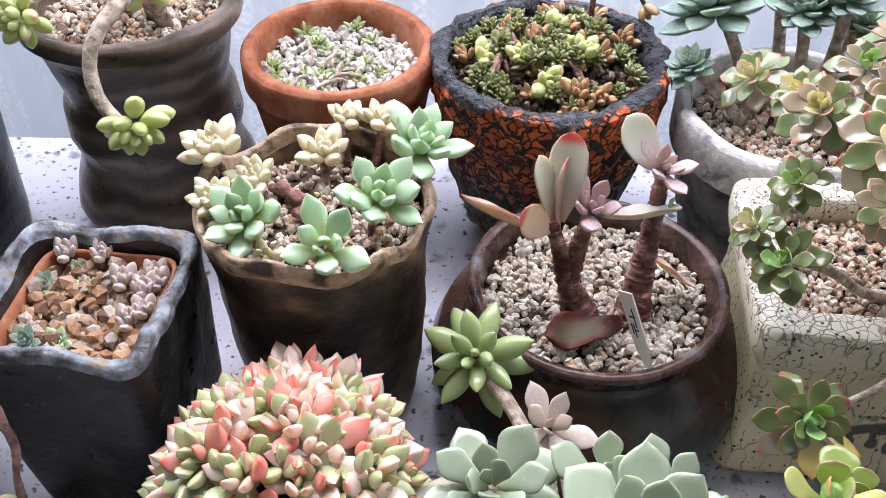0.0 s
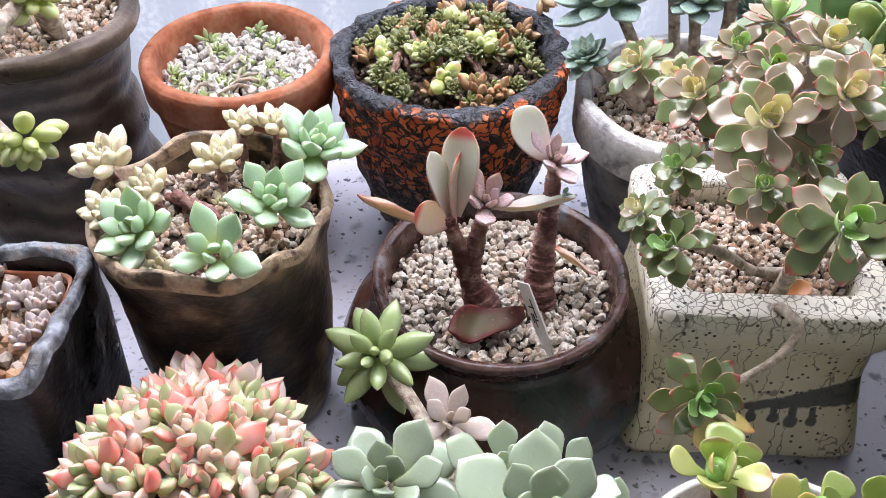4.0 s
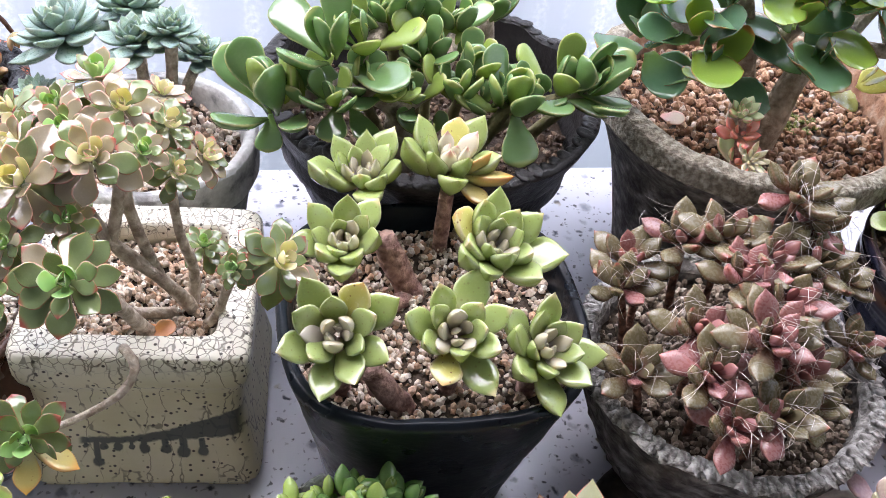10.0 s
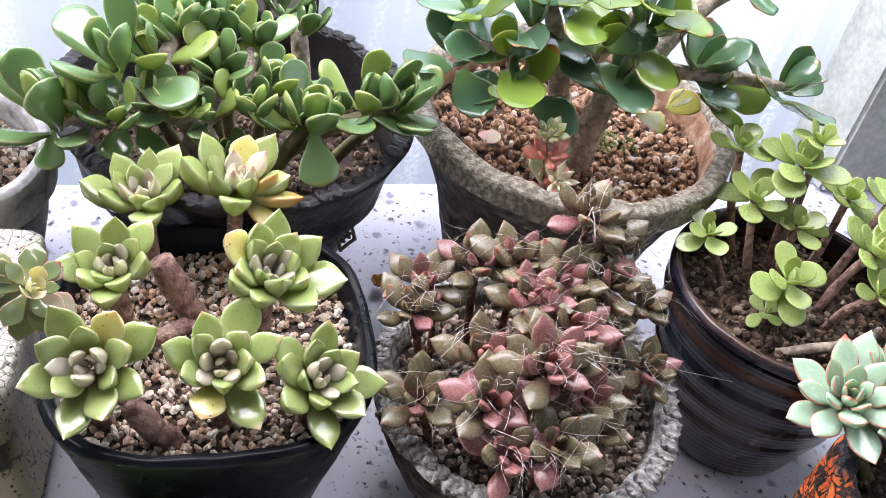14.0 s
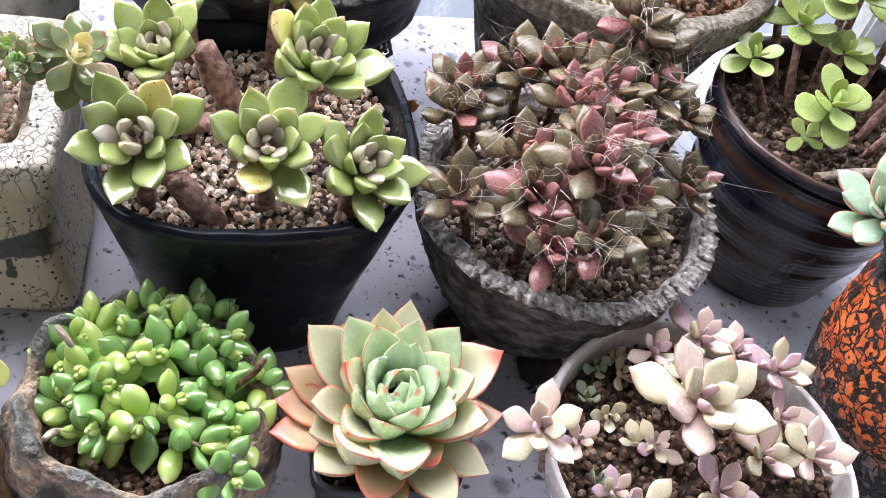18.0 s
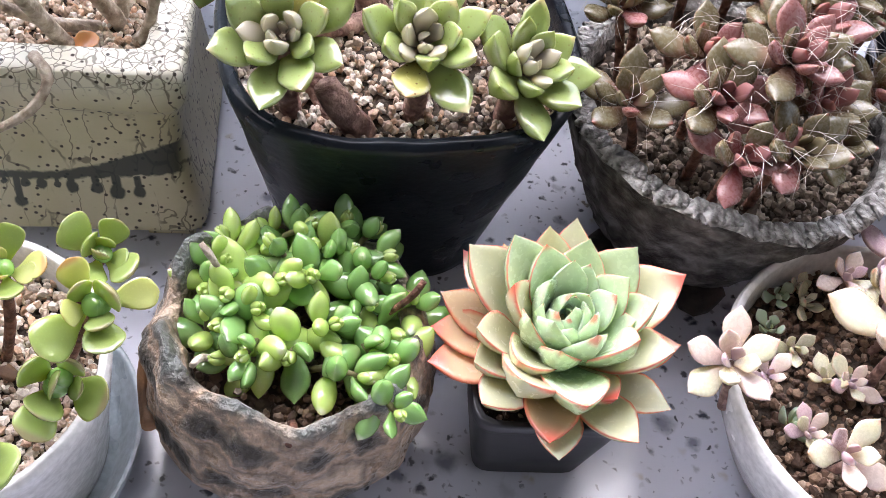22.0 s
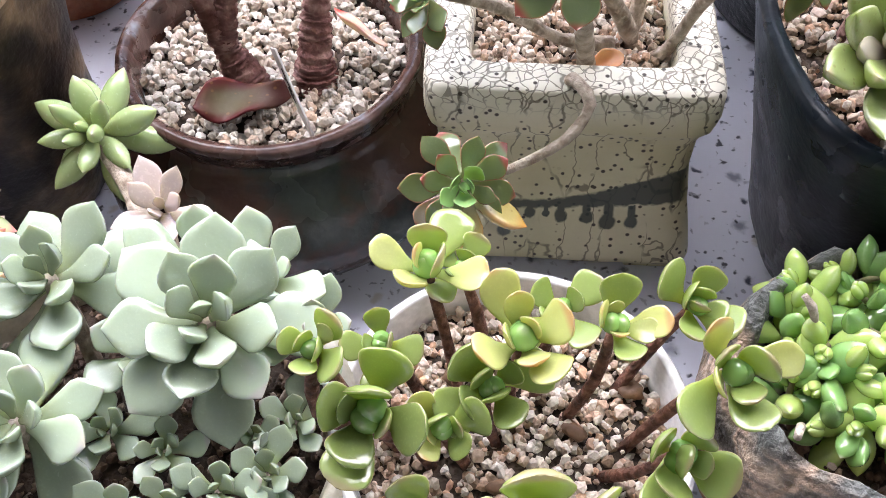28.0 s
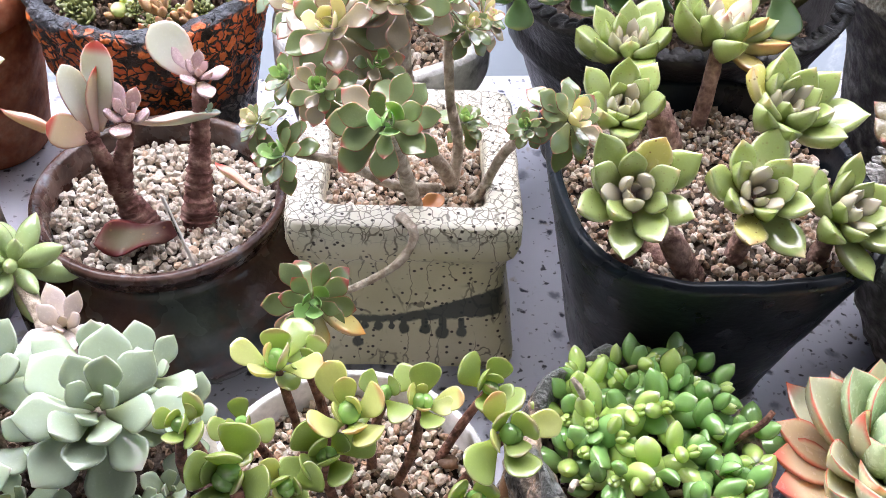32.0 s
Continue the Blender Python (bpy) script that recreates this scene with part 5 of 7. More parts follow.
k_ribbed = blades(4, RIBBED, width=0.48, thick=0.24, curl=0.18, cup=0.12, shape="drop")
k_jelly = blades(3, JELLY, width=0.62, thick=0.54, curl=0.06, cup=0.0, shape="egg")
k_felt = blades(4, FELT, width=0.62, thick=0.10, curl=-0.05, cup=0.05, shape="round", wave=0.10)
PADDLE_GREEN = leaf_material("creamy_paddle_leaf", (0.58, 0.62, 0.40), (0.54, 0.14, 0.12), (0.62, 0.34, 0.31), 0.20, 0.93, heart=(0.66, 0.46, 0.42), rough=0.32, bloom=0.06, vary=0.4, edge_soft=0.34, glow=0.36)
k_paddle = blades(2, PADDLE, width=0.62, thick=0.11, curl=0.14, cup=0.18, shape="round", wave=0.06) + blades(2, PADDLE_GREEN, width=0.66, thick=0.11, curl=0.14, cup=0.16, shape="round", wave=0.05)
k_lilac = blades(3, LILAC, width=0.50, thick=0.26, curl=0.12, cup=0.12, shape="drop")
k_wither = blades(2, WITHER, width=0.62, thick=0.13, curl=0.16, cup=0.24, shape="round", wave=0.32)
JADE_BUD = leaf_material("jade_bud_leaf", (0.30, 0.54, 0.13), (0.50, 0.64, 0.26), (0.36, 0.58, 0.18), 0.1, 0.9, rough=0.26, glow=0.3, wax=0.7)
k_bud = blades(3, JADE_BUD, width=0.95, thick=0.75, curl=0.05, cup=0.0, shape="bean")


def plant(name, at, label, group="succulents in the pots"):
    return thing(name, at, label, "plant", group)


def lean(p, c, out=0.9, front=0.25, up=1.0):
    """An axis that leans away from the pot's middle and a little towards the room."""
    d = Vector((p[0] - c[0], p[1] - c[1], 0))
    d = d / 0.06
    return (d.x * 0.45 * out, d.y * 0.45 * out - front, up)


def rooted(owner, p, c, soil_z, r, bark, pull=0.45, seed=0, sag=0.0):
    """A stem from the soil to just under p."""
    rng = random.Random(seed + 90)
    b = (c[0] + (p[0] - c[0]) * pull, c[1] + (p[1] - c[1]) * pull, soil_z - 0.004)
    m = ((b[0] * 0.5 + p[0] * 0.5) + rng.uniform(-0.004, 0.004), (b[1] * 0.5 + p[1] * 0.5) + rng.uniform(-0.004, 0.004), (soil_z + p[2]) / 2 - sag)
    return stem(owner, [b, m, (p[0], p[1], p[2] - 0.002)], [r * 1.15, r, r * 0.9], bark, seed=seed)


# ---- mint rosettes in the tall clay pot ----
C = (-0.068, 0.376)
pl = plant("mint_rosette_plant", (*C, 0.132), "pale mint and cream rosettes on brown stems")
for i, (x, y, z, R, kind, n) in enumerate([
        (-0.103, 0.354, 0.158, 0.021, "m", 15), (-0.060, 0.330, 0.160, 0.022, "m", 11), (-0.036, 0.366, 0.163, 0.022, "m", 15), (-0.015, 0.402, 0.170, 0.023, "m", 17),
        (-0.058, 0.441, 0.158, 0.012, "c", 9), (-0.039, 0.437, 0.160, 0.0135, "c", 11), (-0.069, 0.415, 0.153, 0.015, "c", 11), (-0.127, 0.405, 0.163, 0.017, "c", 15),
        (-0.105, 0.393, 0.152, 0.013, "c", 12), (-0.123, 0.374, 0.153, 0.013, "c", 12), (-0.069, 0.396, 0.138, 0.006, "c", 6), (-0.113, 0.366, 0.146, 0.012, "c", 9), (-0.092, 0.336, 0.146, 0.010, "c", 8)]):
    rosette(pl, (x, y, z), lean((x, y), C, 0.8, 0.35), R * 1.14, n - 2 if kind == "m" else n + 4, k_mint if kind == "m" else k_cream, core=4, seed=i, inner=75, outer=8, small=0.42, spread=0.16)
    rooted(pl, (x, y, z), C, 0.134, 0.0024, BARK_PINK, 0.82, i)

# ---- paddle-leaved plant in the brown bowl ----
pl = plant("paddle_leaf_plant", (0.080, 0.372, 0.078), "pinkish paddle-leaved plant with thick ringed stems")
BARK_ROSE = clay("ringed_rosy_bark", [(0.36, (0.13, 0.05, 0.042)), (0.52, (0.26, 0.125, 0.11)), (0.66, (0.44, 0.27, 0.23))], 110, 0.75, 0.8, spec=0.2)


def ringed(owner, points, radii, rings, seed):
    """A stem with swollen leaf scars, thick and close towards its foot."""
    pts = [Vector(q) for q in points]
    fine, rad, rng = [], [], random.Random(seed + 700)
    for k in range(rings * 3 + 1):
        f = k / (rings * 3) * (len(pts) - 1)
        a = min(int(f), len(pts) - 2)
        fine.append(pts[a].lerp(pts[a + 1], f - a))
        swell = max(0.25, 1.0 - 1.3 * k / (rings * 3)) * rng.uniform(0.4, 1.2)
        rad.append((radii[a] + (radii[a + 1] - radii[a]) * (f - a)) * (1 + swell * (0.07, 0.0, -0.05)[k % 3]))
    return stem(owner, fine, rad, BARK_ROSE, 0.12, seed, seg=12)


ringed(pl, [(0.075, 0.357, 0.072), (0.071, 0.361, 0.086), (0.064, 0.365, 0.104), (0.058, 0.368, 0.126), (0.053, 0.373, 0.140)], [0.0118, 0.0092, 0.0056, 0.0044, 0.0032], 13, 1)
ringed(pl, [(0.064, 0.365, 0.103), (0.068, 0.370, 0.122), (0.074, 0.376, 0.144)], [0.0062, 0.0050, 0.0036], 8, 2)
ringed(pl, [(0.103, 0.364, 0.072), (0.104, 0.369, 0.090), (0.108, 0.380, 0.118), (0.111, 0.388, 0.140), (0.112, 0.393, 0.160)], [0.0116, 0.0086, 0.0058, 0.0048, 0.0034], 15, 3)


def single(owner, root, tip, kinds, width=1.0, spin=0.0, name="leaf", label="", pick=0):
    """One leaf from root to tip; spin turns its face round its length."""
    a, b = Vector(root), Vector(tip)
    L = (b - a).length
    q = (b - a).to_track_quat("Y", "Z").to_matrix().to_4x4()
    return part(name, kinds[pick % len(kinds)], owner, Matrix.Translation(a) @ q @ pose(0, 0, 0, 0, spin, 0) @ Matrix.Diagonal((L * width, L, L, 1)), label)


single(pl, (0.052, 0.370, 0.136), (0.004, 0.386, 0.139), k_paddle, 0.5, 40, pick=0)
single(pl, (0.054, 0.370, 0.136), (0.034, 0.366, 0.150), k_paddle, 1.2, -60, pick=1)
single(pl, (0.055, 0.374, 0.138), (0.041, 0.386, 0.172), k_paddle, 0.80, 12, pick=2)
single(pl, (0.058, 0.375, 0.138), (0.065, 0.400, 0.178), k_paddle, 0.70, -12, pick=3)
single(pl, (0.057, 0.372, 0.136), (0.056, 0.392, 0.168), k_paddle, 0.62, 55, pick=1)
single(pl, (0.076, 0.375, 0.143), (0.122, 0.379, 0.138), k_paddle, 0.55, -25, pick=2)
rosette(pl, (0.074, 0.377, 0.146), (0.1, -0.4, 1), 0.023, 10, k_lilac, core=3, seed=4, inner=80, outer=35)
single(pl, (0.111, 0.394, 0.158), (0.088, 0.405, 0.182), k_paddle, 1.15, -20, pick=2)
rosette(pl, (0.112, 0.393, 0.160), (0.25, -0.35, 1), 0.021, 10, k_lilac, core=3, seed=5, inner=78, outer=24)
rosette(pl, (0.116, 0.381, 0.144), (0.5, -0.6, 0.6), 0.006, 8, k_blue, core=3, seed=6)
tagged(pl, group="succulents in the pots")
fl = thing("fallen_leaf", (0.073, 0.345, 0.086), "withered red-edged leaf lying on the pale gravel", "leaf")
single(fl, (0.094, 0.349, 0.088), (0.051, 0.337, 0.085), k_wither, 0.80, -16, name="leaf_blade")
fl = thing("fallen_leaf", (0.124, 0.381, 0.092), "pale fallen leaf at the bowl's edge", "leaf")
single(fl, (0.138, 0.372, 0.092), (0.112, 0.388, 0.098), k_paddle, 0.9, 40, name="leaf_blade")

PLASTIC = plain("white_label_plastic", (0.70, 0.69, 0.66), 0.4, grain=80, amount=0.12, bumps=0.03)
INK = plain("black_ink", (0.02, 0.02, 0.02), 0.6)
tg = thing("plant_label", (0.104, 0.330, 0.078), "white plastic plant label with black handwriting, stuck in gravel", "label")
up = (Vector((0.089, 0.345, 0.122)) - Vector((0.107, 0.318, 0.078))).normalized()
face = Vector((-0.93, -0.36, 0.0))
face = (face - up * face.dot(up)).normalized()
LM = Matrix.Translation((0.107, 0.318, 0.078)) @ Matrix((up.cross(face), up, face)).transposed().to_4x4()
v = [(-0.0012, 0, -0.0004), (0.0012, 0, -0.0004), (0.0075, 0.018, -0.0004), (0.0075, 0.050, -0.0004), (-0.0075, 0.050, -0.0004), (-0.0075, 0.018, -0.0004)]
v += [(x, y, 0.0004) for x, y, _ in v]
part("label_plate", mesh("label_plate", v, [(5, 4, 3, 2, 1, 0), (6, 7, 8, 9, 10, 11)] + [(i, (i + 1) % 6, 6 + (i + 1) % 6, 6 + i) for i in range(6)], None, PLASTIC, flat=True), tg, LM)
for k, (x, y, w, h) in enumerate(((-0.0032, 0.026, 0.0009, 0.006), (-0.0008, 0.024, 0.0009, 0.008), (0.0022, 0.030, 0.0009, 0.011), (0.0, 0.0355, 0.006, 0.0009), (0.001, 0.028, 0.004, 0.0009))):
    vv, ff = box(x - w / 2, x + w / 2, y, y + h, 0.00042, 0.0007)
    part("ink_bar", mesh("ink_bar", vv, ff, None, INK, flat=True), tg, LM)

# ---- variegated rosettes in the square cream pot ----
C = (0.227, 0.369)
pl = plant("variegated_rosette_plant", (*C, 0.104), "bushy variegated rosettes, pink-edged leaves with yellow hearts")
VARIEGATED = pl
stem(pl, [(0.250, 0.358, 0.098), (0.247, 0.354, 0.112), (0.232, 0.350, 0.140), (0.212, 0.350, 0.165), (0.200, 0.350, 0.20)], [0.0048, 0.0044, 0.004, 0.0036, 0.003], BARK, 0.12, 11)
stem(pl, [(0.249, 0.358, 0.100), (0.252, 0.362, 0.130), (0.246, 0.362, 0.160), (0.244, 0.366, 0.200), (0.247, 0.362, 0.228)], [0.004, 0.0034, 0.003, 0.0028, 0.0022], BARK, 0.12, 12)
stem(pl, [(0.212, 0.350, 0.165), (0.220, 0.352, 0.200), (0.218, 0.330, 0.240)], [0.0034, 0.003, 0.0024], BARK, 0.12, 13)
stem(pl, [(0.235, 0.351, 0.135), (0.222, 0.360, 0.180), (0.222, 0.375, 0.225), (0.214, 0.390, 0.238)], [0.0035, 0.003, 0.0028, 0.0022], BARK, 0.12, 14)
stem(pl, [(0.248, 0.343, 0.100), (0.262, 0.340, 0.112), (0.270, 0.335, 0.140), (0.276, 0.320, 0.165), (0.290, 0.312, 0.178)], [0.003, 0.0028, 0.0026, 0.0025, 0.0022], BARK, 0.12, 15)
stem(pl, [(0.215, 0.322, 0.106), (0.216, 0.312, 0.123), (0.222, 0.300, 0.120), (0.212, 0.292, 0.108), (0.190, 0.284, 0.101), (0.174, 0.278, 0.101)], [0.0028, 0.0028, 0.0026, 0.0024, 0.0022, 0.002], BARK, 0.12, 16)
stem(pl, [(0.240, 0.352, 0.106), (0.215, 0.345, 0.116), (0.190, 0.336, 0.140), (0.165, 0.328, 0.155)], [0.0036, 0.003, 0.0028, 0.0022], BARK, 0.12, 17)
stem(pl, [(0.228, 0.340, 0.100), (0.222, 0.325, 0.130), (0.212, 0.300, 0.180), (0.207, 0.276, 0.208)], [0.0045, 0.004, 0.0032, 0.0022], BARK, 0.12, 18)
VAR = [(0.206, 0.269, 0.217, 0.0215, "g", 0, -0.9), (0.169, 0.272, 0.106, 0.0215, "g", 0.1, -1.3), (0.179, 0.292, 0.219, 0.014, "g", -0.2, -0.7), (0.298, 0.310, 0.184, 0.0195, "y", 0.5, -0.7),
       (0.276, 0.308, 0.182, 0.0105, "g", -0.5, -0.6), (0.185, 0.314, 0.236, 0.0225, "y", -0.3, -0.7), (0.216, 0.316, 0.247, 0.019, "y", 0, -0.7), (0.172, 0.366, 0.217, 0.018, "y", -0.7, -0.5),
       (0.158, 0.426, 0.196, 0.018, "y", -0.8, -0.3), (0.200, 0.354, 0.237, 0.0145, "g", -0.2, -0.8), (0.212, 0.390, 0.241, 0.0185, "g", 0, 0.0), (0.226, 0.362, 0.242, 0.018, "y", 0.1, -0.6),
       (0.247, 0.359, 0.233, 0.014, "y", 0.5, -0.5)]
VAR += [(0.263, 0.369, 0.206, 0.0145, "y", 0.8, -0.5), (0.204, 0.304, 0.223, 0.013, "g", 0.2, -0.9), (0.157, 0.322, 0.160, 0.018, "g", -0.7, -0.5), (0.257, 0.378, 0.134, 0.013, "g", 0.2, -0.2),
       (0.145, 0.338, 0.168, 0.013, "y", -0.9, -0.3), (0.243, 0.388, 0.232, 0.014, "p", 0.3, 0.1), (0.190, 0.335, 0.206, 0.014, "g", -0.5, -0.6), (0.170, 0.392, 0.208, 0.015, "y", -0.6, -0.3), (0.192, 0.378, 0.232, 0.015, "g", -0.3, -0.4), (0.236, 0.335, 0.236, 0.014, "g", 0.3, -0.7), (0.162, 0.345, 0.190, 0.014, "g", -0.8, -0.5), (0.250, 0.340, 0.218, 0.013, "y", 0.5, -0.7)]
for i, (x, y, z, R, kind, ax, ay) in enumerate(VAR):
    rosette(pl, (x, y, z), (ax, ay, 1), R * 1.16, 23, k_aeon * 3 + k_aeon_p[:1] if z < 0.200 or i % 4 == 0 else k_aeon + k_aeon_p * 2, core=7, cores=k_grn if kind == "g" else k_yel, seed=30 + i, inner=78, outer=-24, small=0.34, spread=0.12, jitter=13)

# ---- blue-green rosettes in the grey pot ----
C = (0.2196, 0.508)
pl = plant("blue_rosette_plant", (*C, 0.104), "blue-green rosettes on bare grey stems")
for i, (x, y, z, R) in enumerate([(0.167, 0.548, 0.180, 0.029), (0.212, 0.565, 0.190, 0.021), (0.216, 0.522, 0.187, 0.0195), (0.240, 0.520, 0.196, 0.0175), (0.259, 0.530, 0.172, 0.017), (0.150, 0.515, 0.150, 0.014)]):
    rosette(pl, (x, y, z), lean((x, y), C, 0.7, 0.1), R * 1.2, 34, k_blue, core=6, seed=60 + i, inner=80, outer=-20, small=0.34, spread=0.12, drop=0.3)
    rooted(pl, (x, y, z), C, 0.105, 0.0042, BARK, 0.35, 60 + i)

# ---- mixed sedum in the lava pot ----
C = (0.065, 0.538)
pl = plant("mixed_sedum_clump", (*C, 0.128), "dense clump of tiny green and reddish sedum sprigs")
rng = random.Random(5)
low = []
for i in range(96):
    a, d = rng.uniform(0, 6.283), math.sqrt(rng.random()) * 0.063
    red = rng.random() < 0.27
    R = rng.uniform(0.011, 0.017) if red else rng.uniform(0.0065, 0.0105)
    p = (C[0] + d * math.cos(a), C[1] + d * math.sin(a), 0.132 + rng.uniform(0.002, 0.024) * (1.1 - d / 0.075))
    ax = (math.cos(a) * d * 8 + rng.uniform(-.7, .7), math.sin(a) * d * 8 + rng.uniform(-.8, .5), 1)
    if red:
        rosette(pl, p, ax, R, 8, k_sed_r if i % 5 else k_jelly, core=2, seed=600 + i, inner=84, outer=rng.uniform(20, 55), small=0.5, spread=0.12, jitter=14)
    else:
        q = Matrix.Translation(Vector(p) - Vector((*C, 0.128))) @ turn_to(ax, rng.uniform(0, 360))
        low += [(rng.choice(k_sed), q @ m @ Matrix.Diagonal((L, L, L, 1))) for m, L, k in leaf_spots(R, 20, rng=rng, inner=82, outer=-10, small=0.5, spread=0.14)]
    if i % 2 == 0:
        stem(pl, [(p[0] + rng.uniform(-.008, .008), p[1] + rng.uniform(-.008, .008), 0.124), (p[0] + rng.uniform(-.006, .006), p[1] + rng.uniform(-.006, .006), p[2] - 0.006), p], [0.0018, 0.0017, 0.0015], BARK_RED if i % 4 else BARK_PINK, 0.2, i)
v, f, u = joined(low)
tagged(part("mossy_growth", mesh("mossy_growth", v, f, u, SEDUM), pl, WORLD[pl], "tiny dark green sprigs"), kind="stuff")
for i in range(11):
    a = rng.uniform(0, 6.283)
    p = Vector((C[0] + 0.03 * math.cos(a), C[1] + 0.03 * math.sin(a), 0.132))
    stem(pl, [p, p + Vector((0.012 * math.sin(a), 0.01, 0.012)), p + Vector((0.028 * math.sin(a), 0.016 * math.cos(a), 0.008))], [0.0018, 0.0016, 0.0014], BARK_PINK, 0.15, i)
stem(pl, [(0.096, 0.575, 0.138), (0.096, 0.580, 0.158), (0.106, 0.582, 0.171), (0.122, 0.580, 0.168), (0.130, 0.578, 0.156)], [0.0022, 0.0022, 0.0021, 0.0019, 0.0017], BARK_RED, 0.1, 4)
rosette(pl, (0.131, 0.577, 0.154), (0.4, -0.3, -0.8), 0.014, 9, k_sed_r, core=2, seed=690, inner=80, outer=30, small=0.5)
rosette(pl, (0.116, 0.580, 0.168), (-0.2, -0.6, -0.2), 0.010, 9, k_sed_r, core=2, seed=691, inner=80, outer=30, small=0.5)

# ---- seedlings in the terracotta pot ----
C = (-0.075, 0.553)
pl = plant("seedling_clump", (*C, 0.12), "sparse pale-green seedlings with thin curved stems")
rng = random.Random(8)
low = []
for i in range(24):
    a, d = rng.uniform(0, 6.283), math.sqrt(rng.random()) * 0.048
    q = Matrix.Translation((d * math.cos(a), d * math.sin(a), 0.0035 + rng.uniform(0, 0.004))) @ turn_to((rng.uniform(-.6, .6), rng.uniform(-.6, .4), 1), rng.uniform(0, 360))
    low += [(rng.choice(k_seed), q @ m @ Matrix.Diagonal((L, L, L, 1))) for m, L, k in leaf_spots(rng.uniform(0.0055, 0.0105), 8, rng=rng, inner=70, outer=10, small=0.5)]
v, f, u = joined(low)
tagged(part("seedling_growth", mesh("seedling_growth", v, f, u, PALE_SEED), pl, WORLD[pl]), kind="stuff")
for i in range(7):
    a = rng.uniform(0, 6.283)
    p = Vector((C[0] + 0.02 * math.cos(a), C[1] - 0.01 + 0.02 * math.sin(a), 0.122))
    q = Vector((math.cos(a * 3), math.sin(a * 3), 0)) * 0.012
    stem(pl, [p, p + q + Vector((0, 0, 0.009)), p + q * 2.2 + Vector((0, 0, 0.005))], [0.0014, 0.0013, 0.0011], BARK, 0.15, i)

# ---- trailing bean-leaved plant in the ridged pot ----
C = (-0.2125, 0.566)
pl = plant("trailing_bean_plant", (*C, 0.150), "trailing plant with thick grey stems and yellow-green bean leaves")
stem(pl, [(-0.190, 0.560, 0.148), (-0.188, 0.530, 0.190), (-0.192, 0.490, 0.200), (-0.203, 0.463, 0.187), (-0.200, 0.448, 0.166), (-0.186, 0.437, 0.155)], [0.0055, 0.0052, 0.0048, 0.0044, 0.0042, 0.0038], BARK, 0.05, 2)
stem(pl, [(-0.215, 0.575, 0.148), (-0.225, 0.560, 0.185), (-0.255, 0.535, 0.198), (-0.285, 0.520, 0.205), (-0.330, 0.515, 0.215)], [0.0058, 0.0052, 0.005, 0.0045, 0.004], BARK, 0.06, 3)
stem(pl, [(-0.225, 0.558, 0.182), (-0.240, 0.530, 0.195), (-0.258, 0.505, 0.187)], [0.0045, 0.004, 0.0034], BARK, 0.06, 4)
stem(pl, [(-0.200, 0.570, 0.148), (-0.195, 0.545, 0.190), (-0.182, 0.520, 0.207)], [0.0045, 0.004, 0.0032], BARK, 0.06, 5)
for i, (p, ax, R) in enumerate([((-0.178, 0.432, 0.152), (0.2, -0.8, -0.35), 0.016), ((-0.260, 0.500, 0.184), (-0.4, -0.9, 0.2), 0.014), ((-0.180, 0.512, 0.207), (0.3, -0.5, 0.9), 0.014), ((-0.232, 0.525, 0.208), (0, -0.3, 1), 0.012), ((-0.300, 0.500, 0.205), (-0.3, -0.7, 0.5), 0.010)]):
    rosette(pl, p, ax, R * 1.2, 16, k_jelly, core=5, seed=80 + i, inner=75, outer=-10, small=0.55, spread=0.25, drop=0.5)

# ---- felted plant in the purple pot ----
C = (-0.385, 0.500)
pl = plant("felted_leaf_plant", (*C, 0.130), "grey-green felted plant with rounded toothed leaves")
rng = random.Random(9)
for i in range(20):
    a, d = rng.uniform(-2.6, 0.9), 0.02 + rng.random() * 0.058
    x, y = C[0] + d * math.cos(a) + 0.012, C[1] + d * math.sin(a)
    z = 0.166 + rng.uniform(0.0, 0.045) * (1.2 - d / 0.1)
    rosette(pl, (x, y, z), (math.cos(a) * d * 9, math.sin(a) * d * 9 - 0.2, 1), rng.uniform(0.018, 0.028), 8, k_felt, core=2, seed=100 + i, inner=70, outer=-15, small=0.35, spread=0.3, pair=True, drop=0.5)
    rooted(pl, (x, y, z), C, 0.130, 0.0018, BARK_GREEN, 0.6, i)

for i, (x, y, z) in enumerate(((-0.318, 0.450, 0.180), (-0.305, 0.478, 0.188), (-0.345, 0.432, 0.182))):
    rosette(pl, (x, y, z), (0.4, -0.5, 1), 0.030, 9, k_felt, core=2, seed=125 + i, inner=66, outer=-22, small=0.4, spread=0.2, pair=True, drop=0.3)
    rooted(pl, (x, y, z), C, 0.130, 0.0018, BARK_GREEN, 0.6, 60 + i)

# ---- dark square pot: tiny rosettes and a hanging runner ----
C = (-0.1825, 0.328)
pl = plant("tiny_rosettes", (*C, 0.112), "tiny pale-green rosettes among amber pebbles")
for i, (x, y, z, R) in enumerate([(-0.211, 0.346, 0.118, 0.0085), (-0.190, 0.348, 0.115, 0.0085), (-0.205, 0.302, 0.123, 0.0088), (-0.191, 0.304, 0.119, 0.009), (-0.197, 0.358, 0.117, 0.006), (-0.205, 0.372, 0.116, 0.007)]):
    rosette(pl, (x, y, z), (0, -0.5, 1), R, 18, k_mint if i % 2 else k_blue, core=6, seed=130 + i, inner=75, outer=5, small=0.4, spread=0.12)
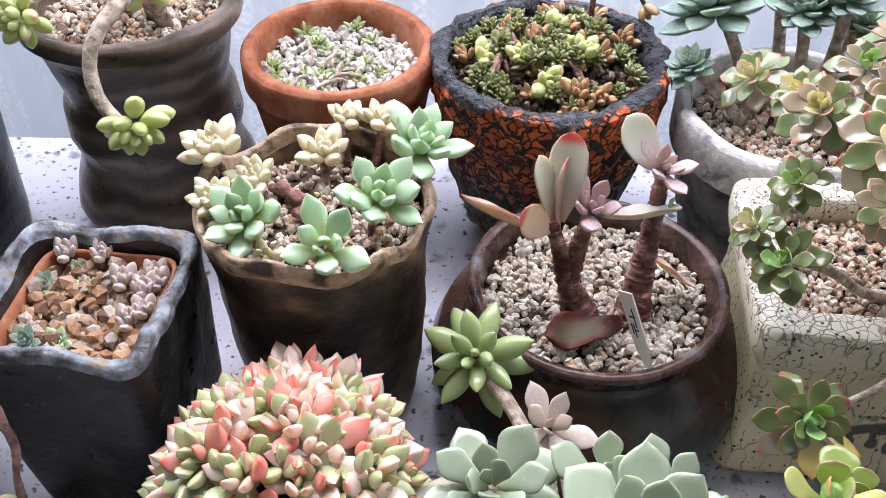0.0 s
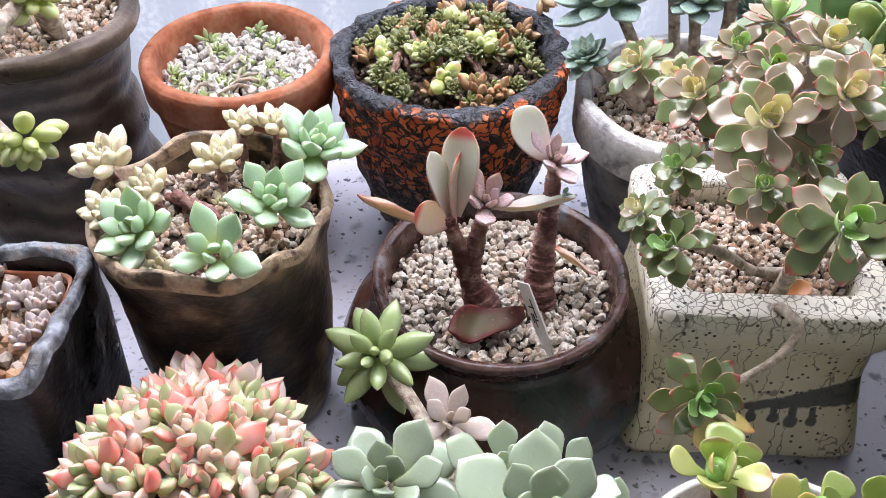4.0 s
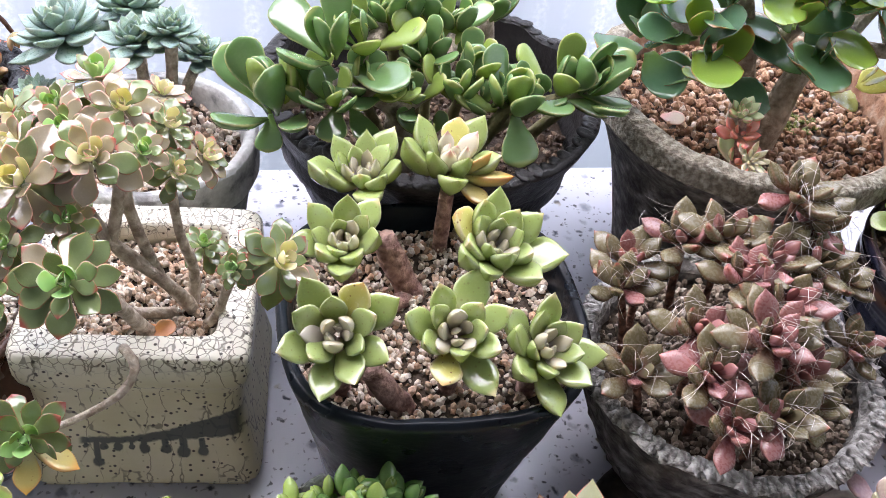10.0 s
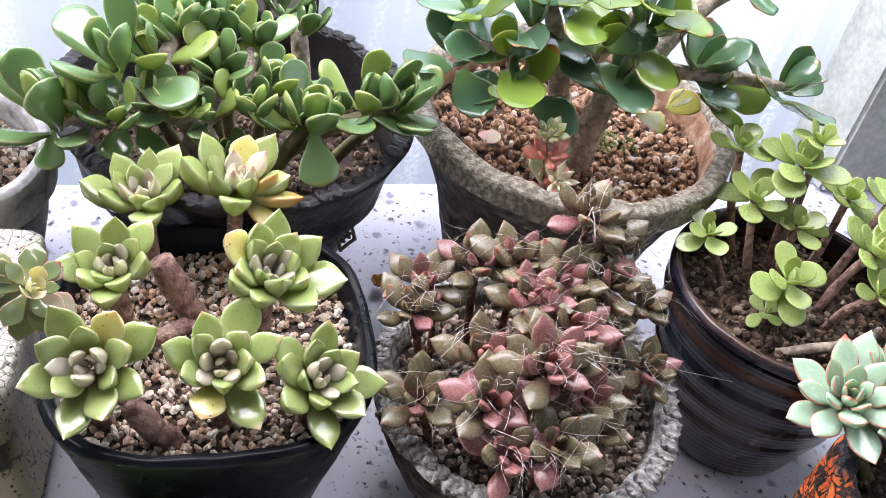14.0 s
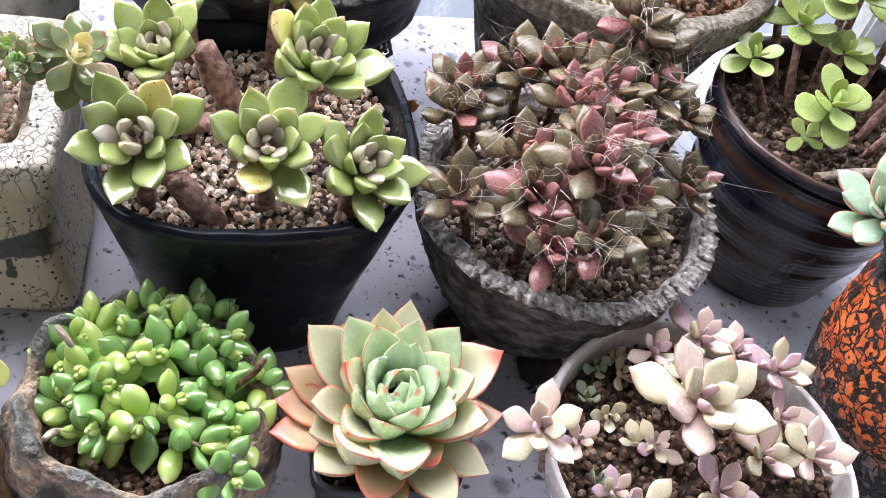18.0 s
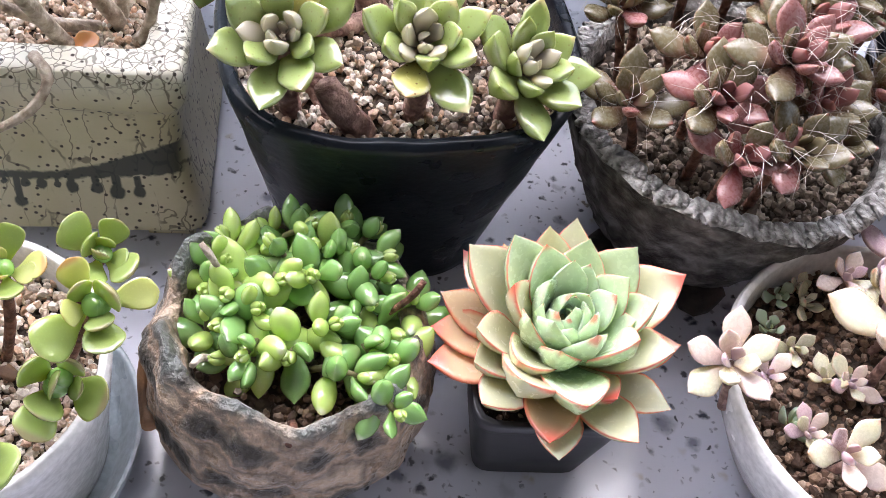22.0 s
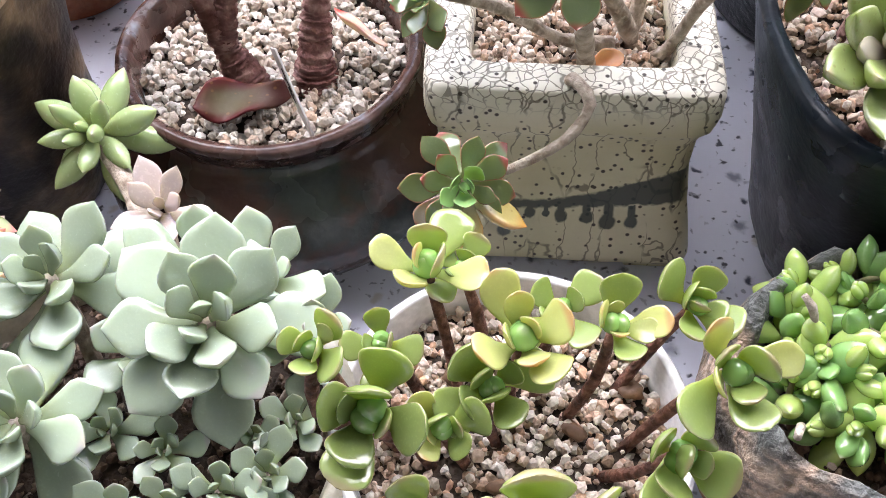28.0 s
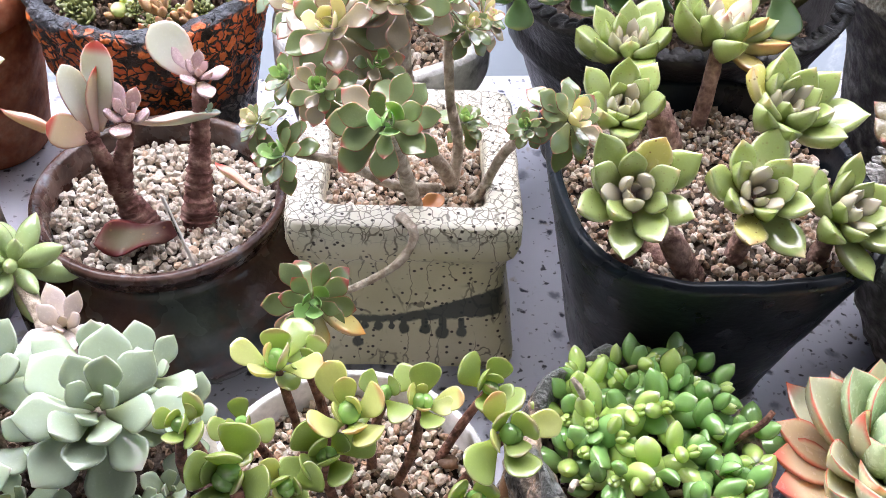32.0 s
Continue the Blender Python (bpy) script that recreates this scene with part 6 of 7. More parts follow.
stem(pl, [(-0.207, 0.295, 0.116), (-0.210, 0.283, 0.140), (-0.211, 0.272, 0.134), (-0.206, 0.263, 0.115), (-0.204, 0.260, 0.095), (-0.209, 0.258, 0.075), (-0.209, 0.254, 0.060)], [0.0022, 0.0022, 0.0024, 0.0022, 0.0024, 0.002, 0.002], BARK_PINK, 0.15, 1, "runner")
rosette(pl, (-0.212, 0.252, 0.060), (-0.4, -0.8, -0.1), 0.010, 10, k_cream, core=4, seed=140)
pl = plant("shrivelled_buds", (-0.158, 0.335, 0.112), "shrivelled whitish buds among amber pebbles")
SHRIVEL = leaf_material("shrivelled_leaf", (0.62, 0.57, 0.53), (0.52, 0.38, 0.35), (0.62, 0.54, 0.50), 0.1, 0.9, rough=0.7, vary=0.5, wax=0.2)
k_shr = blades(3, SHRIVEL, width=0.6, thick=0.4, curl=0.3, cup=0.0, shape="bean", rows=5, seg=7)
for i, (x, y) in enumerate([(-0.155, 0.352), (-0.158, 0.340), (-0.152, 0.345), (-0.170, 0.346), (-0.154, 0.325), (-0.160, 0.318), (-0.206, 0.367), (-0.186, 0.366)]):
    rosette(pl, (x, y, 0.120), (0.1, -0.2, 1), 0.0115, 11, k_shr, core=1, seed=700 + i, inner=85, outer=35, small=0.6)

# ---- rosettes in the slate pot ----
C = (-0.315, 0.305)
pl = plant("pale_rosette_plant", (*C, 0.090), "pale green rosettes on leaning stems")
for i, (x, y, z, R, kind, n) in enumerate([(-0.249, 0.336, 0.160, 0.027, "m", 24), (-0.296, 0.337, 0.150, 0.023, "m", 20), (-0.276, 0.327, 0.120, 0.016, "b", 12), (-0.268, 0.271, 0.130, 0.027, "m", 22)]):
    rosette(pl, (x, y, z), lean((x, y), C, 0.3, 0.35), R, n, k_mint if kind == "m" else k_blue, core=6, seed=150 + i, inner=75, outer=5, small=0.35, spread=0.12)
    rooted(pl, (x, y, z), C, 0.090, 0.0042, BARK, 0.6, 150 + i)
pl = plant("lime_rosettes", (-0.25, 0.23, 0.09), "bright lime-green rounded leaves")
for i, (x, y, z) in enumerate([(-0.268, 0.240, 0.120), (-0.238, 0.234, 0.116), (-0.290, 0.228, 0.112)]):
    rosette(pl, (x, y, z), (0, -0.3, 1), 0.019, 11, k_lime, core=4, seed=160 + i, inner=65, outer=5, small=0.4)
    stem(pl, [(x, y + 0.02, 0.088), (x, y, z)], [0.003, 0.0025], BARK_GREEN, 0.1, i)

# ---- rosy clump ----
C = (-0.076, 0.254)
pl = plant("rosy_sedum_clump", (*C, 0.070), "dense dome of rosy pink and green pointed rosettes")
rng = random.Random(12)
N = 44
for i in range(N):
    k = (i + 0.5) / N
    th = math.acos(1 - k * 0.86)
    a = i * 2.39996
    dx, dy, dz = math.sin(th) * math.cos(a), math.sin(th) * math.sin(a), math.cos(th)
    p = (C[0] + dx * 0.053 + rng.uniform(-.004, .004), C[1] + dy * 0.053 + rng.uniform(-.004, .004), 0.078 + dz * 0.044 + rng.uniform(-.005, .005))
    red = rng.random() < 0.5
    ax = (dx + rng.uniform(-.35, .35), dy + rng.uniform(-.35, .35), dz + 0.25)
    rosette(pl, p, ax, rng.uniform(0.0190, 0.0255), 12, (k_rosy_r * 2 + k_rosy_i * 2 + k_rosy) if red else (k_rosy * 2 + k_rosy_r + k_rosy_i * 2), core=3, cores=k_rosy_i if red else k_rosy, seed=500 + i, spin=rng.uniform(0, 360), inner=78, outer=8, small=0.5, spread=0.14, jitter=12)
stones("soil_mound", (*C, 0), 0.046, 0.066, 120, 0.006, EARTH, "dark soil under the rosy clump", soil=SOIL, seed=40, hump=0.026)

# ---- ghost rosettes in the speckled pot ----
C = (0.040, 0.180)
pl = plant("ghost_rosette_plant", (*C, 0.066), "powdery pale grey-green rosettes, crowded")
heads = [(0.080, 0.198, 0.128, 0.036, 14), (0.018, 0.226, 0.118, 0.033, 12), (0.016, 0.172, 0.112, 0.030, 12), (-0.020, 0.198, 0.108, 0.026, 12), (0.094, 0.226, 0.112, 0.020, 9), (0.070, 0.232, 0.112, 0.021, 9), (0.112, 0.206, 0.104, 0.018, 9), (0.050, 0.206, 0.098, 0.018, 10)]
offsets = [(0.082, 0.152, 0.096, 0.014, 9), (0.066, 0.148, 0.094, 0.013, 9), (0.062, 0.168, 0.094, 0.012, 9), (0.098, 0.158, 0.094, 0.013, 9), (0.100, 0.140, 0.088, 0.013, 9), (0.048, 0.148, 0.086, 0.013, 9), (0.106, 0.178, 0.092, 0.014, 9), (0.084, 0.134, 0.086, 0.012, 9), (0.000, 0.146, 0.096, 0.017, 10), (0.030, 0.136, 0.086, 0.014, 9), (0.040, 0.178, 0.090, 0.014, 9), (0.092, 0.172, 0.094, 0.011, 8)]
for i, (x, y, z, R, n) in enumerate(heads + offsets):
    big = R > 0.025
    rosette(pl, (x, y, z), lean((x, y), C, 0.35, 0.42 if big else 0.3), R * (1.04 if big else 1.22), n + 4 if big else n + 1, k_ghost, core=3, seed=170 + i, spin=i * 47, inner=62 if big else 66, outer=-26 if big else 0, small=0.34, spread=0.10, power=0.78, drop=0.3 if big else 0.12, jitter=8)
    rooted(pl, (x, y, z), C, 0.066, 0.0034 if big else 0.002, BARK, 0.75, 170 + i)
pl = plant("trailing_ghost_plant", (0.045, 0.235, 0.066), "pale rosettes on bare stems that lean out of the speckled pot")
stem(pl, [(0.050, 0.222, 0.070), (0.046, 0.246, 0.090), (0.032, 0.285, 0.092), (0.018, 0.308, 0.096)], [0.0042, 0.0042, 0.004, 0.0038], BARK, 0.10, 1)
stem(pl, [(0.058, 0.225, 0.070), (0.054, 0.250, 0.092), (0.049, 0.268, 0.092)], [0.0034, 0.003, 0.003], BARK, 0.07, 2)
GREEN_GHOST = leaf_material("green_ghost_leaf", (0.36, 0.48, 0.17), (0.48, 0.50, 0.26), (0.50, 0.58, 0.28), 0.1, 0.93, heart=(0.46, 0.54, 0.20), rough=0.34, bloom=0.10, vary=0.6, wax=0.5)
rosette(pl, (0.013, 0.310, 0.104), (-0.1, -0.5, 0.6), 0.0315, 17, blades(4, GREEN_GHOST, width=0.44, thick=0.36, curl=0.16, cup=0.06, shape="bean", seg=14), core=4, seed=190, inner=70, outer=-34, small=0.42, drop=0.45)
rosette(pl, (0.048, 0.271, 0.098), (0.1, -0.45, 1), 0.0255, 10, k_ghost_p, core=3, seed=191, inner=72, outer=-6, small=0.40, spread=0.08)

# ---- small jade in the white pot ----
C = (0.182, 0.180)
pl = plant("small_jade_plant", (*C, 0.067), "branching small jade plant with rounded lime leaves")
for i, (x, y, z, R, kind, n, outer, front) in enumerate([
        (0.154, 0.213, 0.137, 0.023, "m", 8, 8, 0.0), (0.247, 0.208, 0.116, 0.0185, "j", 9, 30, 0.35), (0.248, 0.172, 0.133, 0.0225, "j", 9, 22, 0.4), (0.233, 0.156, 0.108, 0.0215, "j", 8, 28, 0.5),
        (0.184, 0.186, 0.133, 0.0245, "y", 9, 26, 0.0), (0.215, 0.192, 0.130, 0.0185, "m", 8, 20, 0.1), (0.174, 0.178, 0.118, 0.0205, "j", 9, 16, 0.4), (0.135, 0.166, 0.128, 0.0235, "j", 9, 26, 0.4),
        (0.157, 0.165, 0.116, 0.0175, "j", 8, 24, 0.5), (0.181, 0.126, 0.130, 0.0270, "j", 8, 34, 0.35), (0.208, 0.132, 0.116, 0.0245, "j", 8, 34, 0.35)]
        + [(0.137, 0.200, 0.112, 0.0160, "j", 8, 10, 0.2), (0.166, 0.216, 0.132, 0.0130, "j", 7, 20, 0.0), (0.150, 0.135, 0.110, 0.0190, "j", 8, 24, 0.4), (0.119, 0.176, 0.150, 0.0150, "j", 8, 24, 0.2), (0.200, 0.205, 0.120, 0.0170, "j", 7, 10, 0.0)]):
    z -= 0.006
    rosette(pl, (x, y, z), lean((x, y), C, 0.40, front + 0.3), R * 1.12, n + 1, k_jade_y if kind == "y" else k_jade + k_jade_y[:i % 3] if kind == "j" else k_jade + k_jade_y * 2, core=2, cores=k_bud, seed=200 + i, spin=i * 50, inner=80, outer=outer, small=0.40, spread=0.07, pair=True, jitter=17)
    rooted(pl, (x, y, z), C, 0.067, 0.0022, BARK_RED, 0.62, 200 + i)
stem(pl, [(0.152, 0.168, 0.088), (0.134, 0.164, 0.112), (0.117, 0.168, 0.118), (0.119, 0.175, 0.148)], [0.0026, 0.0024, 0.0023, 0.0020], BARK_RED, 0.2, 8)

# ---- bean sedum ----
C = (0.3225, 0.190)
pl = plant("bean_sedum_clump", (*C, 0.066), "dense glossy green bean-leaved sedum")
rng = random.Random(14)


def shoot(owner, root, tip, L, pairs, kinds, young, bark, seed):
    """A leafy sprig: crossed pairs of leaves down a short stem, a bud of small ones on top."""
    r = random.Random(seed)
    a, b = Vector(root), Vector(tip)
    axis = (b - a).normalized()
    stem(owner, [a, (a + b) / 2 + Vector((r.uniform(-.003, .003), r.uniform(-.003, .003), 0.004)), b], [0.0015, 0.0014, 0.0012], bark, 0.1, seed)
    W = Matrix.Translation(b) @ turn_to(axis, r.uniform(0, 360))
    bud = [(r.choice(young), pose(0, 0, 0, 0, 0, k * 120 + r.uniform(-20, 20)) @ pose(0, 0.0006, 0, 76, 0, 0) @ Matrix.Diagonal((L * 0.38,) * 3 + (1,))) for k in range(3)]
    v, f, u = joined(bud)
    ob = part("sprig", mesh("bud", v, f, u, bud[0][0].materials[0]), owner, W)
    for i in range(pairs):
        size = L * (0.72, 0.95, 1.0, 0.92, 0.85)[i]
        for side in (0, 180):
            m = pose(0, 0, -0.0022 - 0.0056 * i, 0, 0, i * 90 + side + r.uniform(-16, 16)) @ pose(0, 0.0012, 0, 42 - 21 * i + r.uniform(-10, 10), 0, r.uniform(-14, 14))
            k = size * r.uniform(0.88, 1.1)
            part("leaf", r.choice(kinds), ob, W @ m @ Matrix.Diagonal((k, k, k, 1)))
    return ob


N = 32
for i in range(N):
    k = (i + 0.5) / N
    th = math.acos(1 - k * 0.86)
    a = i * 2.39996 + 0.3
    dx, dy, dz = math.sin(th) * math.cos(a), math.sin(th) * math.sin(a), math.cos(th)
    if dy < -0.70 and dx < 0.2:
        continue
    p = Vector((C[0] + 0.005 + dx * 0.046 + rng.uniform(-.004, .004), C[1] + 0.005 + dy * 0.048 + rng.uniform(-.004, .004), 0.072 + dz * 0.024 + rng.uniform(-.006, .007) + (0.007 if dy > 0.2 else 0)))
    light = math.hypot(p[0] - 0.312, p[1] - 0.158) < 0.032 or rng.random() < 0.16
    d = Vector((dx * 0.6 + rng.uniform(-.7, .7), dy * 0.6 + rng.uniform(-.7, .5) - 0.2, dz * 0.5 + 0.45)).normalized()
    shoot(pl, p - d * 0.026, p, rng.uniform(0.0190, 0.0238), 3, (k_bean_l * 3 + k_bean) if light else k_bean * 3 + k_bean_l, k_bean_l, BARK_GREEN, 400 + i)
shoot(pl, (0.350, 0.156, 0.074), (0.359, 0.136, 0.090), 0.0165, 3, k_bean, k_bean_l, BARK_GREEN, 491)
stem(pl, [(0.300, 0.205, 0.070), (0.291, 0.204, 0.106), (0.286, 0.208, 0.114)], [0.0018, 0.0016, 0.0014], BARK, 0.15, 1)
stem(pl, [(0.355, 0.190, 0.070), (0.370, 0.184, 0.098), (0.376, 0.186, 0.108)], [0.0018, 0.0016, 0.0014], BARK_RED, 0.15, 2)
stem(pl, [(0.318, 0.150, 0.064), (0.319, 0.140, 0.074), (0.316, 0.132, 0.078)], [0.0018, 0.0016, 0.0014], BARK_RED, 0.15, 3)
stem(pl, [(0.292, 0.180, 0.066), (0.284, 0.172, 0.084), (0.280, 0.166, 0.088)], [0.0018, 0.0017, 0.0015], BARK, 0.15, 4)

# ---- large red-edged rosette ----
pl = plant("red_edged_rosette", (0.436, 0.168, 0.060), "large pale-green rosette with red-edged pointed leaves")
W0 = (0.438, 0.170, 0.086)
rng = random.Random(15)
W = Matrix.Translation(W0) @ turn_to((-0.02, -0.12, 1), 20)
spots = leaf_spots(0.0650, 46, inner=80, outer=20, small=0.26, spread=0.16, drop=0.30, power=1.05, rng=rng, jitter=7)
for m, L, k in spots:
    L *= 1.0 if k < 0.84 else 0.80
    part("leaf", rng.choice(k_agave_low if k > 0.95 else k_agave_out if k > 0.70 or (k > 0.5 and rng.random() < 0.25) else k_agave_in if k < 0.42 else k_agave), pl, W @ m @ Matrix.Diagonal((L, L, L, 1)))
for k in range(11):
    a = k * 360 / 11 + rng.uniform(-10, 10)
    L = rng.uniform(0.044, 0.052)
    part("leaf", rng.choice(k_agave_low + k_agave_out[:2]), pl, Matrix.Translation((0.437, 0.168, 0.068)) @ pose(0, 0, 0, 0, 0, a) @ pose(0, 0.012, 0, rng.uniform(2, 14), 0, rng.uniform(-8, 8)) @ Matrix.Diagonal((L, L, L, 1)))
stem(pl, [(0.436, 0.169, 0.050), (0.434, 0.170, 0.078), (0.432, 0.171, 0.095)], [0.010, 0.009, 0.006], BARK_GREEN, 0.08, 1)
stones("gravel", (0.436, 0.168, 0), 0.031, 0.058, 130, 0.0055, EARTH, "dark gravel in the nursery pot", square=7.0, turn=-8, soil=SOIL, seed=15)

# ---- pearl-pink rosettes in the white bowl ----
C = (0.594, 0.128)
pl = plant("pearl_pink_plant", (*C, 0.064), "scattered pearl-pink pointed rosettes")
for i, (x, y, z, R, n) in enumerate([
        (0.586, 0.140, 0.110, 0.031, 12), (0.613, 0.188, 0.095, 0.019, 9), (0.586, 0.186, 0.088, 0.015, 8), (0.650, 0.163, 0.095, 0.019, 9), (0.503, 0.140, 0.100, 0.021, 10), (0.573, 0.137, 0.073, 0.012, 9), (0.623, 0.119, 0.086, 0.019, 9),
        (0.541, 0.115, 0.074, 0.012, 9), (0.648, 0.114, 0.090, 0.019, 9), (0.593, 0.104, 0.082, 0.019, 9), (0.632, 0.178, 0.092, 0.017, 8), (0.545, 0.098, 0.088, 0.019, 8), (0.600, 0.178, 0.090, 0.016, 8), (0.645, 0.140, 0.084, 0.016, 8), (0.600, 0.162, 0.080, 0.014, 8), (0.628, 0.140, 0.080, 0.014, 8), (0.572, 0.078, 0.080, 0.016, 8), (0.527, 0.140, 0.084, 0.012, 7)]):
    rosette(pl, (x, y, z), lean((x, y), C, 0.35, 0.3), R * 1.16, n, (k_pearl_g * 2 + k_pearl) if i in (0, 4, 6) else (k_pearl + k_pearl_g + k_pearl_l), core=2, cores=k_pearl_l, seed=230 + i, inner=72, outer=5, small=0.42, spread=0.12)
    rooted(pl, (x, y, z), C, 0.064, 0.0022, BARK_PINK, 0.88, 230 + i)

# ---- opal rosettes in the navy pot ----
C = (0.381, 0.318)
pl = plant("opal_rosette_plant", (*C, 0.120), "opal-green rosettes with mauve hearts on thick stems")
for i, (x, y, z, R, n, ax, ay) in enumerate([
        (0.324, 0.278, 0.162, 0.033, 17, -0.25, -0.75), (0.383, 0.272, 0.162, 0.031, 17, 0, -0.6), (0.430, 0.267, 0.152, 0.030, 18, 0.3, -0.5), (0.411, 0.319, 0.176, 0.033, 21, 0.15, -0.35), (0.400, 0.390, 0.178, 0.034, 14, 0.1, -0.05),
        (0.334, 0.341, 0.164, 0.029, 17, -0.15, -0.4), (0.350, 0.394, 0.168, 0.031, 17, -0.1, -0.1)]):
    rosette(pl, (x, y, z), (ax, ay, 1), R * 1.10, n + 2, k_opal * 3 + k_opal_y[:1 + i % 2], core=7, cores=k_opal_h, seed=250 + i, spin=i * 31, inner=72, outer=12 if i < 3 else 24, small=0.32, spread=0.12, power=0.9, jitter=10)
    rooted(pl, (x, y - 0.004, z), C, 0.121, 0.0048, BARK_PINK, 0.93, 250 + i)
stem(pl, [(0.347, 0.270, 0.118), (0.340, 0.285, 0.124), (0.335, 0.290, 0.135)], [0.005, 0.0052, 0.005], BARK_PINK, 0.1, 1)

stem(pl, [(0.376, 0.345, 0.116), (0.368, 0.348, 0.134), (0.357, 0.352, 0.158)], [0.0088, 0.0082, 0.0070], BARK_PINK, 0.12, 2)
stem(pl, [(0.360, 0.263, 0.116), (0.350, 0.262, 0.132), (0.341, 0.264, 0.147)], [0.0068, 0.0064, 0.0056], BARK_PINK, 0.12, 3)
stem(pl, [(0.372, 0.340, 0.120), (0.355, 0.327, 0.126), (0.340, 0.318, 0.132)], [0.0058, 0.0050, 0.0042], BARK_PINK, 0.12, 4)
FLUSHED = leaf_material("orange_flushed_leaf", (0.56, 0.50, 0.20), (0.66, 0.32, 0.09), (0.62, 0.36, 0.16), 0.3, 0.66, heart=(0.52, 0.54, 0.26), rough=0.3, edge_soft=0.4, speck=0.4)
k_flush = blades(2, FLUSHED, width=0.50, thick=0.26, curl=0.12, cup=0.16, shape="drop", keel=0.4)
single(pl, (0.406, 0.384, 0.176), (0.436, 0.374, 0.178), k_flush, 1.0, -20, pick=0)
single(pl, (0.405, 0.386, 0.176), (0.423, 0.379, 0.192), k_flush, 1.1, -30, pick=1)
single(pl, (0.404, 0.382, 0.174), (0.420, 0.362, 0.168), k_flush, 1.0, 0, pick=1)

# a yellowed leaf on the hanging variegated head
single(VARIEGATED, (0.172, 0.270, 0.103), (0.193, 0.260, 0.090), k_flush, 1.25, -20, pick=0)
single(VARIEGATED, (0.170, 0.268, 0.102), (0.170, 0.252, 0.086), k_flush, 1.2, 0, pick=1)

# ---- glossy jade in the black pot ----
C = (0.414, 0.500)
pl = plant("glossy_jade_plant", (*C, 0.119), "dense glossy jade plant with spoon-shaped green leaves")
stem(pl, [(0.386, 0.470, 0.112), (0.386, 0.468, 0.145), (0.378, 0.462, 0.172), (0.356, 0.462, 0.186), (0.328, 0.462, 0.182), (0.303, 0.460, 0.172)], [0.0105, 0.0098, 0.0090, 0.0074, 0.0056, 0.0042], BARK, 0.22, 1)
stem(pl, [(0.380, 0.463, 0.170), (0.398, 0.462, 0.184), (0.408, 0.470, 0.194), (0.418, 0.490, 0.205)], [0.0085, 0.0076, 0.0062, 0.0050], BARK, 0.20, 2)
stem(pl, [(0.365, 0.462, 0.184), (0.362, 0.472, 0.200), (0.372, 0.495, 0.210)], [0.0068, 0.0058, 0.0045], BARK, 0.18, 3)
stem(pl, [(0.405, 0.442, 0.116), (0.418, 0.436, 0.140), (0.434, 0.436, 0.166), (0.448, 0.440, 0.186)], [0.0072, 0.0064, 0.0055, 0.0045], BARK_GREEN, 0.12, 4)
stem(pl, [(0.430, 0.452, 0.150), (0.462, 0.458, 0.168), (0.505, 0.460, 0.182)], [0.0055, 0.0050, 0.0040], BARK_GREEN, 0.12, 5)
stem(pl, [(0.462, 0.545, 0.112), (0.460, 0.548, 0.150), (0.456, 0.550, 0.186)], [0.0075, 0.0066, 0.0055], BARK, 0.15, 6)
crest = [(0.338, 0.470, 0.204, 0.050, 8), (0.357, 0.480, 0.206, 0.040, 8), (0.377, 0.500, 0.207, 0.038, 9), (0.391, 0.500, 0.210, 0.040, 9), (0.408, 0.510, 0.206, 0.038, 9), (0.421, 0.500, 0.203, 0.034, 8), (0.394, 0.470, 0.202, 0.036, 8), (0.366, 0.520, 0.206, 0.036, 8), (0.446, 0.560, 0.196, 0.038, 7), (0.458, 0.550, 0.184, 0.036, 7), (0.404, 0.480, 0.195, 0.034, 8)]
skirt = [(0.301, 0.460, 0.172, 0.054, 9), (0.320, 0.460, 0.178, 0.040, 8), (0.336, 0.450, 0.182, 0.034, 8), (0.356, 0.460, 0.186, 0.032, 8), (0.371, 0.452, 0.190, 0.030, 7), (0.388, 0.446, 0.186, 0.028, 7), (0.414, 0.450, 0.186, 0.036, 9), (0.430, 0.470, 0.190, 0.034, 8), (0.434, 0.450, 0.180, 0.032, 8), (0.448, 0.442, 0.184, 0.044, 9), (0.487, 0.460, 0.184, 0.040, 8), (0.506, 0.460, 0.182, 0.046, 9), (0.466, 0.452, 0.180, 0.034, 7), (0.398, 0.440, 0.162, 0.026, 6)]
for i, (x, y, z, R, n) in enumerate(crest + skirt):
    rosette(pl, (x, y, z), lean((x, y), C, 0.35, 0.12), R, n, k_ovata * 2 + k_ovata_l * (1 + 2 * (i % 5 == 1)), core=2, seed=270 + i, spin=i * 40, inner=84, outer=34 if i % 3 else 14, power=1.2, small=0.58, spread=0.10, pair=True, jitter=16)
    if i % 4 == 2:
        rooted(pl, (x, y, z), C, 0.119, 0.0040, BARK_GREEN, 0.55, 270 + i)
single(pl, (0.449, 0.434, 0.187), (0.453, 0.412, 0.158), k_ovata, 1.45, 0, pick=0)
single(pl, (0.455, 0.440, 0.188), (0.486, 0.428, 0.186), k_ovata, 1.30, -8, pick=2)
single(pl, (0.340, 0.450, 0.182), (0.334, 0.428, 0.168), k_ovata, 1.40, 6, pick=3)
single(pl, (0.348, 0.452, 0.182), (0.357, 0.426, 0.168), k_ovata, 1.30, -6, pick=4)
single(pl, (0.300, 0.458, 0.170), (0.298, 0.440, 0.152), k_ovata, 1.30, 6, pick=5)
single(pl, (0.500, 0.458, 0.182), (0.530, 0.440, 0.180), k_ovata, 1.00, -10, pick=1)

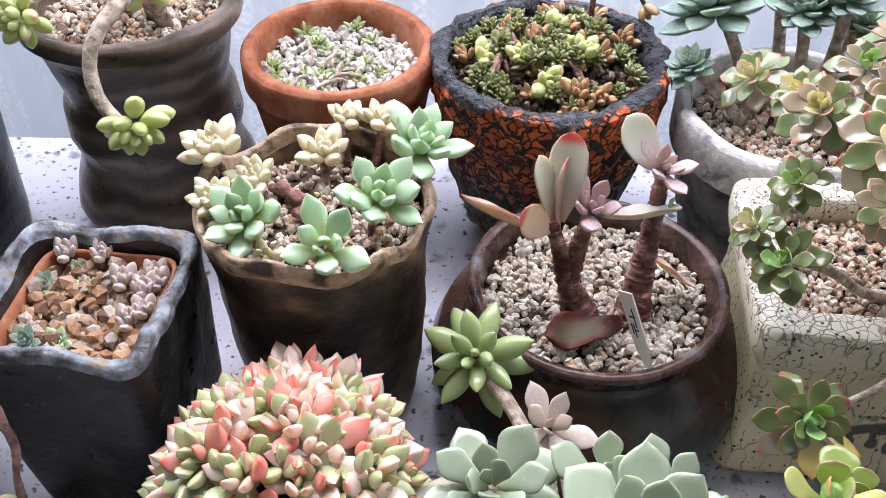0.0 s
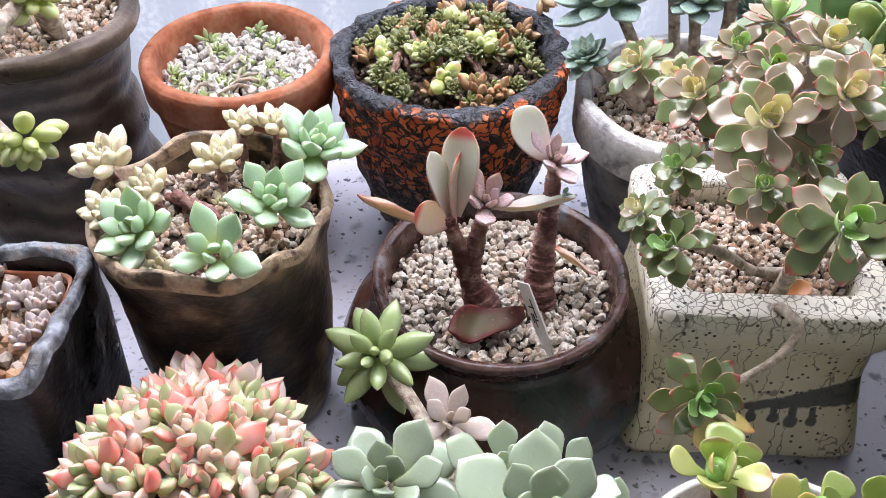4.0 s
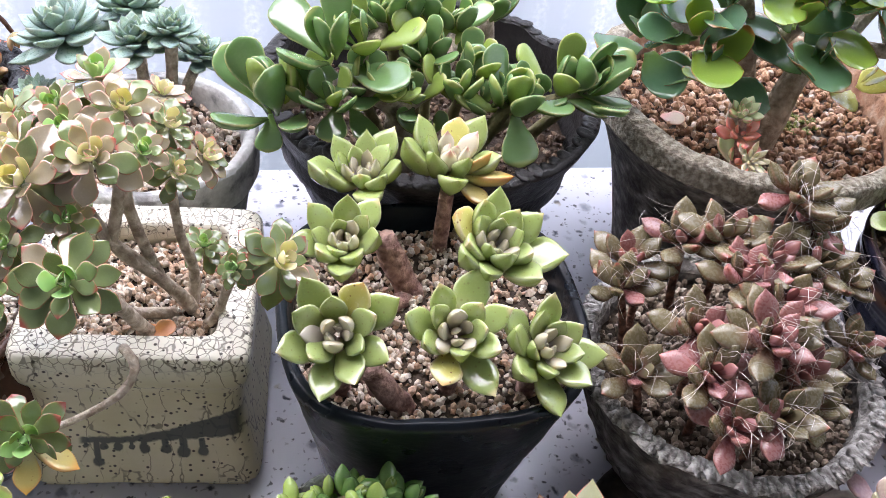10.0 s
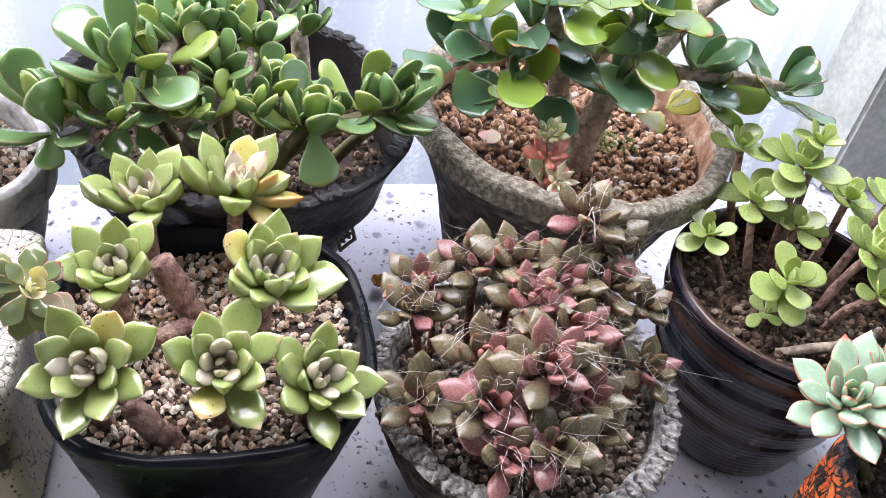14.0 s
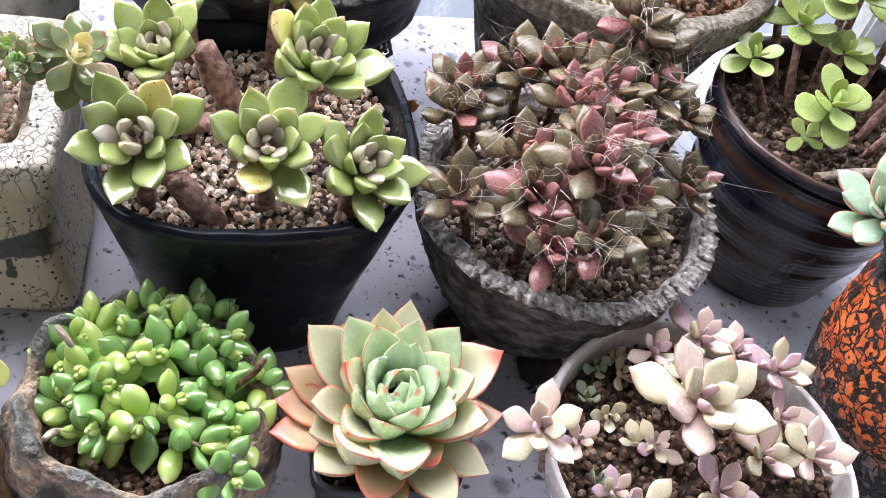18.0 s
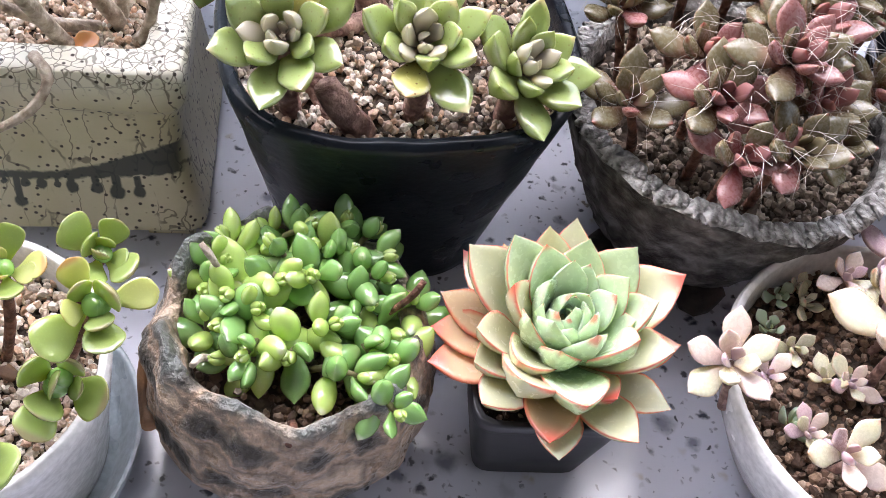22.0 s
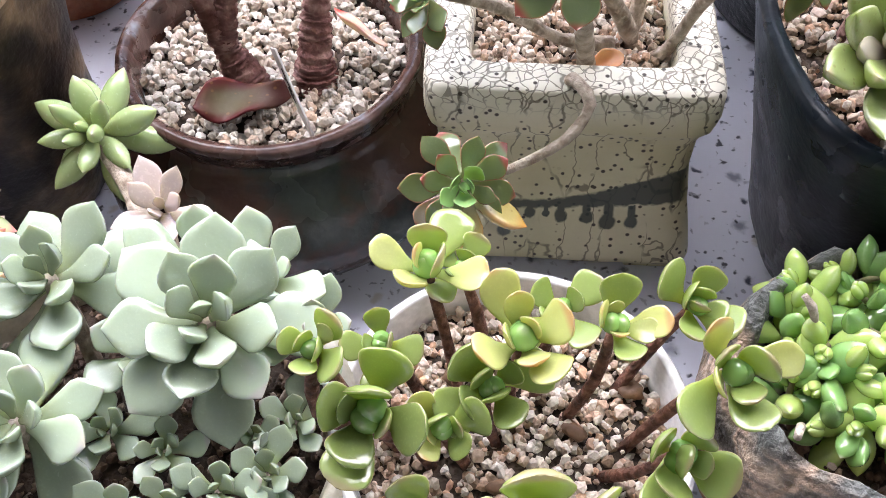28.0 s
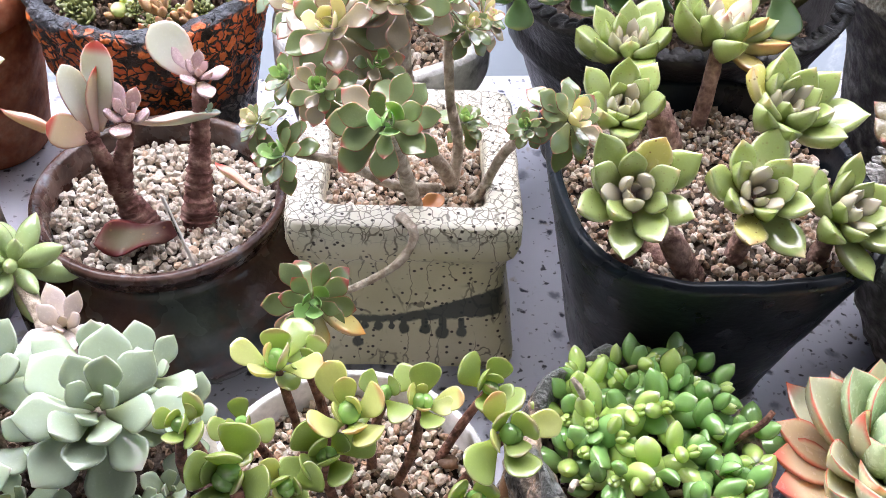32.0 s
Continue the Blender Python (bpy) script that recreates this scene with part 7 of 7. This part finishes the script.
# ---- blue jade tree in the large grey pot ----
C = (0.646, 0.484)
pl = plant("blue_jade_tree", (*C, 0.141), "jade tree with large round blue-green leaves, red margins")
stem(pl, [(0.636, 0.478, 0.132), (0.634, 0.478, 0.160), (0.626, 0.478, 0.190), (0.620, 0.480, 0.214), (0.608, 0.482, 0.243), (0.600, 0.485, 0.262)], [0.0094, 0.0088, 0.0080, 0.0068, 0.0056, 0.0045], BARK, 0.10, 1)
stem(pl, [(0.622, 0.479, 0.206), (0.641, 0.478, 0.208), (0.652, 0.474, 0.226), (0.660, 0.468, 0.250)], [0.0070, 0.0064, 0.0056, 0.0045], BARK, 0.08, 2)
stem(pl, [(0.622, 0.479, 0.200), (0.600, 0.474, 0.216), (0.576, 0.468, 0.224), (0.552, 0.486, 0.214)], [0.0060, 0.0054, 0.0046, 0.0038], BARK, 0.08, 3)
stem(pl, [(0.639, 0.450, 0.132), (0.643, 0.450, 0.165), (0.652, 0.455, 0.198), (0.669, 0.455, 0.213), (0.697, 0.470, 0.239), (0.722, 0.480, 0.256), (0.756, 0.485, 0.273)], [0.0110, 0.0104, 0.0090, 0.0078, 0.0064, 0.0054, 0.0044], BARK, 0.10, 4)
stem(pl, [(0.667, 0.455, 0.211), (0.682, 0.450, 0.220), (0.703, 0.440, 0.224), (0.740, 0.438, 0.222), (0.776, 0.440, 0.214)], [0.0062, 0.0056, 0.0050, 0.0044, 0.0038], BARK, 0.08, 5)
for i, (x, y, z, R, n, kind) in enumerate([
        (0.552, 0.490, 0.207, 0.046, 8, "a"), (0.572, 0.462, 0.224, 0.044, 7, "a"), (0.586, 0.452, 0.206, 0.040, 7, "a"), (0.593, 0.470, 0.241, 0.044, 7, "a"), (0.608, 0.480, 0.257, 0.044, 8, "a"), (0.636, 0.452, 0.238, 0.048, 7, "a"), (0.650, 0.438, 0.216, 0.042, 6, "a"), (0.667, 0.460, 0.248, 0.044, 8, "a"),
        (0.669, 0.470, 0.268, 0.044, 8, "a"), (0.703, 0.440, 0.230, 0.046, 8, "a"), (0.718, 0.440, 0.213, 0.036, 6, "a"), (0.776, 0.440, 0.216, 0.048, 10, "a"), (0.762, 0.485, 0.272, 0.042, 8, "a"), (0.554, 0.490, 0.241, 0.044, 8, "a"), (0.626, 0.470, 0.263, 0.044, 8, "a"), (0.692, 0.440, 0.200, 0.032, 5, "y")]):
    rosette(pl, (x, y, z), lean((x, y), C, 0.4, 0.15), R * 0.96, n - 1, (k_arbor + k_arbor_l * (i % 3)) if kind == "a" else k_arbor_y, core=2, seed=300 + i, spin=i * 37, inner=72, outer=-16, small=0.55, spread=0.12, pair=True, jitter=20, drop=0.25)
pl = plant("stacked_rosette", (0.602, 0.415, 0.141), "stacked green rosettes with red lower leaves")
rosette(pl, (0.604, 0.414, 0.156), (0, -0.4, 1), 0.0275, 13, k_rosy_r + k_rosy, core=2, seed=320, inner=70, outer=-18, drop=0.3)
rosette(pl, (0.605, 0.402, 0.166), (0.1, -1.0, 1), 0.0150, 18, blades(2, CREAM, width=0.34, thick=0.3, curl=0.12, cup=0.04, shape="point"), core=3, seed=321, inner=80, outer=10)
rosette(pl, (0.601, 0.418, 0.176), (0.1, -0.4, 1), 0.0180, 13, k_rosy_r, core=2, seed=323, inner=76, outer=-6)
rosette(pl, (0.600, 0.422, 0.190), (-0.1, -0.2, 1), 0.0135, 16, k_cream + k_rosy, core=3, seed=322, inner=80, outer=10)
stem(pl, [(0.603, 0.418, 0.138), (0.603, 0.415, 0.160), (0.600, 0.420, 0.185)], [0.004, 0.0035, 0.003], BARK_PINK, 0.1, 1)

# ---- plum rosettes in the stone bowl ----
C = (0.559, 0.286)
pl = plant("plum_rosette_plant", (*C, 0.097), "crowded plum and olive rosettes with white threads")
front = [(0.548, 0.250, 0.172, 0.024, "o"), (0.511, 0.237, 0.160, 0.022, "p"), (0.484, 0.262, 0.134, 0.022, "o"), (0.516, 0.212, 0.148, 0.021, "p"), (0.541, 0.212, 0.152, 0.021, "o"), (0.568, 0.240, 0.150, 0.022, "p"), (0.572, 0.225, 0.140, 0.018, "o"), (0.540, 0.241, 0.178, 0.022, "p"), (0.517, 0.268, 0.158, 0.022, "p"), (0.625, 0.272, 0.130, 0.020, "p"), (0.565, 0.270, 0.172, 0.023, "p")]
rear = [(0.500, 0.330, 0.152, 0.022, "o"), (0.489, 0.312, 0.150, 0.020, "o"), (0.529, 0.328, 0.168, 0.023, "o"), (0.549, 0.320, 0.178, 0.022, "o"), (0.549, 0.290, 0.174, 0.023, "p"), (0.569, 0.300, 0.178, 0.023, "p"), (0.590, 0.330, 0.200, 0.022, "o"), (0.606, 0.325, 0.184, 0.022, "o"), (0.615, 0.330, 0.172, 0.021, "o"), (0.632, 0.308, 0.148, 0.018, "o"), (0.600, 0.300, 0.172, 0.022, "o"), (0.588, 0.280, 0.160, 0.020, "p")]
PLUMS = front + rear
for i, (x, y, z, R, kind) in enumerate(PLUMS):
    rosette(pl, (x, y, z), lean((x, y), C, 0.35, 0.25), R * 1.24, 12, (k_plum + k_olive) if kind == "p" else (k_olive * 5 + k_plum), core=3, seed=330 + i, inner=76, outer=2, small=0.42, spread=0.12, jitter=10)
    rooted(pl, (x, y, z), C, 0.097, 0.0024, BARK_RED, 0.82, 330 + i)
rng = random.Random(33)
V, F, U = [], [], []
for i in range(420):
    x, y, z, R, _ = PLUMS[i % len(PLUMS)]
    p = Vector((x, y, z + 0.006)) + Vector((rng.uniform(-1, 1), rng.uniform(-1, 1), rng.uniform(-.2, .8))) * R * 0.6
    d = Vector((rng.uniform(-1, 1), rng.uniform(-1, 0.4), rng.uniform(-.5, .6))) * 0.012
    e = Vector((rng.uniform(-1, 1), rng.uniform(-1, 1), rng.uniform(-1, .3))) * 0.008
    tv, tf, tu = tube([p, p + d, p + d * 1.6 + e], [0.00014, 0.00012, 0.00008], seg=3, rings=3)
    F += [tuple(k + len(V) for k in q) for q in tf]
    V += [Vector(q) - Vector((*C, 0.097)) for q in tv]
tagged(part("thread_tangle", mesh("thread_tangle", V, F, None, plain("white_threads", (0.62, 0.56, 0.50), 0.6)), pl, WORLD[pl], "fine white aerial threads"), kind="stuff")

# ---- lime shrub in the banded pot ----
C = (0.7549, 0.3244)
pl = plant("lime_shrub", (*C, 0.115), "small shrub with round lime leaves on brown stems")
for i, (x, y, z, R, n) in enumerate([(0.734, 0.406, 0.190, 0.0222, 7), (0.766, 0.382, 0.193, 0.0288, 9), (0.736, 0.374, 0.170, 0.0244, 8), (0.735, 0.314, 0.154, 0.0255, 9), (0.702, 0.362, 0.153, 0.0200, 7), (0.810, 0.373, 0.170, 0.0233, 8), (0.795, 0.319, 0.170, 0.0277, 9), (0.725, 0.309, 0.131, 0.0133, 6), (0.761, 0.354, 0.163, 0.0200, 7), (0.819, 0.349, 0.185, 0.0244, 8), (0.789, 0.293, 0.157, 0.0200, 7), (0.778, 0.388, 0.207, 0.0177, 7)]):
    rosette(pl, (x, y, z), lean((x, y), C, 0.4, 0.3), R * 1.08, n + 2, k_lime, core=3, seed=360 + i, spin=i * 33, inner=76, outer=-14, small=0.42, spread=0.12, pair=True, jitter=12)
    rooted(pl, (x, y, z), C, 0.115, 0.0030, BARK_PINK, 0.6, 360 + i)
stem(pl, [(0.728, 0.288, 0.115), (0.756, 0.282, 0.124), (0.789, 0.284, 0.122), (0.811, 0.296, 0.119)], [0.003, 0.003, 0.0028, 0.0025], BARK, 0.1, 7)

# ---- red-lined rosettes in the second lava pot ----
pl = plant("red_lined_rosettes", (0.762, 0.152, 0.122), "pale green rosettes with red-lined pointed leaves")
for i, (x, y, z, R) in enumerate([(0.706, 0.212, 0.166, 0.034), (0.744, 0.222, 0.172, 0.028), (0.765, 0.170, 0.170, 0.030), (0.735, 0.185, 0.174, 0.026), (0.795, 0.150, 0.160, 0.026)]):
    rosette(pl, (x, y, z), (-0.3, -0.2, 1), R * 1.15, 24, k_ribbed, core=2, seed=380 + i, inner=78, outer=0, small=0.3, spread=0.1)
    rooted(pl, (x, y, z), (0.762, 0.152), 0.122, 0.004, BARK_GREEN, 0.6, 380 + i)
stones("gravel", (0.762, 0.152, 0), 0.060, 0.122, 300, 0.006, EARTH, "dark gravel in the orange lava pot", soil=SOIL, seed=23)

# ---- small parts of the pots and loose odds and ends ----
def lump(n=2, sx=1.0, sy=1.0, sz=1.0, rough=0.2, seed=0, material=None, name="lump"):
    bm = bmesh.new()
    bmesh.ops.create_icosphere(bm, subdivisions=n, radius=1.0)
    for q in bm.verts:
        k = 1 + rough * noise.noise(q.co * 1.7 + Vector((seed * 3.3, 0, 0)))
        q.co = Vector((q.co.x * sx, q.co.y * sy, q.co.z * sz)) * k
    me = bpy.data.meshes.new(name)
    bm.to_mesh(me)
    bm.free()
    me.polygons.foreach_set("use_smooth", [True] * len(me.polygons))
    if material:
        me.materials.append(material)
    return me


# corner feet of the square cream pot
for sx in (-1, 1):
    for sy in (-1, 1):
        v, f = box(-0.016, 0.016, -0.016, 0.016, 0.0, 0.016)
        v = [(x * (1.0 if z < 0.001 else 1.0) + (sx * 0.0012 if z < 0.001 else 0), y + (sy * 0.0012 if z < 0.001 else 0), z) for x, y, z in v]
        me = mesh("foot", v, f, None, CRACKLE, flat=True)
        bm = bmesh.new()
        bm.from_mesh(me)
        bmesh.ops.bevel(bm, geom=bm.edges[:], offset=0.004, segments=3, affect="EDGES")
        bm.to_mesh(me)
        bm.free()
        me.polygons.foreach_set("use_smooth", [True] * len(me.polygons))
        part("foot", me, CREAM_POT, WORLD[CREAM_POT] @ Matrix.Translation((sx * 0.0468, sy * 0.0468, 0)))

# stamped scales along the black pot's rim
bead = []
for k in range(5):
    bm = bmesh.new()
    bmesh.ops.create_icosphere(bm, subdivisions=2, radius=1.0)
    for q in bm.verts:
        r = math.hypot(q.co.x, q.co.y)
        q.co = Vector((q.co.x * 0.0066, q.co.y * 0.0050, q.co.z * 0.0017 - (0.0016 * max(0.0, 1 - r * 1.7) if q.co.z > 0 else 0) + 0.0005 * noise.noise(q.co * 3 + Vector((k * 4.0, 0, 0)))))
    me = bpy.data.meshes.new("bead")
    bm.to_mesh(me)
    bm.free()
    me.polygons.foreach_set("use_smooth", [True] * len(me.polygons))
    me.materials.append(BLACK_CLAY)
    bead.append(me)


def beads(owner, data, centre, r, z, n, wob, seed, scale=1.0, dent=0.0, tilt=10.0):
    for i in range(n):
        a = 2 * math.pi * i / n + 0.3
        e = dent * noise.noise(Vector((math.cos(a) * 1.1 + seed, math.sin(a) * 1.1, 0.4)))
        rr = r * (1 + e)
        p = Vector((math.cos(a) * rr, math.sin(a) * rr, z + wob * noise.noise(Vector((math.cos(a) * r * 40 + seed, math.sin(a) * r * 40, 1.7)))))
        k = scale * (0.85 + 0.3 * ((i * 37) % 11) / 11.0)
        part("bead", data[(i * 3) % len(data)], owner, Matrix.Translation(Vector((centre[0], centre[1], 0)) + p) @ pose(0, 0, 0, 0, 0, math.degrees(a)) @ pose(0, 0, 0, 0, tilt, 0) @ Matrix.Diagonal((k, k, k, 1)))


beads(BLACK_POT, bead, (0.414, 0.512), 0.1145, 0.1590, 74, 0.008, 18, 1.0, 0.03)
stone_bead = [lump(2, 0.0058, 0.0048, 0.0016, 0.9, k, STONE_RIM, "bead") for k in range(9)]
beads(STONE_BOWL, stone_bead, (0.559, 0.286), 0.0868, 0.1098, 66, 0.005, 20, 1.0)

# emblem on the black pot, plain bars
for k, (dx, dz, w, h) in enumerate(((-0.008, 0.0, 0.0015, 0.022), (0.008, 0.0, 0.0015, 0.022), (0, 0.010, 0.016, 0.0015), (0, -0.010, 0.016, 0.0015), (-0.003, 0, 0.0015, 0.014), (0.003, 0, 0.0015, 0.014), (0, 0.004, 0.011, 0.0013), (0, -0.004, 0.011, 0.0013))):
    v, f = box(-w / 2, w / 2, -0.0012, 0.0012, -h / 2, h / 2)
    a = radians(-48)
    part("emblem_bar", mesh("emblem_bar", v, f, None, GREY_CLAY, flat=True), BLACK_POT, Matrix.Translation((0.414 + 0.0965 * math.cos(a), 0.512 + 0.0965 * math.sin(a), 0.095)) @ pose(0, 0, 0, 0, 0, 42) @ pose(0, 0, 0, -22, 0, 0) @ Matrix.Translation((dx, 0, dz)))

# bare reddish inner wall of the large grey pot
v, f = lathe([(0.1032, 0.139), (0.1040, 0.150), (0.1050, 0.1655), (0.1030, 0.1640), (0.1015, 0.139)], wob=0.0015, seed=19)
part("inner_wall", mesh("inner_wall", v, f[:-2], None, clay("bare_reddish_clay", [(0.36, (0.26, 0.13, 0.075)), (0.52, (0.42, 0.25, 0.16)), (0.66, (0.52, 0.40, 0.30))], 70, 0.85, 0.6)), GREY_CLAY_POT, WORLD[GREY_CLAY_POT], "bare reddish clay")

# feet
FOOT = clay("dark_foot_clay", [(0.36, (0.03, 0.025, 0.022)), (0.64, (0.09, 0.075, 0.065))], 80, 0.6, 0.5)
for k, a in enumerate((200, 265, 330, 90)):
    c, s_ = math.cos(radians(a)), math.sin(radians(a))
    part("foot", lump(2, 0.016, 0.013, 0.010, 0.3, k, FOOT, "foot"), STONE_BOWL, Matrix.Translation((0.559 + 0.052 * c, 0.286 + 0.052 * s_, 0.0095)))
PEBBLE = clay("grey_pebble", [(0.36, (0.12, 0.12, 0.11)), (0.64, (0.24, 0.235, 0.22))], 60, 0.7, 0.3)
for k, a in enumerate((190, 235, 300, 60)):
    c, s_ = math.cos(radians(a)), math.sin(radians(a))
    part("foot", lump(2, 0.010, 0.010, 0.013, 0.25, k + 5, PEBBLE, "foot"), LAVA_POT, Matrix.Translation((0.065 + 0.043 * c, 0.538 + 0.043 * s_, 0.012)))

# pale blue saucer under the white pot
SAUCER = clay("pale_blue_glaze", [(0.36, (0.36, 0.42, 0.47)), (0.64, (0.46, 0.52, 0.56))], 20, 0.3, 0.06, coat=0.15)
v, f = lathe([(0.058, 0.0), (0.062, 0.002), (0.070, 0.016), (0.0715, 0.024), (0.0695, 0.024), (0.066, 0.016), (0.058, 0.0045)])
thing("saucer", (0.182, 0.180, -0.0), "pale blue glazed saucer under the white pot", "saucer", "", mesh("saucer", v, f, None, SAUCER))

# clay horn on the torn-rim pot
WOOD = clay("orange_brown_clay", [(0.36, (0.16, 0.09, 0.05)), (0.64, (0.40, 0.21, 0.10))], 60, 0.6, 0.4, streak=20)
stem(SHELL_POT, [(0.2665, 0.196, 0.066), (0.2595, 0.190, 0.052), (0.2580, 0.176, 0.044), (0.2590, 0.163, 0.045)], [0.0062, 0.0050, 0.0042, 0.0034], WOOD, 0.08, 3, "horn")

# dry petals and bits
DRY = leaf_material("dry_orange_leaf", (0.46, 0.20, 0.08), (0.50, 0.26, 0.12), (0.44, 0.18, 0.08), 0.1, 0.9, rough=0.6)
k_dry = blades(2, DRY, width=0.7, thick=0.06, curl=0.25, cup=0.4, shape="round", wave=0.2)
dl = thing("dry_leaf", (0.232, 0.335, 0.108), "curled orange dry leaf on the tan gravel", "leaf")
single(dl, (0.226, 0.333, 0.109), (0.242, 0.335, 0.112), k_dry, 1.0, 20, name="leaf_blade")
single(dl, (0.232, 0.340, 0.109), (0.222, 0.332, 0.110), k_dry, 1.0, -30, name="leaf_blade", pick=1)
dl = thing("dry_leaf", (0.584, 0.477, 0.144), "small pinkish dry leaf on rusty gravel", "leaf")
single(dl, (0.578, 0.484, 0.145), (0.590, 0.468, 0.150), k_paddle, 0.9, 40, name="leaf_blade")
fl = thing("dry_flower", (0.521, 0.478, 0.0), "small dry tan flower on the worktop", "flower")
for k in range(6):
    a = k * 60
    r = Vector((math.cos(radians(a)), math.sin(radians(a)), 0))
    single(fl, Vector((0.521, 0.478, 0.002)), Vector((0.521, 0.478, 0.008)) + r * 0.008, k_dry, 1.0, 0, name="petal", pick=k)

# fine orange liner inside the dark square pot
v, f = lathe([(0.0372, 0.100), (0.0372, 0.1235), (0.0362, 0.1240), (0.0352, 0.1232), (0.0350, 0.100)], square=8.0, seg=80, wob=0.0006, seed=3)
thing("liner_pot", (-0.1825, 0.328, 0), "thin orange terracotta liner inside the dark square pot", "pot", "", mesh("liner_pot", v, f, None, TERRACOTTA), -7)

# withered stems on the tan gravel of the tall clay pot
dl = thing("twig_litter", (-0.080, 0.388, 0.136), "shrivelled brown twigs lying on tan gravel", "twig")
for k, (a, b) in enumerate((((-0.098, 0.403), (-0.078, 0.386)), ((-0.086, 0.396), (-0.066, 0.378)), ((-0.082, 0.382), (-0.072, 0.368)))):
    stem(dl, [(*a, 0.137), ((a[0] + b[0]) / 2, (a[1] + b[1]) / 2, 0.1425), (*b, 0.1375)], [0.0030, 0.0034, 0.0024], BARK_ROSE, 0.3, 40 + k, "twig")

# dark moss beside the jade tree's foot
rng = random.Random(77)
ms = thing("moss_patch", (0.680, 0.472, 0.142), "dark green moss on rusty gravel", "moss")
V = []
for k in range(60):
    a, d = rng.uniform(0, 6.283), math.sqrt(rng.random()) * 0.017
    q = Matrix.Translation((d * math.cos(a), d * math.sin(a) * 0.8, rng.uniform(0.0005, 0.003))) @ turn_to((rng.uniform(-.6, .6), rng.uniform(-.6, .4), 1), rng.uniform(0, 360))
    V += [(rng.choice(k_sed), q @ m @ Matrix.Diagonal((L, L, L, 1))) for m, L, kk in leaf_spots(rng.uniform(0.0022, 0.0038), 7, rng=rng, inner=80, outer=20, small=0.5)]
v, f, u = joined(V)
tagged(part("moss_growth", mesh("moss_growth", v, f, u, SEDUM), ms, WORLD[ms]), kind="stuff")

# tiny offsets on the brown gravel of the white bowl
tiny = plant("pearl_seedlings", (0.566, 0.180, 0.064), "tiny pinkish sprouts scattered on brown gravel")
for k, (x, y) in enumerate(((0.560, 0.190), (0.573, 0.195), (0.572, 0.185), (0.548, 0.172), (0.565, 0.143), (0.577, 0.142), (0.538, 0.122), (0.556, 0.160), (0.606, 0.150), (0.618, 0.160))):
    rosette(tiny, (x, y, 0.069), (rng.uniform(-.5, .5), rng.uniform(-.6, .2), 1), rng.uniform(0.008, 0.0125), 7, k_pearl_g if k % 3 else k_ghost, core=1, seed=900 + k, inner=76, outer=20, small=0.5, spread=0.12)

# reddish bark crumbs in the white pot
for k, (x, y, r) in enumerate(((0.230, 0.196, 0.0052), (0.163, 0.206, 0.0060), (0.143, 0.188, 0.0046), (0.206, 0.180, 0.0048), (0.176, 0.160, 0.0042))):
    thing("bark_chip", (x, y, 0.0705), "reddish brown bark chip on tan gravel", "bark", "", lump(2, r, r * 0.7, r * 0.45, 0.5, k, WOOD, "bark_chip"), k * 47)

# knob foot of the black pot
part("foot", lump(2, 0.013, 0.012, 0.014, 0.25, 12, clay("reddish_foot_clay", [(0.36, (0.10, 0.05, 0.04)), (0.64, (0.26, 0.15, 0.12))], 60, 0.4, 0.4), "foot"), BLACK_POT, Matrix.Translation((0.486, 0.480, 0.013)))
